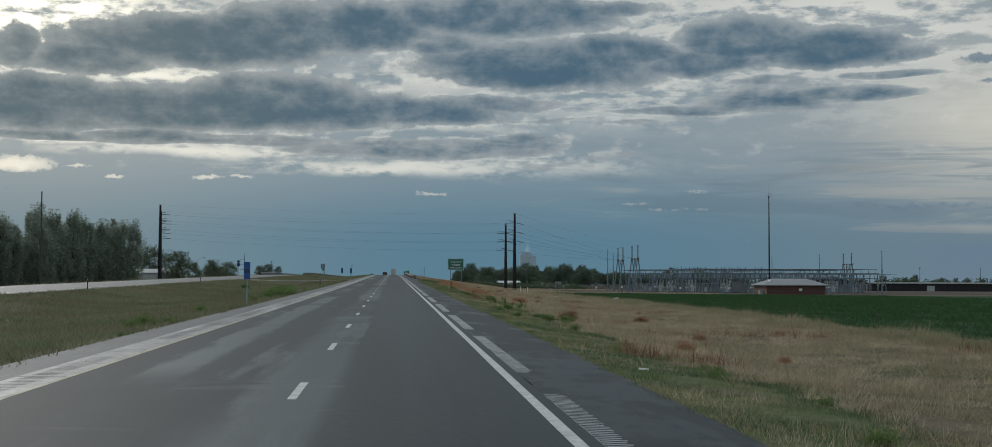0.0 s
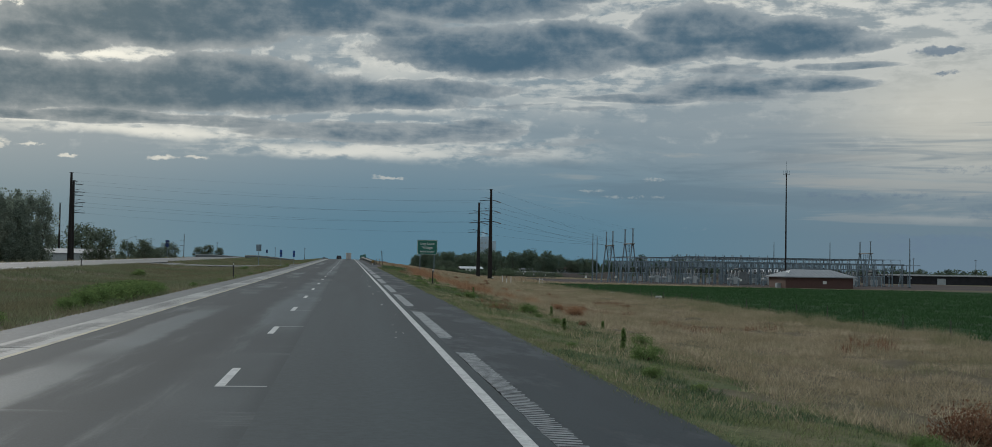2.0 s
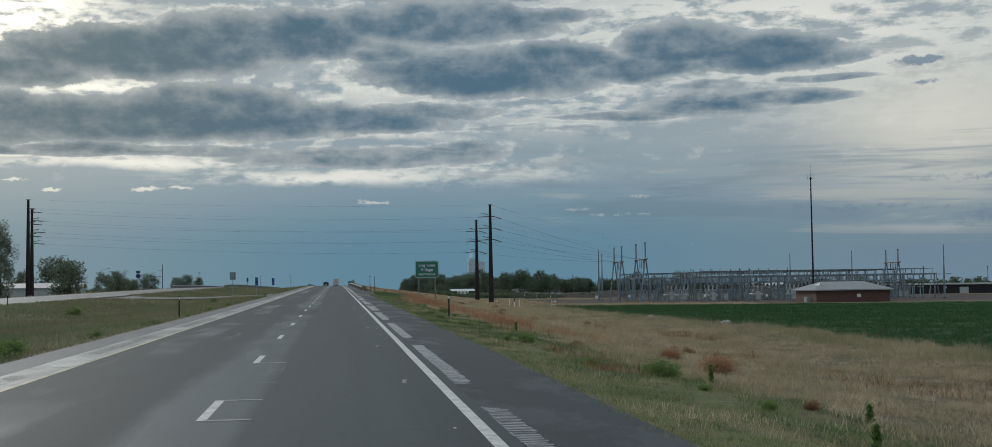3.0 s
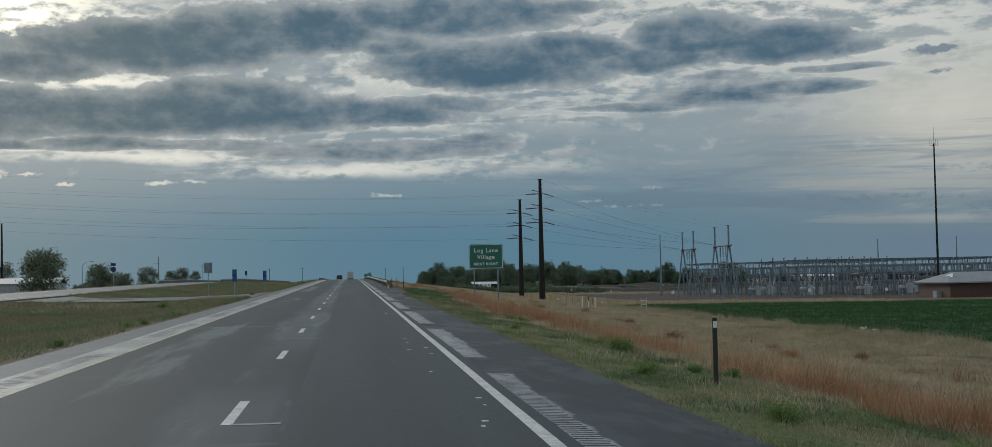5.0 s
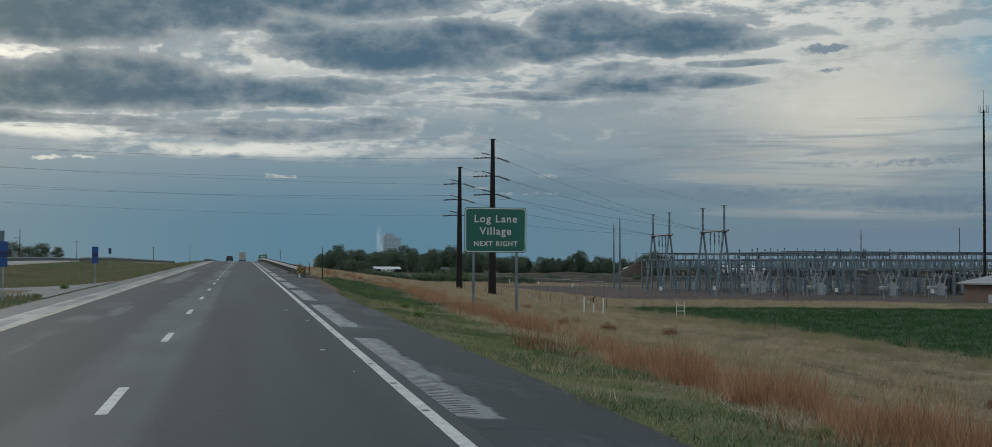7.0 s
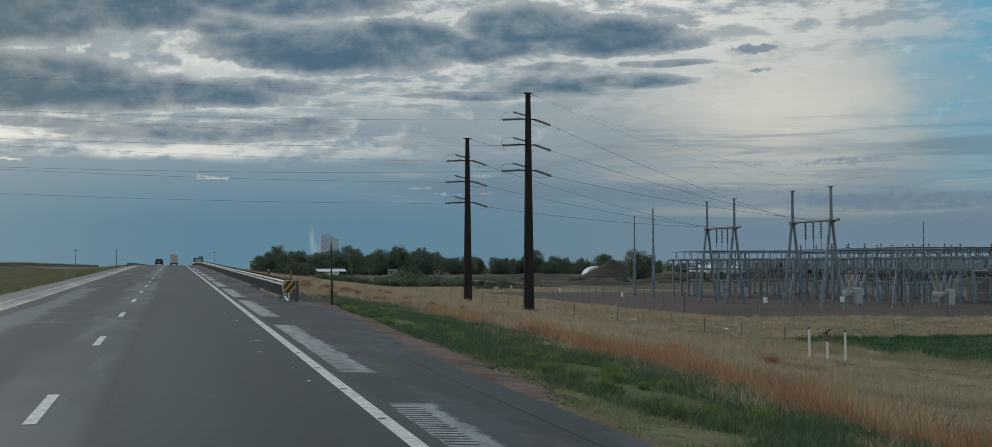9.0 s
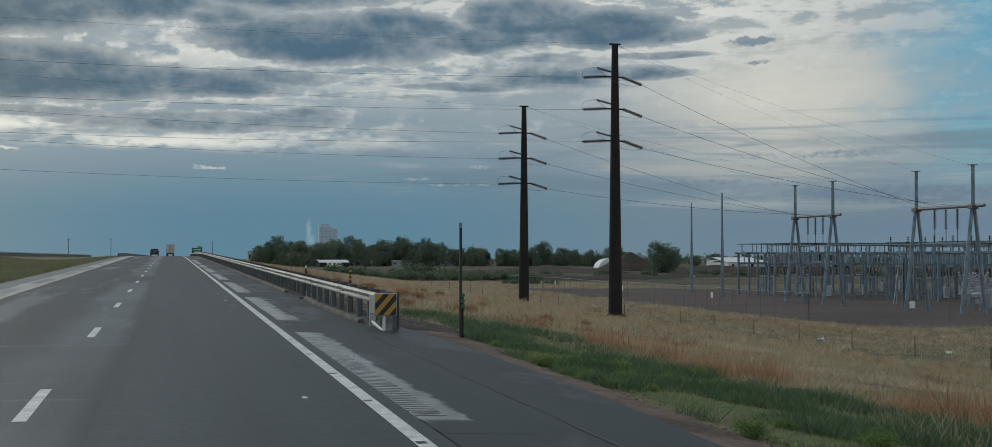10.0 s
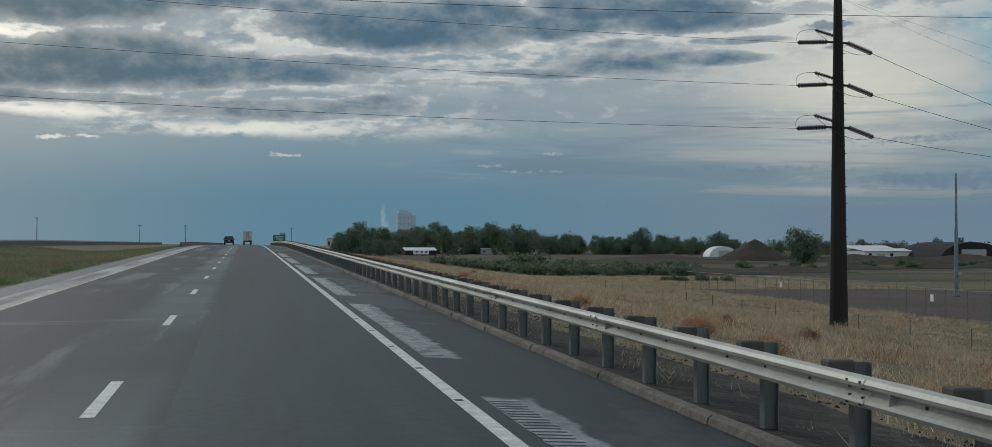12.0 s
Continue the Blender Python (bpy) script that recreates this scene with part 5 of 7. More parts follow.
def breaker(at, rz):
    b = thing("circuit_breaker", "pale grey circuit breaker tank on legs with slanted bushings", "switchgear", "circuit breakers", at=at, rz=rz)
    part("tank", boxes(((-1.5, -0.45, 1.2), (1.5, 0.45, 1.75)), bevel=0.12), M["box_paint"], b)
    part("cabinet", boxes(((-0.5, -1.0, 0.4), (0.5, -0.5, 2.1)), bevel=0.04), M["box_paint"], b)
    for x in (-1.2, 1.2):
        for y in (-0.35, 0.35):
            part("leg", boxes(((x - 0.07, y - 0.07, -0.1), (x + 0.07, y + 0.07, 1.25))), M["steel"], b)
    for x in (-1.0, 0.0, 1.0):
        for s in (-1, 1):
            part("bushing", insulator(bmesh.new(), (x, s * 0.2, 1.7), (x, s * 1.0, 3.6), 0.14, 9), M["bushing"], b, "pale ribbed bushing")
    return b


brk = breaker((72.5, 356, -0.8), 20)
for x, y, r in ((80, 350, 20), (88, 344, 15), (97, 347, 10), (106, 350, 0), (78, 366, 15), (115, 356, 5), (123, 362, 0)):
    copy_thing(brk, pose(x, y, -0.85, 0, 0, r))


def transformer(at):
    t = thing("transformer", "large grey power transformer with cooling fins", "transformer", "transformers", at=at)
    part("tank", boxes(((-2.2, -1.3, 0.2), (2.2, 1.3, 3.2)), bevel=0.08), M["tank_paint"], t)
    part("plinth", boxes(((-2.6, -1.7, -0.3), (2.6, 1.7, 0.2))), M["grey_conc"], t)
    for k in range(7):
        part("fin", boxes(((-2.0 + k * 0.62, -1.95, 0.6), (-1.75 + k * 0.62, -1.3, 2.8)), bevel=0.03), M["tank_paint"], t)
    part("conservator", tubes(((-1.6, 0.5, 3.9), (1.6, 0.5, 3.9), 0.4), n=12), M["tank_paint"], t)
    for k in range(3):
        part("bushing", insulator(bmesh.new(), (-1.3 + k * 1.3, -0.4, 3.2), (-1.3 + k * 1.3, -0.7, 4.7), 0.17, 8), M["porcelain"], t)
    return t


tr = transformer((112, 372, -0.85))
copy_thing(tr, pose(96, 366, -0.85, 0, 0, 90))
copy_thing(tr, pose(140, 390, -0.9, 0, 0, 90))


# yard fence: posts with a top rail and strands
def fence_run(a, b, height, gap, name, label, group, mat, rail=True, radius=0.035):
    f = thing(name, label, "fence", group)
    a, b = Vector(a), Vector(b)
    n = max(1, int((b - a).length / gap))
    pts = []
    for i in range(n + 1):
        p = a.lerp(b, i / n)
        z = ground_z(p.x, p.y)
        pts.append(Vector((p.x, p.y, z)))
        part("post", tubes(((p.x, p.y, z - 0.2), (p.x, p.y, z + height), radius), n=6), mat, f)
    rows = (1.0, 0.75, 0.5, 0.25, 0.04) if rail else (0.9, 0.65, 0.4)
    for k, h in enumerate(rows):
        v, fc = sweep([p + Vector((0, 0, height * h)) for p in pts], 0.016 if rail and k == 0 else 0.002, 4)
        part("top_rail" if rail and k == 0 else "wire", mesh_of("wire", v, fc, M["steel" if rail and k == 0 else "wire"]), None, f)
    return f


YARD = [(50.2, 446), (45.6, 338), (66, 327.5), (90, 324.5)]
for p, q in zip(YARD, YARD[1:]):
    fence_run((*p, 0), (*q, 0), 2.1, 3.0, "yard_fence", "tall galvanised chain-link fence posts round the yard", "yard fences", M["post_steel"], True, 0.028)
for x, y in ((48.9, 415.0), (47.6, 385.0), (46.5, 358.0), (52.0, 334.6), (58.0, 331.5), (72.0, 326.6), (84.0, 325.1)):
    z = ground_z(x, y)
    plate = thing("warning_plate", "small white warning plate on the yard fence", "sign", "fence plates", at=(x, y, z))
    part("plate", boxes(((-0.02, -0.22, 1.15), (0.02, 0.22, 1.65)) if y > 350 else ((-0.22, -0.06, 1.15), (0.22, -0.035, 1.65)), bevel=0.005), M["white"], plate)
fence_run((50.2, 446, 0), (120, 450, 0), 2.1, 3.0, "yard_fence", "tall galvanised chain-link fence posts round the yard", "yard fences", M["post_steel"], True, 0.028)
for y0 in range(40, 420, 76):
    fence_run((field_edge(y0) - 1.0, y0, 0), (field_edge(y0 + 76) - 1.0, y0 + 76, 0), 0.95, 5.5, "field_fence", "low wire fence on thin dark posts beside dry grass", "field fences", M["timber"], False, 0.022)


def control_house(x0, x1, y0, y1, zg):
    h = thing("control_house", "low brick control house with a pale metal hip roof", "building", at=(x0, y0, zg))
    w, d, e = x1 - x0, y1 - y0, 2.5
    # front painted in a shaded brick tone, left side in a lit one
    part("front_wall", boxes(((0, 0, -0.2), (w, 0.25, e))), M["brick"], h, "red-brown brick wall, coloured darker as the shaded front")
    part("side_wall", boxes(((0, 0.253, -0.2), (0.25, d, e))), M["brick_lit"], h, "brick wall, coloured lighter as the lit side")
    part("side_wall", boxes(((w - 0.25, 0.253, -0.2), (w, d, e))), M["brick"], h)
    part("back_wall", boxes(((0.253, d - 0.25, -0.2), (w - 0.253, d, e))), M["brick"], h)
    o, r = 0.7, 1.55
    v = [(-o, -o, e), (w + o, -o, e), (w + o, d + o, e), (-o, d + o, e), (3.0, d / 2, e + r), (w - 3.0, d / 2, e + r)]
    v += [(p[0], p[1], p[2] - 0.2) for p in v[:4]]
    f = [(0, 1, 5, 4), (1, 2, 5), (2, 3, 4, 5), (3, 0, 4), (0, 6, 7, 1), (1, 7, 8, 2), (2, 8, 9, 3), (3, 9, 6, 0), (6, 9, 8, 7)]
    part("roof", mesh_of("roof", v, f, M["roof"]), None, h, "pale grey standing-seam roof")
    part("louvre_gable", mesh_of("louvre_gable", [(1.2, 1.6, e + 0.75), (1.2, d - 1.6 - 4, e + 0.75), (2.2, (d - 4) / 2, e + 1.35)], [(0, 1, 2)], M["white"]), None, h)
    for k in range(int(w / 0.9)):
        x = 0.4 + k * 0.9
        up = min(1, (min(x, w - x) + o) / (3.0 + o))
        part("seam", tubes(((x, -o, e + 0.02), (x, -o + (d / 2 + o) * up, e + r * up), 0.03), n=4), M["roof"], h)
    part("door", boxes(((w * 0.3, -0.05, -0.1), (w * 0.3 + 1.0, 0.02, 2.1)), bevel=0.01), M["brick"], h, "dark painted steel door")
    part("wall_sign", boxes(((w * 0.55, -0.04, 1.0), (w * 0.55 + 0.8, -0.003, 1.6))), M["white"], h, "small white notice")
    part("cooling_unit", boxes(((-0.9, 3.0, 0.0), (-0.003, 4.4, 1.1)), bevel=0.05), M["box_paint"], h)
    return h


control_house(92.4, 107.2, 320.5, 332.0, -0.95)

mast = thing("radio_mast", "very tall slender rust-brown radio mast with a small cage antenna", "mast", at=(97.3, 335.2, -0.9))
part("shaft", tubes(((0, 0, -0.3), (0, 0, 14), 0.22, 0.17), ((0, 0, 14), (0, 0, 25.5), 0.17, 0.12), n=8), M["steel_dark"], mast)
part("whip", tubes(((0, 0, 25.5), (0, 0, 28.2), 0.04, 0.02), n=5), M["steel"], mast)
for k in range(4):
    a = k * math.pi / 2
    part("cage_bar", tubes(((0.7 * math.cos(a), 0.7 * math.sin(a), 25.1), (0.7 * math.cos(a), 0.7 * math.sin(a), 26.1), 0.03), n=5), M["steel"], mast)
    part("cage_arm", tubes(((0, 0, 25.2), (0.7 * math.cos(a), 0.7 * math.sin(a), 25.2), 0.03), n=5), M["steel"], mast)


# ---------------------------------------------------------------- road signs and markers
def words(text, cap, mat, parent, x, z, y=-0.032):
    """Raised letters, centred at x, standing on z."""
    cu = bpy.data.curves.new("lettering", "FONT")
    cu.body, cu.size, cu.align_x, cu.extrude, cu.offset, cu.space_character = text, cap * 1.42, "CENTER", 0.004, 0.006, 1.16
    tmp = new("lettering", cu)
    bpy.context.view_layer.update()
    me = bpy.data.meshes.new_from_object(tmp.evaluated_get(bpy.context.evaluated_depsgraph_get()))
    bpy.data.objects.remove(tmp)
    me.materials.clear()
    me.materials.append(mat)
    bm = bmesh.new()
    bm.from_mesh(me)
    left = set(bm.verts)
    while left:
        grown, edge = set(), [left.pop()]
        while edge:
            v = edge.pop()
            grown.add(v)
            edge += [w for e in v.link_edges for w in e.verts if w not in grown]
        left -= grown
        order = {v: i for i, v in enumerate(grown)}
        faces = [tuple(order[v] for v in f.verts) for f in bm.faces if f.verts[0] in grown]
        letter = part("letter", mesh_of("letter", [v.co for v in grown], faces, mat), None, parent)
        letter.matrix_basis = pose(x, y, z, 90)
    bm.free()


def rounded(x0, x1, z0, z1, r, y0, y1):
    """A plate with rounded corners, facing -y."""
    pts = []
    for cx, cz, a0 in ((x1 - r, z1 - r, 0), (x0 + r, z1 - r, 90), (x0 + r, z0 + r, 180), (x1 - r, z0 + r, 270)):
        for k in range(5):
            a = radians(a0 + k * 22.5)
            pts.append((cx + r * math.cos(a), cz + r * math.sin(a)))
    bm = bmesh.new()
    f = bm.faces.new([bm.verts.new((x, y0, z)) for x, z in pts])
    made = bmesh.ops.extrude_face_region(bm, geom=[f])["geom"]
    bmesh.ops.translate(bm, vec=(0, y1 - y0, 0), verts=[g for g in made if isinstance(g, bmesh.types.BMVert)])
    bmesh.ops.recalc_face_normals(bm, faces=bm.faces)
    return bm


town = thing("town_sign", "green town sign with white lettering on two grey steel posts", "road sign", at=(11.1, 232.3, 0))
part("panel", rounded(-1.40, 1.40, 4.07, 6.08, 0.14, -0.012, 0.03), M["green"], town, "dark green sign panel")
bd = rounded(-1.37, 1.37, 4.10, 6.05, 0.13, -0.018, -0.013)
part("border", bd, M["white"], town, "thin white border")
part("face", rounded(-1.33, 1.33, 4.14, 6.01, 0.11, -0.024, -0.019), M["green"], town)
words("Log Lane", 0.33, M["white"], town, 0, 5.42)
words("Village", 0.33, M["white"], town, 0, 4.87)
words("NEXT RIGHT", 0.215, M["white"], town, 0, 4.36)
for x in (-0.98, 0.98):
    z = ground_z(11.1 + x, 232.4)
    part("post", boxes(((x - 0.055, 0.035, z - 0.4), (x + 0.055, 0.145, 5.9)), bevel=0.008), M["steel"], town, "galvanised steel post")
for z in (4.5, 5.6):
    part("brace", boxes(((-1.3, 0.031, z), (1.3, 0.034, z + 0.06))), M["steel"], town)

exit_sign = thing("exit_sign", "distant green exit sign standing behind the guardrail", "road sign", at=(5.5, 528.0, road_z(528)))
part("panel", boxes(((-1.05, -0.02, 0.65), (1.05, 0.04, 1.75)), bevel=0.01), M["green"], exit_sign)
part("tab", boxes(((0.1, -0.02, 1.77), (1.0, 0.04, 2.1)), bevel=0.01), M["green"], exit_sign)
for x0, x1, z in ((-0.7, 0.7, 1.35), (-0.55, 0.55, 1.0), (0.25, 0.85, 1.87)):
    part("lettering_bar", boxes(((x0, -0.03, z), (x1, -0.022, z + 0.12))), M["white"], exit_sign)
for x in (-0.7, 0.7):
    part("post", boxes(((x - 0.05, 0.05, -1.5), (x + 0.05, 0.15, 1.75))), M["steel"], exit_sign)


def blue_sign(x, y, top, w=0.34, tall=0.95, label="narrow blue roadside sign on a thin steel post"):
    zg = ground_z(x, y)
    s = thing("blue_sign", label, "road sign", "blue median signs", at=(x, y, zg))
    h = top - zg
    part("panel", rounded(-w / 2, w / 2, h - tall * 0.38, h, 0.03, -0.01, 0.012), M["blue"], s)
    part("panel", rounded(-w / 2, w / 2, h - tall * 0.64, h - tall * 0.385, 0.01, -0.008, 0.01), M["navy"], s, "darker middle panel")
    part("panel", rounded(-w / 2, w / 2, h - tall, h - tall * 0.645, 0.03, -0.01, 0.012), M["blue"], s)

    part("post", boxes(((-0.025, 0.014, -0.3), (0.025, 0.06, h - 0.05))), M["steel"], s)
    return s


blue_sign(-7.9, 71.3, 3.0)
blue_sign(-8.6, 225.3, 4.30, 0.33, 0.93)
blue_sign(-7.9, 249.7, 4.45, 0.34, 0.92)

ws = thing("sign_back", "grey metal back of a road sign on one post", "road sign", at=(-13.2, 250.8, ground_z(-13.2, 250.8)))
part("panel", boxes(((-0.38, -0.01, 2.2), (0.38, 0.01, 3.2)), bevel=0.004), M["steel"], ws, "bare aluminium sign back")
part("post", boxes(((-0.04, 0.012, -0.3), (0.04, 0.08, 3.2))), M["steel"], ws)
zg = ground_z(-43.0, 373.0)
ws2 = thing("route_sign", "small dark route shield under a dark plate on a steel post", "road sign", at=(-43.0, 373.0, zg))
part("plate", boxes(((-0.45, -0.01, 7.2 - zg), (0.45, 0.01, 7.75 - zg)), bevel=0.004), M["navy"], ws2)
part("shield", tubes(((0, -0.01, 6.6 - zg), (0, 0.01, 6.6 - zg), 0.55), n=6), M["navy"], ws2, "dark blue six-sided shield")
part("post", boxes(((-0.05, 0.012, -0.3), (0.05, 0.09, 7.7 - zg))), M["steel"], ws2)
zg = ground_z(-20.5, 392.0)
ws3 = thing("narrow_sign", "narrow dark sign on a thin post in the median", "road sign", at=(-20.5, 392.0, zg))
part("panel", boxes(((-0.22, -0.01, 5.2 - zg), (0.22, 0.01, 6.1 - zg)), bevel=0.004), M["navy"], ws3)
part("post", boxes(((-0.04, 0.012, -0.3), (0.04, 0.08, 6.0 - zg))), M["steel"], ws3)
zg = ground_z(-71.5, 490.7)
lamp_post = thing("street_lamp", "grey steel street lamp with one curved arm", "street lamp", at=(-71.5, 490.7, zg))
part("pole", tubes(((0, 0, -0.3), (0, 0, 9.6 - zg), 0.12, 0.07), n=8), M["steel"], lamp_post)
part("arm", tubes(((0, 0, 9.5 - zg), (0.9, 0, 10.3 - zg), 0.05, 0.045), ((0.9, 0, 10.3 - zg), (2.4, 0, 10.6 - zg), 0.045, 0.04), n=6), M["steel"], lamp_post)
part("lamp_head", boxes(((2.3, -0.17, 10.5 - zg), (3.0, 0.17, 10.68 - zg)), bevel=0.04), M["steel"], lamp_post)


def marker(x, y, h, label, mat, face=None, group="delineators", w=0.09):
    m = thing("delineator", label, "marker post", group, at=(x, y, ground_z(x, y)))
    part("post", boxes(((-w / 2, -0.02, -0.3), (w / 2, 0.02, h)), bevel=0.006), mat, m)
    if face:
        part("reflector", boxes(((-w * 0.42, -0.028, h - 0.18), (w * 0.42, -0.0215, h - 0.06)), bevel=0.002), M[face], m)
    return m


marker(6.55, 148.0, 1.25, "dark flexible delineator post with a white reflector", M["black"], "white", w=0.085)

marker(-8.0, 145.8, 1.15, "dark flexible delineator post with a white reflector", M["black"], "white", w=0.085)
marker(-27.3, 120, 1.1, "dark flexible delineator post with a white reflector", M["black"], "white")
marker(-27.3, 190, 1.1, "dark flexible delineator post with a white reflector", M["black"], "white")
m = marker(6.0, 294.8, 3.72 - ground_z(6.0, 294.8), "dark marker post with yellow bands behind the guardrail", M["black"], None, "object markers", 0.085)
top = 3.72 - ground_z(6.0, 294.8)
for z in (0.12, 0.26, 0.40):
    part("yellow_band", boxes(((-0.04, -0.03, top - z), (0.04, -0.0205, top - z + 0.085))), M["yellow"], m)
marker(5.7, 307.1, 3.82 - ground_z(5.7, 307.1), "dark flexible delineator post with a white reflector", M["black"], "white", w=0.085)
gp = thing("reflector_post", "tall dark steel post with three green reflectors", "marker post", at=(6.13, 277.5, ground_z(6.13, 277.5)))
part("post", boxes(((-0.028, -0.03, -0.4), (0.028, 0.03, 2.45)), bevel=0.006), M["black"], gp)
part("post_back", boxes(((0.03, -0.015, -0.4), (0.065, 0.03, 1.0)), bevel=0.004), M["steel_dark"], gp)
part("cap", tubes(((0, 0, 2.45), (0, 0, 2.56), 0.035), n=8), M["steel"], gp)
for z in (0.72, 0.84, 0.96):
    part("reflector", tubes(((0.045, -0.045, z), (0.045, -0.031, z), 0.045), n=10), M["green"], gp, "round green reflector")
for x, y, h in ((26.9, 276.9, 1.3), (27.6, 276.6, 1.1), (28.3, 276.3, 1.25)):
    p = thing("pipeline_marker", "white marker post with an orange cap in dry grass", "marker post", "pipeline markers", at=(x, y, ground_z(x, y)))
    part("post", tubes(((0, 0, -0.3), (0, 0, h), 0.055), n=10), M["white"], p)
    part("cap", tubes(((0, 0, h), (0, 0, h + 0.10), 0.05, 0.035), n=10), M["black"], p, "dark cap")
    if h < 1.2:
        part("bracket", tubes(((-0.16, 0, h + 0.04), (0.16, 0, h + 0.22), 0.05), ((0, 0, h - 0.3), (0, 0, h + 0.02), 0.058), n=8), M["brick"], p, "rusty orange valve bracket")
rack = thing("metal_frame", "small white pipe frame standing at the field edge", "frame", at=(32.7, 270.3, ground_z(32.7, 270.3)))
for x in (-0.3, 0.3):
    part("leg", tubes(((x, 0, -0.1), (x, 0, 1.3), 0.03), n=6), M["white"], rack)
part("crossbar", tubes(((-0.3, 0, 0.6), (0.3, 0, 0.6), 0.03), n=6), M["white"], rack)
part("crossbar", tubes(((-0.3, 0, 1.05), (0.3, 0, 1.05), 0.03), n=6), M["white"], rack)


# ---------------------------------------------------------------- guardrail
RAIL_X, RAIL_0 = 4.50, 277.4
PITCH = 1.905


def w_beam(y0, y1, mat, proud=0.0):
    """One panel of W-profile rail, facing the road."""
    prof = [(0.0, 0.745), (-0.06, 0.730), (-0.080, 0.695), (-0.072, 0.668), (-0.004, 0.630), (-0.004, 0.614), (-0.072, 0.576), (-0.080, 0.549), (-0.06, 0.514), (0.0, 0.499)]
    verts, faces = [], []
    for y in (y0, y1):
        z = road_z(y) - 0.09
        verts += [(RAIL_X + px + proud, y, z + pz) for px, pz in prof] + [(RAIL_X + px + proud + 0.005, y, z + pz) for px, pz in prof]
    n = len(prof)
    for i in range(n - 1):
        faces += [(i, i + 1, 2 * n + i + 1, 2 * n + i), (n + i + 1, n + i, 3 * n + i, 3 * n + i + 1)]
    faces += [(0, 2 * n, 3 * n, n), (n - 1, 2 * n - 1, 4 * n - 1, 3 * n - 1)]
    return mesh_of("rail_panel", verts, faces, mat)


post_no = 0
for g in range(38):
    y0 = 277.62 + g * 7.62
    seg = thing("guardrail", "galvanised W-beam guardrail section on posts with dark timber blocks", "guardrail", "guardrail sections")
    part("rail", w_beam(max(y0, 278.3), y0 + 7.62 + (0.0 if g % 2 else 0.004), M["rail"]), None, seg, "pale weathered galvanised beam")
    z = road_z(y0) - 0.09
    if g:
        part("splice_plate", w_beam(y0 - 0.16, y0 + 0.16, M["rail"], -0.006), None, seg, "lapped end of the beam")
    while RAIL_0 + 0.92 + post_no * PITCH < y0 + 7.62:
        y = RAIL_0 + 0.92 + post_no * PITCH
        post_no += 1
        z = road_z(y) - 0.09
        part("block", boxes(((RAIL_X + 0.008, y - 0.085, z + 0.505), (RAIL_X + 0.235, y + 0.085, z + 0.795)), bevel=0.014), M["timber"], seg, "dark timber spacer block")
        part("post", boxes(((RAIL_X + 0.243, y - 0.06, z - 0.6), (RAIL_X + 0.253, y + 0.06, z + 0.775)), ((RAIL_X + 0.2535, y - 0.006, z - 0.6), (RAIL_X + 0.3795, y + 0.006, z + 0.775)),
                           ((RAIL_X + 0.38, y - 0.06, z - 0.6), (RAIL_X + 0.39, y + 0.06, z + 0.775))), M["post_steel"], seg, "grey steel post")
    if y0 < 330:
        for k in range(7):
            y = y0 + 0.95 * (k + 1)
            if y > 278.6:
                part("bolt", tubes(((RAIL_X - 0.022, y, road_z(y) + 0.532), (RAIL_X + 0.004, y, road_z(y) + 0.532), 0.011), n=7), M["timber"], seg)
        for dy in (-0.11, 0.11):
            for dz, dx in ((0.705, 0.066), (0.655, 0.045), (0.589, 0.045), (0.539, 0.066)):
                y = y0 + dy
                if y > 278.6:
                    part("bolt", tubes(((RAIL_X - dx - 0.026, y, road_z(y) - 0.09 + dz), (RAIL_X - dx + 0.01, y, road_z(y) - 0.09 + dz), 0.010), n=7), M["timber"], seg)
        y = y0 - 0.55
        if y > 279:
            part("reflector_tab", boxes(((RAIL_X - 0.075, y - 0.004, road_z(y) + 0.49), (RAIL_X - 0.006, y + 0.004, road_z(y) + 0.575)), bevel=0.002), M["rail"], seg, "small bent reflector tab")
# impact head at the near end, with a striped board
head = thing("rail_terminal", "white steel guardrail end with a black and yellow striped board", "guardrail end", at=(RAIL_X - 0.09, RAIL_0, road_z(RAIL_0) - 0.19))
part("impact_head", boxes(((-0.20, 0.02, 0.42), (0.24, 0.85, 0.88)), bevel=0.03), M["rail"], head, "dented pale steel box")
part("face_plate", boxes(((-0.215, -0.05, 0.40), (0.275, 0.017, 0.90)), bevel=0.01), M["rail"], head)
part("board", boxes(((-0.20, -0.062, 0.42), (0.26, -0.053, 0.88))), M["yellow"], head, "yellow reflective board")
for k in range(4):
    c = -0.42 + k * 0.26
    pts = []
    for t, x in ((0.0, c), (0.0, c + 0.13), (1.0, c + 0.13 + 0.40), (1.0, c + 0.40)):
        pts.append([x, 0.42 + 0.46 * t])
    poly = []
    for i in range(4):
        (xa, za), (xb, zb) = pts[i], pts[(i + 1) % 4]
        for s in range(8):
            x, z = xa + (xb - xa) * s / 8, za + (zb - za) * s / 8
            if -0.2001 <= x <= 0.2601:
                poly.append((x, z))
            else:
                xc = min(max(x, -0.20), 0.26)
                poly.append((xc, min(max(za + (zb - za) * ((xc - xa) / (xb - xa) if abs(xb - xa) > 1e-6 and abs(zb - za) > 1e-6 else s / 8), 0.42), 0.88)))
    keep = [p for i, p in enumerate(poly) if i == 0 or (abs(p[0] - poly[i - 1][0]) + abs(p[1] - poly[i - 1][1])) > 1e-4]
    if len(keep) > 2:
        part("stripe", mesh_of("stripe", [(x, -0.0655, z) for x, z in keep], [tuple(range(len(keep)))], M["black"]), None, head, "black diagonal stripe")
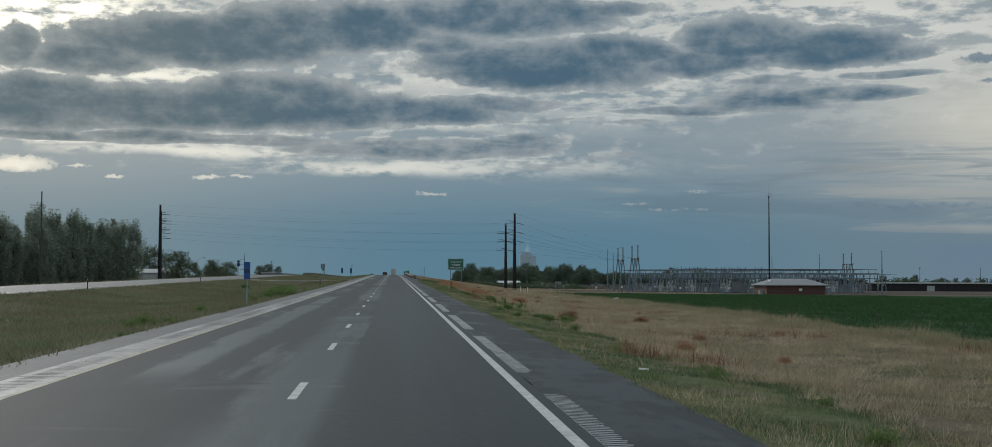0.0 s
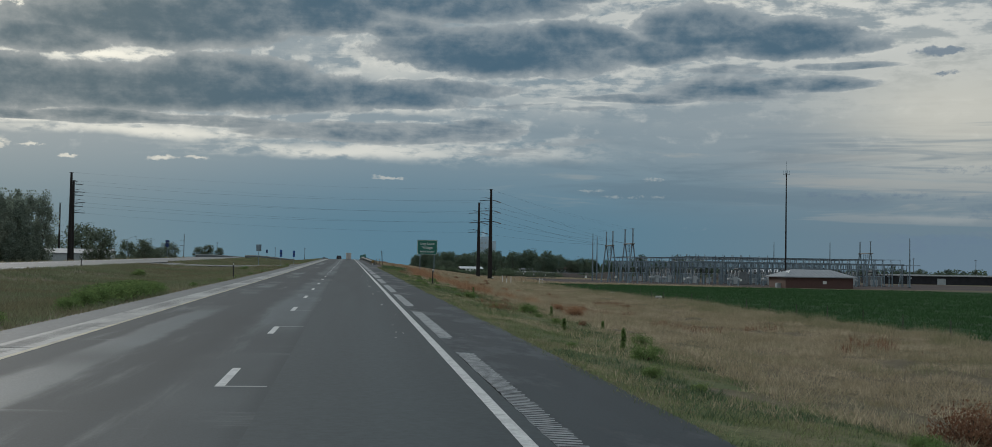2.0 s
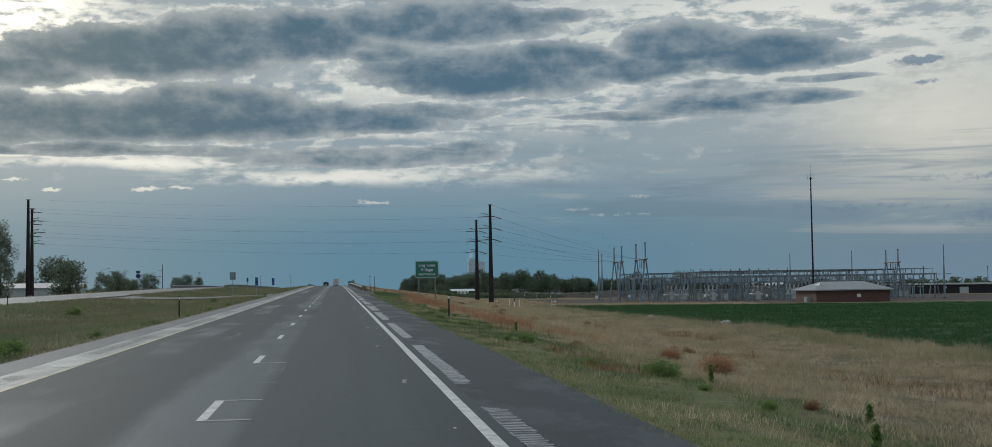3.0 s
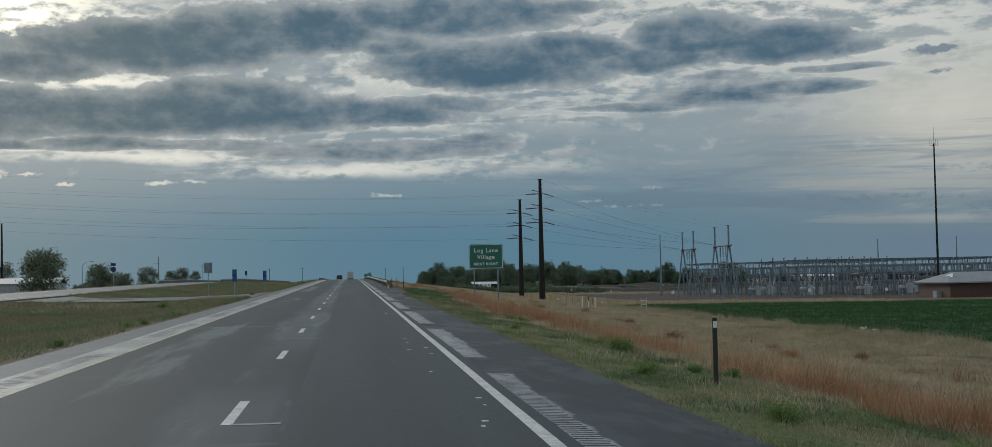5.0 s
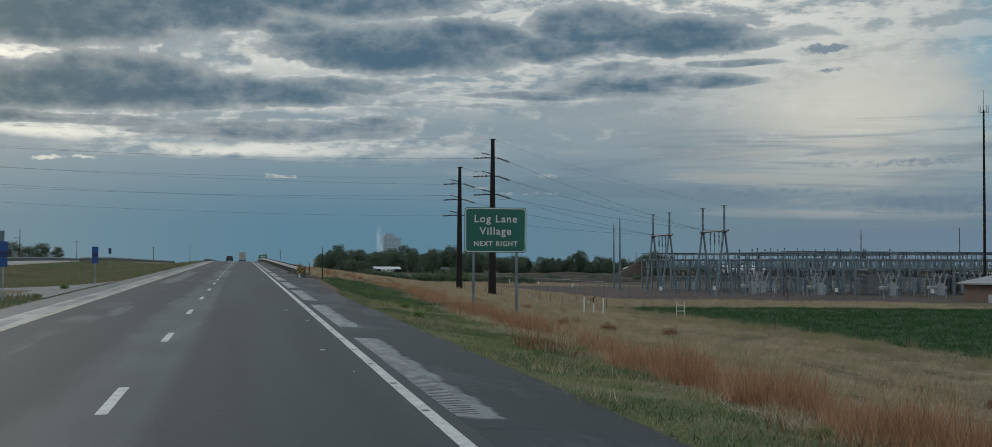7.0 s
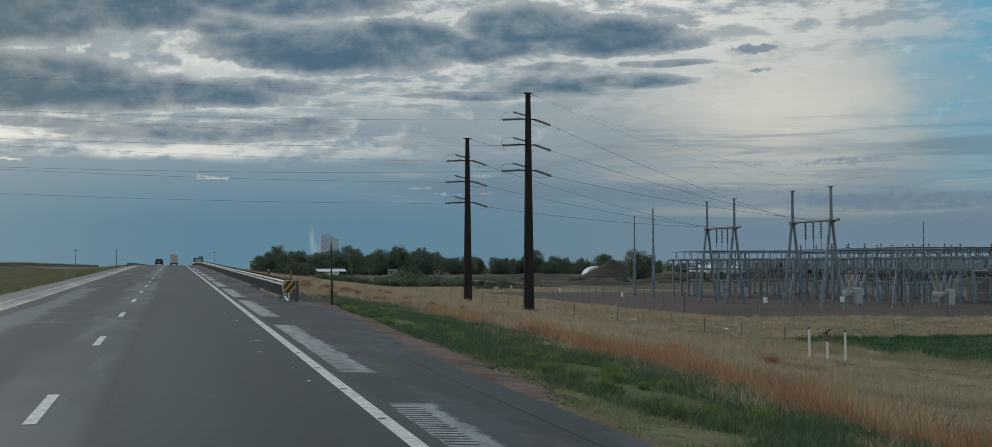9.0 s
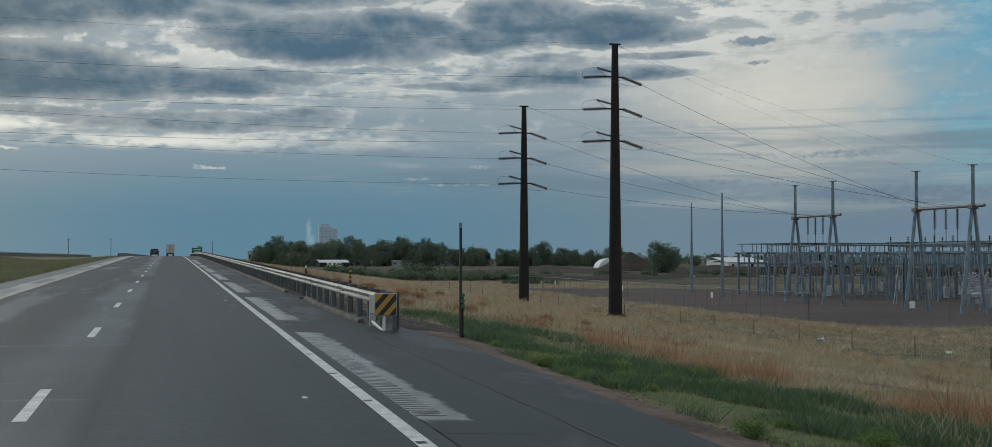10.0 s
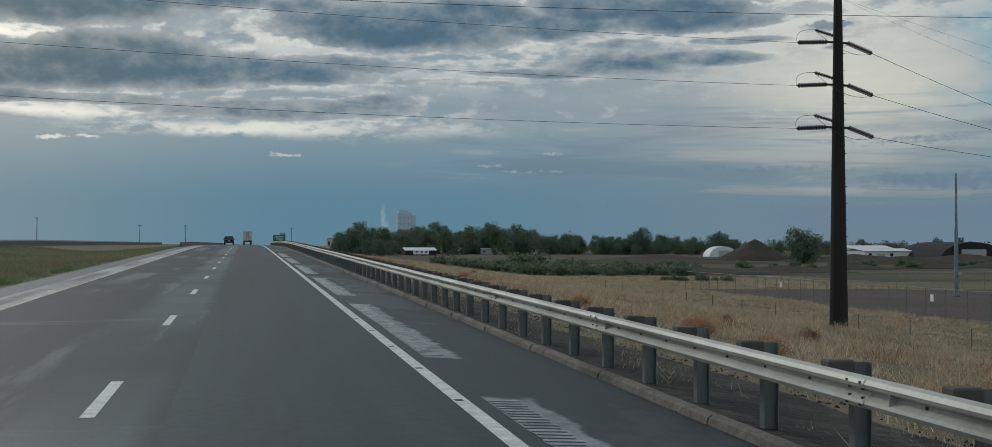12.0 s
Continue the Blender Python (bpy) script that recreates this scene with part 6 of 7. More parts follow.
part("strut", tubes(((0.0, -0.02, 0.05), (0.0, 1.9, 0.22), 0.035), ((0.0, 0.0, 0.05), (0.0, 0.0, 0.45), 0.035), n=6), M["white"], head)
part("ground_post", boxes(((-0.06, 1.7, -0.4), (0.08, 1.82, 0.6)), bevel=0.01), M["rail"], head)
# low kerb under the rail
kerb = tagged(new("kerb"), "worn reddish concrete kerb under the guardrail", "kerb", kind="structure")
kv = [(-0.08, 0.0), (-0.06, 0.07), (-0.02, 0.095), (0.07, 0.09), (0.10, 0.0)]
for k in range(134):
    y0 = 280.2 + k * 2.0 + (6.6 if k > 6 else 0)
    dx = 0.012 * math.sin(k * 3.1) + (0.0, 0.03, 0.10)[max(0, k - 4)] if k < 7 else 0.012 * math.sin(k * 3.1)
    verts = [(4.30 + dx + a, y, road_z(y) + b - 0.10) for y in (y0, y0 + 1.985) for a, b in kv]
    faces = [(i, i + 1, 6 + i, 5 + i) for i in range(4)] + [(0, 1, 2, 3, 4), (9, 8, 7, 6, 5)]
    part("kerb_stone", mesh_of("kerb_stone", verts, faces, M["kerb"]), None, kerb)
# drain flume between the two kerbs
fl = [(0, 4.22, 0.07), (0.5, 4.42, 0.06), (1.0, 4.75, 0.02), (1.5, 5.2, -0.08), (2.0, 5.8, -0.22)]
verts = []
for t, x, z in fl:
    verts += [(x, 294.4 + t * 0.55, road_z(294) - 0.09 + z), (x, 294.62 + t * 0.55, road_z(294) - 0.09 + z), (x, 294.4 + t * 0.55, road_z(294) - 0.09 + z - 0.25), (x, 294.62 + t * 0.55, road_z(294) - 0.09 + z - 0.25)]
faces = []
for i in range(4):
    p, q = i * 4, i * 4 + 4
    faces += [(p, q, q + 1, p + 1), (p, p + 2, q + 2, q), (p + 1, q + 1, q + 3, p + 3)]
faces += [(0, 1, 3, 2), (16, 18, 19, 17)]
part("flume", mesh_of("flume", verts, faces, M["kerb"]), None, kerb, "concrete drain flume")


# clods and dead stalks on the loam under the rail
def clods(name, x0, x1, y0, y1, count, size, mat, label, seed, keep=lambda x, y: True):
    rng = np.random.default_rng(seed)
    verts, faces = [], []
    for _ in range(count):
        x, y, r = rng.uniform(x0, x1), rng.uniform(y0, y1), size * rng.uniform(0.4, 1.5)
        if not keep(x, y):
            continue
        z, n, turn = ground_z(x, y) + 0.03, len(verts), rng.uniform(0, 6.28)
        long = rng.uniform(1.0, 2.4)
        for k in range(4):
            a = turn + k * math.pi / 2
            q = r * (long if k % 2 else 1.0) * rng.uniform(0.7, 1.2)
            verts.append((x + q * math.cos(a), y + q * math.sin(a), z - 0.03))
        verts.append((x + rng.normal(0, r * 0.3), y + rng.normal(0, r * 0.3), z + r * rng.uniform(0.1, 0.5) - 0.01))
        faces += [(n + k, n + (k + 1) % 4, n + 4) for k in range(4)]
    return tagged(new(name, mesh_of(name, verts, faces, mat)), label, "soil", kind="stuff")


clods("soil_clods", 4.75, 7.4, 280, 352, 2600, 0.024, M["dirt_dark"], "crumbled clods of loam under the guardrail in the same shaded colour", 91)
clods("dirt_stones", 4.6, 6.3, 240, 281, 2600, 0.022, M["dirt"], "loose reddish stones beside the shoulder", 92, lambda x, y: apron_edge(y) + 0.12 < x < dirt_edge(y) + 0.2)
clods("kerb_debris", 4.02, 4.24, 296, 400, 900, 0.022, M["dirt"], "thin line of reddish grit along the kerb", 93)
blades("rail_stalks", scatter(4.9, 7.6, 281, 400, 5, lambda x, y: tone(x, y, 0.8, 95) > 0.05, 96), 0.16, 0.007, 5, 1.0, M["tan"], "sparse dead stalks on the loam under the guardrail", 97)


# ---------------------------------------------------------------- trees and shrubs
def leaf_mesh(name, clumps, per, size, mat, seed, tall=1.0):
    """Many small leaf sprays round clump centres (x, y, z, radius)."""
    rng = np.random.default_rng(seed)
    cs = np.repeat(np.asarray(clumps, float), per, axis=0)
    n = len(cs)
    p = cs[:, :3] + np.clip(rng.normal(0, 0.62, (n, 3)), -1.05, 1.05) * cs[:, 3:4] * np.array([1, 1, tall])
    u = rng.normal(0, 1, (n, 3))
    u /= np.linalg.norm(u, axis=1)[:, None]
    w = np.cross(u, rng.normal(0, 1, (n, 3)))
    w /= np.linalg.norm(w, axis=1)[:, None]
    s = size * rng.uniform(0.5, 1.4, (n, 1))
    v = np.empty((n * 4, 3))
    v[0::4], v[1::4], v[2::4], v[3::4] = p - u * s, p + w * s * 0.45, p + u * s, p - w * s * 0.45
    f = np.arange(n * 4).reshape(n, 4)
    return mesh_of(name, v, f, mat)


def tree(name, label, height, spread, mat, seed, trunk=0.22, bare=0.25, clumps=26, per=60, size=0.42, slim=1.0, group="trees", at=(0, 0, 0), tall=1.0, limbs=7):
    rng = random.Random(seed)
    t = thing(name, label, "tree", group, at=at)
    bm = bmesh.new()
    z, x, y, r = -0.3, 0.0, 0.0, trunk
    tops = []
    for i in range(5):
        nz, nx2, ny2 = z + height * 0.16, x + rng.uniform(-0.25, 0.25), y + rng.uniform(-0.25, 0.25)
        tube(bm, (x, y, z), (nx2, ny2, nz), r, r * 0.78, n=7)
        x, y, z, r = nx2, ny2, nz, r * 0.78
        tops.append((x, y, z, r))
    part("trunk", bm, M["bark"], t)
    cl = []
    for i in range(clumps):
        h = bare + (1 - bare) * (i + rng.random()) / clumps
        prof = math.sin(math.pi * min(1, max(0.12, (h - bare * 0.6) / (1.08 - bare * 0.6)))) ** 0.6
        a = rng.uniform(0, 2 * math.pi)
        rr = spread * prof * math.sqrt(rng.uniform(0.1, 1.0)) * slim
        cl.append((rr * math.cos(a), rr * math.sin(a), height * h * rng.uniform(0.94, 1.03), spread * rng.uniform(0.22, 0.42)))
    for i in range(limbs):
        c = cl[rng.randrange(len(cl))]
        s = tops[rng.randrange(1, 4)]
        part("limb", tubes((s[:3], (c[0] * 0.85, c[1] * 0.85, max(c[2], s[2] + 0.5)), s[3] * 0.6, 0.03), n=5), M["bark"], t)
    part("crown", leaf_mesh("crown", cl, per, size, mat, seed, tall), None, t)
    return t


def planted(src, x, y, rz=0.0, s=1.0):
    m = copy_thing(src, pose(x, y, ground_z(x, y), 0, 0, rz))
    m.scale = (s, s, s * (0.94 + 0.12 * ((x * 7.3 + y * 3.1) % 1)))
    return m


rt = random.Random(21)
# shelter belt beyond the opposite carriageway: tall and dense, haze painted into its leaves
pop = [tree("poplar_tree", "tall dense poplar in a shelter belt, leaf colour paled by haze", 17.5, 2.7, M["leaf_hazy"], 30 + k, 0.3, 0.05, 46, 170, 0.25, tall=1.7, limbs=2, group="shelter belt", at=(-70.5 - 2 * k, 366 - 5 * k, -0.6)) for k in range(3)]
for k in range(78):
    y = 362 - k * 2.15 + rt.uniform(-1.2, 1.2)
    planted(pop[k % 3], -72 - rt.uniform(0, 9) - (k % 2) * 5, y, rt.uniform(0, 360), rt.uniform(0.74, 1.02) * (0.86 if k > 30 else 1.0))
# scattered trees past the belt
br = [tree("cottonwood_tree", "broad cottonwood with an open grey-green crown", 11.5, 4.6, M["leaf_grey"], 60 + k, 0.35, 0.14, 30, 130, 0.34, group="scattered trees", at=p) for k, p in enumerate(((-71, 441, -0.6), (-110, 560, -0.8)))]
for x, y, s in ((-64, 478, 0.72), (-66, 520, 0.55), (-72, 560, 0.7), (-80, 590, 0.8), (-95, 640, 1.0), (-120, 520, 1.0), (-140, 480, 0.8)):
    planted(br[rt.randrange(2)], x, y, rt.uniform(0, 360), s)
for x, y, top in ((-47.5, 510, 8.4), (-43.5, 507, 7.6), (-51.0, 514, 7.8), (-86.7, 709, 10.5), (-118, 655, 18.3)):
    planted(br[0], x, y, x * 23, (top - ground_z(x, y)) / 11.5)
for k in range(26):
    planted(br[k % 2], -80 - 1.3 * k + rt.uniform(-5, 2), 560 + k * 6 + rt.uniform(-4, 4), rt.uniform(0, 360), rt.uniform(0.32, 0.50))
# wooded belt in the low ground to the right of the bridge
KINDS = ((12.0, 5.6, 0.05, 30, 150, 1.0, "leaf"), (13.0, 5.0, 0.08, 28, 140, 1.1, "leaf"), (10.0, 6.0, 0.06, 24, 140, 0.85, "leaf_grey"),
         (13.5, 4.2, 0.08, 26, 130, 1.2, "leaf"), (11.0, 5.2, 0.12, 18, 130, 0.9, "leaf"))
gl = [tree("elm_tree", "leafy mid-green elm among the trees of the settlement", h, w, M[mat], 80 + k, 0.35, bare, clumps, per, 0.36, group="wooded belt", at=(96 + 38 * k, 1010 - 9 * k, -0.9), tall=tall, limbs=2)
      for k, (h, w, bare, clumps, per, tall, mat) in enumerate(KINDS)]
for k in range(170):
    x = 48 + k * 1.3 + rt.uniform(-4, 4)
    y = 1040 - 0.2 * k + rt.uniform(-60, 90)
    h = 0.80 + 0.26 * math.sin(k * 0.19) ** 2 + rt.uniform(-0.24, 0.22)
    if k > 84:
        h *= 0.70
    planted(gl[rt.randrange(5)], x, y, rt.uniform(0, 360), h)
for k in range(60):
    planted(gl[rt.randrange(5)], 52 + k * 3.3 + rt.uniform(-3, 3), 985 + rt.uniform(-30, 60), rt.uniform(0, 360), rt.uniform(0.3, 0.5))
for k in range(90):
    planted(gl[rt.randrange(5)], 235 + k * 7 + rt.uniform(-4, 4), 1050 - k * 4 + rt.uniform(-60, 60), rt.uniform(0, 360), rt.uniform(0.35, 0.66))
for k in range(40):
    planted(gl[rt.randrange(5)], 250 + k * 12, 700 + rt.uniform(-30, 60), rt.uniform(0, 360), rt.uniform(0.25, 0.45))
planted(gl[0], 152.7, 646.6, 40, 0.80)
planted(gl[2], 155.5, 648.5, 140, 0.80)
for x, y, s in ((60, 900, 0.75), (66, 915, 0.65), (57, 935, 0.85), (54, 890, 0.55)):
    planted(gl[rt.randrange(5)], x, y, rt.uniform(0, 360), s)


def shrub(name, label, size, mat, seed, group, at=(0, 0, 0), clumps=16, per=150, leaf=0.036):
    rng = random.Random(seed)
    s = thing(name, label, "shrub", group, at=at)
    cl = [(size * rng.uniform(-0.55, 0.55), size * rng.uniform(-0.55, 0.55), size * rng.uniform(0.12, 0.55), size * rng.uniform(0.22, 0.38)) for _ in range(clumps)]
    part("stem", tubes(*[((0, 0, -0.1), (c[0] * 0.8, c[1] * 0.8, c[2]), 0.03 * size, 0.008) for c in cl], n=4), M["bark"], s)
    part("foliage", leaf_mesh("foliage", cl, per, leaf, mat, seed), None, s)
    return s


# unbroken low woods closing the horizon
wr = random.Random(77)
wood = []
for k in range(620):
    a = wr.uniform(radians(5.0), radians(50))
    d = wr.uniform(1180, 1420)
    r0 = wr.uniform(2.0, 4.2)
    wood.append((d * math.sin(a), d * math.cos(a) + 80, -1.0 + r0 * wr.uniform(0.3, 1.5), r0))
tagged(new("far_woods", leaf_mesh("far_woods", wood, 46, 1.1, M["leaf"], 78)), "distant low dark green woods along the horizon", "woods", kind="stuff")


# brushy bank before the settlement
bank = [shrub("bank_shrub", "low dark green shrub on an overgrown bank", 4.0, M["scrub"], 100 + k, "bank shrubs", (70 + 6 * k, 640, -0.8), 12, 60, 0.4) for k in range(2)]
for k in range(70):
    planted(bank[k % 2], 33 + k * 0.62 + rt.uniform(-1, 1), 514 + rt.uniform(-6, 30), rt.uniform(0, 360), rt.uniform(0.34, 0.68))
for k in range(40):
    planted(bank[k % 2], 62 + k * 3.4 + rt.uniform(-2, 2), 566 + rt.uniform(-20, 60), rt.uniform(0, 360), rt.uniform(0.25, 0.6))
for k in range(9):
    planted(bank[k % 2], 58 + rt.uniform(0, 9), 478 + rt.uniform(-3, 3), rt.uniform(0, 360), rt.uniform(0.2, 0.38))
# leafy weeds along the verge and in the median
weeds = [shrub("verge_weed", "clump of bright green leafy weeds beside the pavement", 0.75, M["weed"], 120 + k, "verge weeds", (6.2, 240 + 3 * k, ground_z(6.2, 240 + 3 * k))) for k in range(3)]
for w in weeds:
    w.scale = (0.42, 0.42, 0.36)
for k in range(70):
    y = rt.uniform(226, 277)
    x = 5.8 + abs(rt.gauss(0, 1.6)) + (277 - y) * 0.012
    planted(weeds[k % 3], x, y, rt.uniform(0, 360), rt.uniform(0.18, 0.42))
for k in range(45):
    planted(weeds[k % 3], rt.uniform(5.4, 8.0), rt.uniform(10, 230), rt.uniform(0, 360), rt.uniform(0.2, 0.45))
for x, y, s in ((7.2, 60, 0.6), (8.5, 63, 0.65), (6.9, 78, 0.6), (8.4, 85, 0.55), (7.8, 104, 0.7), (6.6, 118, 0.6), (7.3, 160, 0.65), (8.2, 166, 0.5)):
    planted(weeds[0], x, y, x * 40, s)
for x, y, s in ((-8.9, 84.5, 0.6), (-8.7, 92.5, 0.8), (-8.9, 96.0, 1.1), (-8.8, 98.0, 1.25), (-8.7, 100.0, 1.3), (-8.7, 102.0, 1.25), (-8.6, 104.0, 1.3), (-8.6, 106.0, 1.2), (-8.5, 108.5, 1.1), (-8.5, 111.0, 0.9), (-11, 103, 0.6), (-9.3, 64, 0.6), (-9.5, 50, 0.7), (-9.1, 46, 0.6), (-12.5, 215, 1.0), (-20, 180, 1.2)):
    planted(weeds[1], x, y, x * 37, s)
for k in range(45):
    planted(weeds[k % 3], -7.9 - abs(rt.gauss(0, 0.35)), rt.uniform(30, 400), rt.uniform(0, 360), rt.uniform(0.2, 0.45))
dryb = [shrub("dry_bush", "round rust-brown dried bush among tan grass", 0.75, M["russet" if k == 0 else "rust"], 140 + k, "dry bushes", (9.0 + 1.8 * k, 66.6 + 43 * k, ground_z(9.0 + 1.8 * k, 66.6 + 43 * k)), 18, 260, 0.024) for k in range(2)]
for k in range(34):
    y = rt.uniform(20, 420)
    x = rt.uniform(8.5, 20)
    if not in_field(x, y):
        planted(dryb[k % 2], x, y, rt.uniform(0, 360), rt.uniform(0.3, 0.75))
for k in range(26):
    planted(dryb[1], rt.uniform(8.6, 13), rt.uniform(285, 420), rt.uniform(0, 360), rt.uniform(0.5, 0.95))


def spike_weed(x, y, h):
    """An upright weed with leaves up its stem."""
    s = thing("tall_weed", "single upright dark green weed in the verge", "weed", "tall weeds", at=(x, y, ground_z(x, y)))
    part("stem", tubes(((0, 0, -0.1), (0.03, 0.02, h), 0.012, 0.005), n=5), M["weed"], s)
    part("foliage", leaf_mesh("foliage", [(0.02, 0.01, h * (0.12 + 0.085 * k), 0.05 * (1.1 - 0.07 * k)) for k in range(10)], 22, 0.05, M["weed"], int(x * 100)), None, s)


for x, y, h in ((6.9, 80.5, 0.6), (7.0, 90.0, 0.45), (8.6, 103.0, 0.5), (9.4, 96.0, 0.35), (8.0, 131.0, 0.45)):
    spike_weed(x, y, h)


# ---------------------------------------------------------------- earth heaps, buildings, silo
def heap(x, y, r, h, label, seed, long=1.0):
    rng = np.random.default_rng(seed)
    verts, faces = [(0, 0, h)], []
    rings, n = 7, 22
    for i in range(1, rings + 1):
        for k in range(n):
            a = 2 * math.pi * k / n
            rr = r * i / rings * (1 + 0.07 * noise.noise((math.cos(a) * 2, math.sin(a) * 2, seed)))
            z = h * max(0, 1 - (i / rings) ** 0.95) * (1 + rng.uniform(-0.06, 0.06)) - (0.4 if i == rings else 0)
            verts.append((rr * math.cos(a) * long, rr * math.sin(a), z))
    faces += [(0, 1 + k, 1 + (k + 1) % n) for k in range(n)]
    for i in range(rings - 1):
        for k in range(n):
            a, b = 1 + i * n + k, 1 + i * n + (k + 1) % n
            faces.append((a, a + n, b + n, b))
    ob = tagged(new("soil_mound", mesh_of("soil_mound", verts, faces, M["earth"], True)), label, "soil mound", "soil mounds")
    ob.matrix_basis = pose(x, y, ground_z(x, y))
    return ob


heap(169.4, 722.7, 14, 7.4, "large cone of brown earth", 1)
heap(78, 528, 9, 1.5, "long bank of brown earth with scrub", 11, 2.6)
heap(102, 540, 8, 1.5, "long bank of brown earth with scrub", 12, 2.2)
heap(128, 566, 7, 1.6, "low ridge of dark brown earth", 13, 1.9)
heap(150, 572, 7, 1.7, "low ridge of dark brown earth", 14, 1.8)
heap(176, 580, 8, 2.2, "low ridge of dark brown earth", 15, 2.0)
heap(208, 590, 8, 2.2, "low ridge of dark brown earth", 16, 2.2)
heap(190, 690, 14, 2.6, "low ridge of brown earth", 2, 2.2)
heap(222, 680, 12, 2.6, "low ridge of brown earth", 3, 2.4)
heap(140, 735, 14, 2.2, "low ridge of pale brown earth", 4, 2.0)
heap(180, 640, 10, 2.4, "low ridge of brown earth", 5, 2.6)
heap(110, 660, 16, 1.6, "low ridge of brown earth", 6, 3.0)


def barn(name, at, w, d, h, ridge, wall, roof, label, rz=0.0, doors=1, group="buildings"):
    b = thing(name, label, "building", group, at=at, rz=rz)
    t = 0.25
    part("front_wall", boxes(((0, 0, -0.3), (w, t, h))), wall, b)
    part("back_wall", boxes(((0, d - t, -0.3), (w, d, h))), wall, b)
    part("side_wall", boxes(((0, t + 0.003, -0.3), (t, d - t - 0.003, h))), wall, b)
    part("side_wall", boxes(((w - t, t + 0.003, -0.3), (w, d - t - 0.003, h))), wall, b)
    v = [(-0.4, -0.4, h), (w + 0.4, -0.4, h), (w + 0.4, d + 0.4, h), (-0.4, d + 0.4, h), (-0.4, d / 2, h + ridge), (w + 0.4, d / 2, h + ridge)]
    v += [(x, y, z - 0.18) for x, y, z in v]
    f = [(0, 1, 5, 4), (4, 5, 2, 3), (6, 10, 11, 7), (10, 9, 8, 11), (0, 6, 7, 1), (3, 2, 8, 9), (0, 4, 10, 6), (4, 3, 9, 10), (1, 7, 11, 5), (5, 11, 8, 2)]
    part("roof", mesh_of("roof", v, f, roof), None, b)
    for k in range(doors):
        x = w * (k + 0.5) / doors
        part("door", boxes(((x - 1.4, -0.06, -0.2), (x + 1.4, -0.003, h * 0.72)), bevel=0.02), M["box_paint"], b)
    for k in range(doors + 1):
        x = w * (k + 0.18) / (doors + 1)
        part("window", boxes(((x, -0.05, h * 0.42), (x + 1.1, -0.003, h * 0.74)), bevel=0.02), M["glass"], b)
    return b


# dark wall colour stands for the shade below the white roof
barn("farm_house", (74.5, 925, -0.9), 15, 9, 2.6, 1.3, M["bld_dark"], M["bld"], "low house with a white metal roof before the trees, walls coloured as shade", 6)


def camper(at, rz):
    """A small travel trailer."""
    c = thing("camper", "white travel trailer parked beside a house", "trailer", at=at, rz=rz)
    part("body", boxes(((-3.6, -1.15, 0.55), (3.6, 1.15, 2.95)), bevel=0.35), M["white"], c)
    for x in (-2.3, 0.1, 2.2):
        part("window", boxes(((x - 0.5, -1.18, 1.6), (x + 0.5, -1.153, 2.25)), bevel=0.01), M["glass"], c)
    for s in (-1, 1):
        part("wheel", tubes(((0.4, s * 0.95, 0.35), (0.4, s * 1.15, 0.35), 0.35), n=12), M["rubber"], c)
    part("hitch", boxes(((3.6, -0.08, 0.45), (5.0, 0.08, 0.58))), M["steel"], c)


camper((80.5, 914, -0.95), 4)
barn("shed", (102, 992, -0.9), 10, 7, 2.6, 1.2, M["bld"], M["roof"], "small white shed with a pale roof")
barn("mobile_home", (122, 985, -0.9), 14, 5, 2.8, 0.7, M["box_paint"], M["roof"], "grey single-storey mobile home", 0, 2)
barn("farm_house", (150, 990, -0.9), 10, 8, 3.0, 1.8, M["bld"], M["brick"], "white cottage with a brown roof half hidden by trees")
barn("warehouse", (209, 722, -0.9), 24, 16, 3.4, 0.8, M["bld"], M["bld"], "large white metal warehouse with a grey door", 0, 2)
barn("warehouse", (222, 760, -0.9), 17, 14, 4.2, 1.0, M["bld"], M["bld"], "long low white building behind earth heaps", 0, 2)
barn("long_shed", (176, 474, -1.0), 170, 22, 3.0, 0.45, M["bld_dark"], M["post_steel"], "very long low dark cattle shed with a pale roof", -8, 4)
barn("workshop", (-106, 462, -0.6), 34, 12, 5.4, 1.4, M["box_paint"], M["roof"], "long pale grey metal workshop beside trees", 4, 2)
barn("office_block", (60, 1300, -0.9), 9, 9, 10, 0.2, M["box_paint"], M["roof"], "small grey industrial block beside the bridge", 0, 1)


def arch_hall(name, at, w, d, h, mat, label, rz=0.0):
    b = thing(name, label, "building", "arched halls", at=at, rz=rz)
    n = 14
    verts, faces = [], []
    for y in (0, d):
        for k in range(n + 1):
            a = math.pi * k / n
            verts.append((-w / 2 * math.cos(a), y, h * math.sin(a) - 0.2))
    faces += [(k, k + 1, n + 2 + k, n + 1 + k) for k in range(n)]
    part("vault", mesh_of("vault", verts, faces, mat, True), None, b)
    for y, nm in ((0.002, "front_gable"), (d - 0.002, "back_gable")):
        part(nm, mesh_of(nm, [(-w / 2 * math.cos(math.pi * k / n), y, h * math.sin(math.pi * k / n) - 0.2) for k in range(n + 1)], [tuple(range(n + 1))], mat), None, b)
    part("door", boxes(((-w * 0.18, -0.06, -0.2), (w * 0.18, 0.0, h * 0.6)), bevel=0.02), M["box_paint"], b)
    return b


arch_hall("arched_hall", (204, 845, -0.9), 13, 14, 4.9, M["bld"], "white arched metal hall", -8)
arch_hall("arched_hall", (237, 700, -0.9), 25, 30, 6.6, M["bld_dark"], "dark arched fabric hall", 0)

silo = thing("grain_elevator", "tall concrete factory tower far behind trees, coloured pale blue for haze", "silo", at=(212.5, 2080, -0.9))
part("tower", boxes(((-12, -8, -1), (6.5, 8, 48)), bevel=0.3), M["bluegrey"], silo)
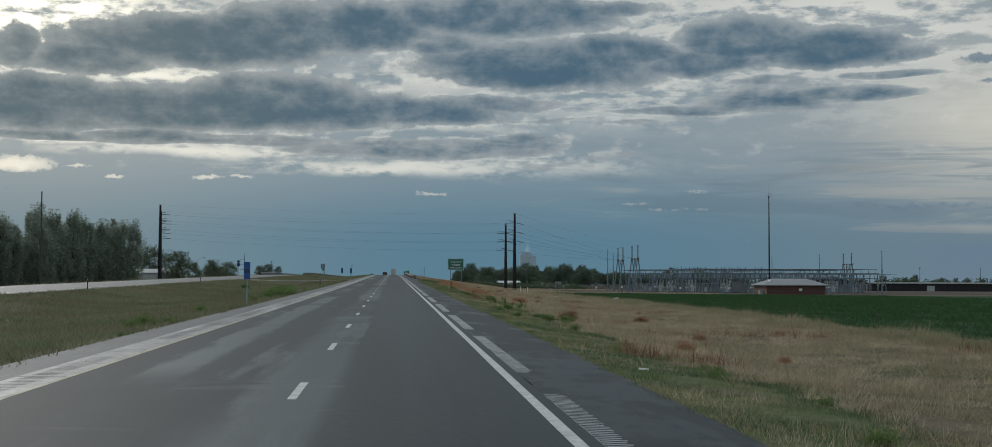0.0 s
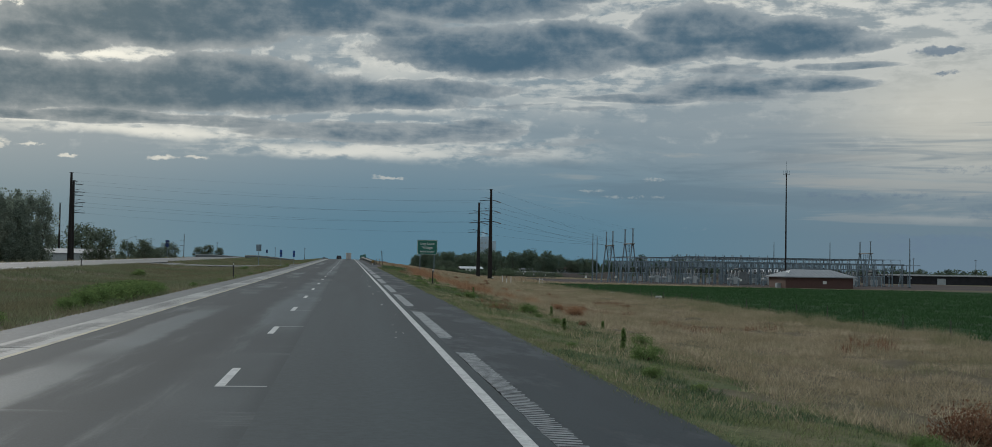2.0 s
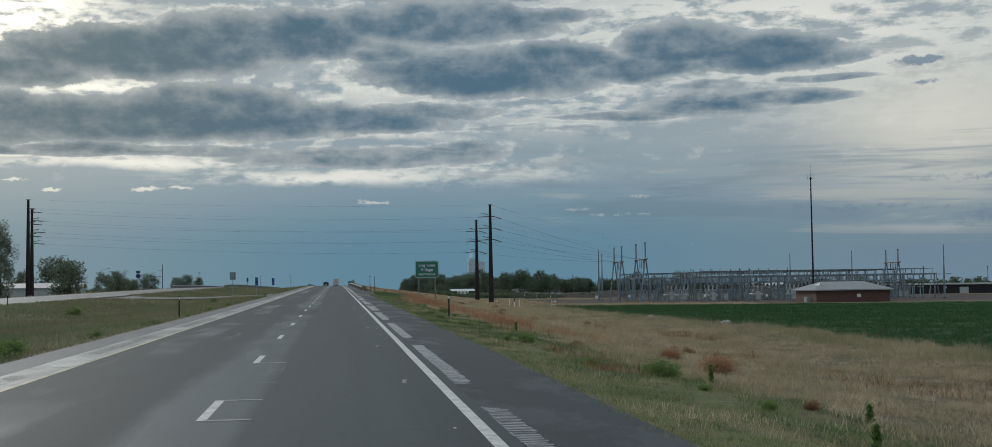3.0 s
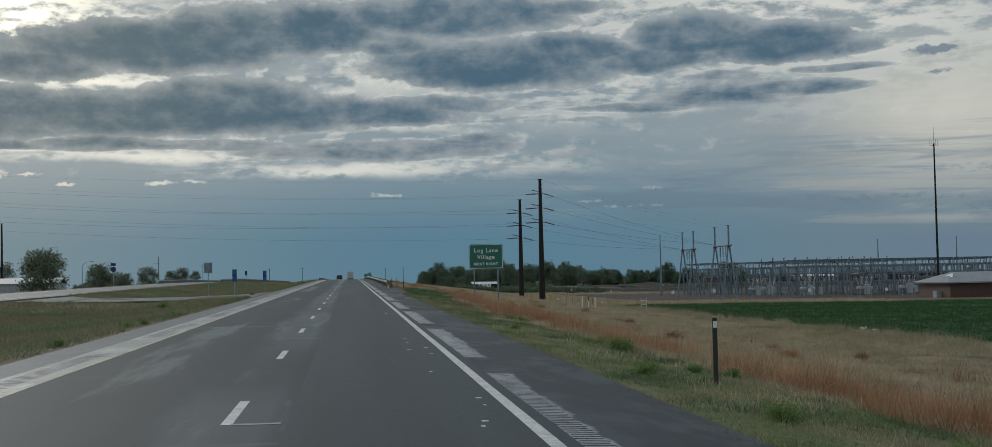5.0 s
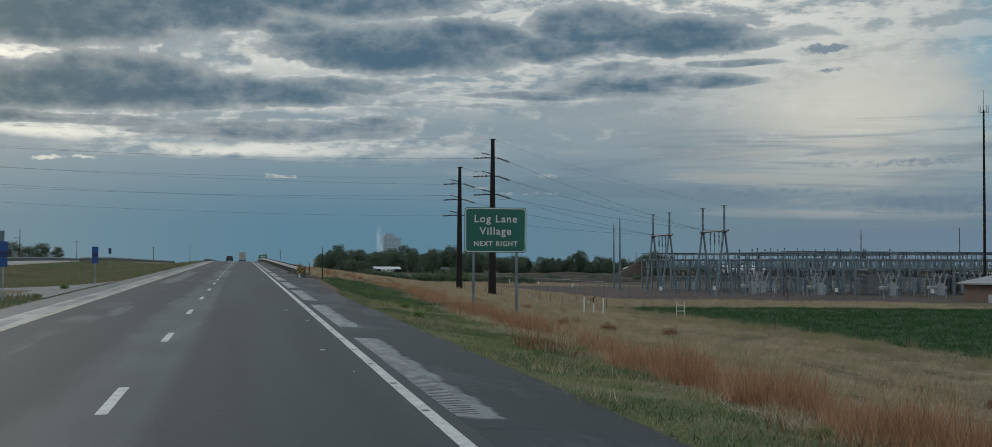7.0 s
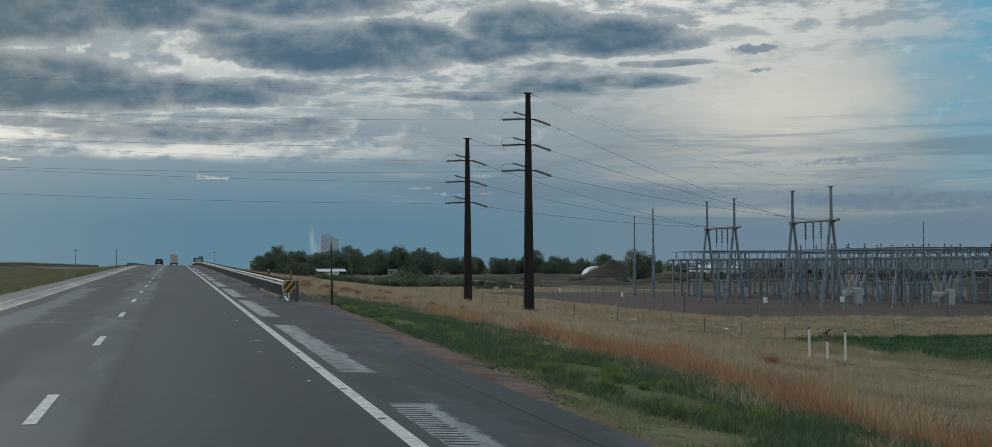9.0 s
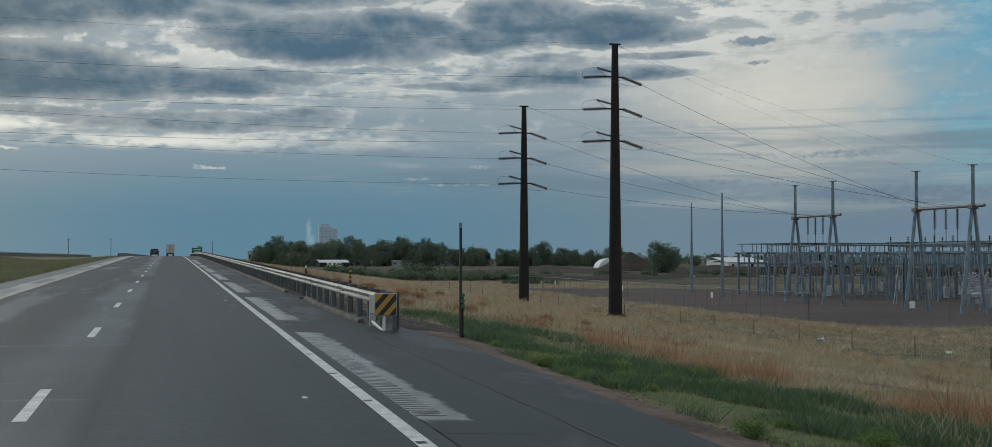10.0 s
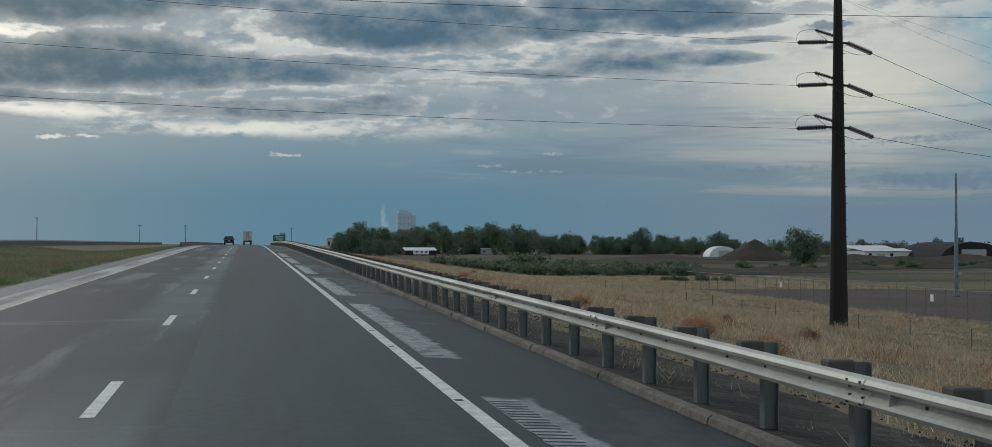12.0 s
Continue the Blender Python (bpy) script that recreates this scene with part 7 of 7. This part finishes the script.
part("head_house", boxes(((-10, -6, 48), (3, 6, 51))), M["bluegrey"], silo)
part("annex", boxes(((6.55, -7.4, -1), (13, 8, 45)), bevel=0.3), M["bluegrey"], silo)
for z in (24, 32, 40):
    for x in (-8.5, -3, 2.5):
        part("window", boxes(((x - 1, -8.2, z), (x + 1, -8.005, z + 2.2))), M["box_paint"], silo)
part("low_plant", boxes(((-60, -6, -1), (-12.05, 8, 14))), M["box_paint"], silo)


# ---------------------------------------------------------------- bridge ahead and vehicles
for x0, x1 in ((-41.5, -41.25), (-28.2, -27.95)):
    barrier = tagged(ribbon("bridge_barrier", x0, x1, 420, 760, 0.55, M["far_road"], thick=0.7), "low concrete bridge parapet", "barrier", kind="structure")
    ribbon("top_rail", x0 - 0.04, x1 + 0.04, 420, 760, 0.75, M["rail"], barrier, "pale galvanised rail", thick=0.19)
tagged(ribbon("bridge_barrier", -7.55, -7.32, 455, 760, 0.5, M["far_road"], thick=0.7), "low concrete bridge parapet", "barrier", kind="structure")


def wheel(name, x, y, r, w, parent):
    t = part(name, tubes(((x - w / 2, y, r), (x + w / 2, y, r), r), n=16), M["rubber"], parent)
    part("rim", tubes(((x - w / 2 - 0.01, y, r), (x + w / 2 + 0.01, y, r), r * 0.55), n=12), M["steel"], t)


def suv(at):
    c = thing("car", "dark grey sport utility vehicle driving in the passing lane", "car", at=at)
    prof = [(-2.3, 0.45), (-2.33, 0.95), (-2.15, 1.12), (-1.95, 1.66), (-1.6, 1.74), (0.4, 1.70), (1.15, 1.12), (2.2, 0.98), (2.35, 0.7), (2.3, 0.4)]
    bm = bmesh.new()
    f = bm.faces.new([bm.verts.new((-0.92, y, z)) for y, z in prof])
    made = bmesh.ops.extrude_face_region(bm, geom=[f])["geom"]
    bmesh.ops.translate(bm, vec=(1.84, 0, 0), verts=[g for g in made if isinstance(g, bmesh.types.BMVert)])
    for v in bm.verts:
        if v.co.z > 1.3:
            v.co.x *= 0.80
    bmesh.ops.recalc_face_normals(bm, faces=bm.faces)
    bmesh.ops.bevel(bm, geom=list(bm.edges), offset=0.05, segments=2, affect="EDGES")
    part("body", bm, M["car_paint"], c)
    part("rear_window", mesh_of("rear_window", [(-0.70, -2.165, 1.14), (0.70, -2.165, 1.14), (0.60, -1.985, 1.60), (-0.60, -1.985, 1.60)], [(0, 1, 2, 3)], M["glass"]), None, c)
    part("bumper", boxes(((-0.88, -2.42, 0.42), (0.88, -2.30, 0.68)), bevel=0.04), M["black"], c)
    part("plate", boxes(((-0.2, -2.375, 0.74), (0.2, -2.345, 0.86))), M["white"], c)
    for s in (-1, 1):
        part("tail_lamp", boxes(((s * 0.78 - 0.09, -2.37, 0.84), (s * 0.78 + 0.09, -2.28, 1.10)), bevel=0.02), M["red_lens"], c)
        part("mirror", boxes(((s * 0.98 - 0.1, 0.75, 1.05), (s * 0.98 + 0.1, 0.87, 1.22)), bevel=0.03), M["car_paint"], c)
        for y in (-1.4, 1.45):
            wheel("wheel", s * 0.80, y, 0.36, 0.24, c)
    return c


def truck(at):
    c = thing("truck", "articulated truck with a tall box trailer driving ahead on the highway", "truck", at=at)
    part("trailer", boxes(((-1.28, 0, 1.15), (1.28, 15.5, 4.05)), bevel=0.04), M["trailer"], c, "pale box trailer")
    for s in (-1, 1):
        part("door", boxes(((s * 0.63 - 0.60, -0.04, 1.22), (s * 0.63 + 0.60, -0.003, 3.98)), bevel=0.01), M["trailer"], c, "rusty pale trailer door")
        part("lock_rod", tubes(((s * 0.3, -0.07, 1.25), (s * 0.3, -0.07, 3.95), 0.025), n=5), M["steel"], c)
        part("tail_lamp", boxes(((s * 1.05 - 0.12, -0.05, 0.98), (s * 1.05 + 0.12, 0.0, 1.12))), M["red_lens"], c)
        part("mud_flap", boxes(((s * 0.95 - 0.3, 0.4, 0.25), (s * 0.95 + 0.3, 0.43, 1.1))), M["black"], c)
        for y in (1.4, 2.7, 15.0, 16.3, 20.0):
            wheel("wheel", s * 0.98, y, 0.5, 0.5, c)
    part("under_bar", boxes(((-1.1, 0.02, 0.5), (1.1, 0.12, 0.62))), M["steel"], c)
    part("chassis", boxes(((-0.45, 0.3, 0.85), (0.45, 20.8, 1.13))), M["black"], c)
    part("cab", boxes(((-1.2, 17.2, 0.9), (1.2, 20.9, 3.6)), bevel=0.15), M["box_paint"], c)
    return c


suv((-3.3, 560.0, road_z(560)))
truck((0.35, 690.0, road_z(690)))


def litter(x, y, size, lift, label, seed):
    """A crumpled scrap of white plastic."""
    rng = np.random.default_rng(seed)
    n = 6
    verts = [(size * (i / n - 0.5) + rng.normal(0, 0.06) * size, size * 0.7 * (j / n - 0.5) + rng.normal(0, 0.06) * size, abs(rng.normal(0.16, 0.12)) * size) for j in range(n + 1) for i in range(n + 1)]
    faces = [(j * (n + 1) + i, j * (n + 1) + i + 1, (j + 1) * (n + 1) + i + 1, (j + 1) * (n + 1) + i) for j in range(n) for i in range(n)]
    me = mesh_of("plastic_scrap", verts, faces, M["white"])
    ob = tagged(new("plastic_scrap", me), label, "litter", "scraps of litter")
    ob.matrix_basis = pose(x, y, ground_z(x, y) + lift, 30 if lift > 0.2 else 0, 0, x * 31)
    ob.modifiers.new("thickness", "SOLIDIFY").thickness = 0.006
    return ob


litter(5.3, 26.7, 0.2, 0.05, "crumpled white paper scrap lying in the verge", 1)
litter(29.1, 170.0, 0.6, 0.35, "torn white plastic sheet caught on the field fence", 2)
litter(28.0, 302.7, 0.38, 0.55, "torn white plastic caught on fence wire", 3)
litter(34.0, 302.0, 0.22, 0.3, "small white plastic scrap on the fence", 4)
litter(31.3, 203.0, 0.5, 0.12, "pale broken concrete scrap at the field edge", 5)
litter(31.0, 200.6, 0.35, 0.12, "pale broken concrete scrap at the field edge", 6)
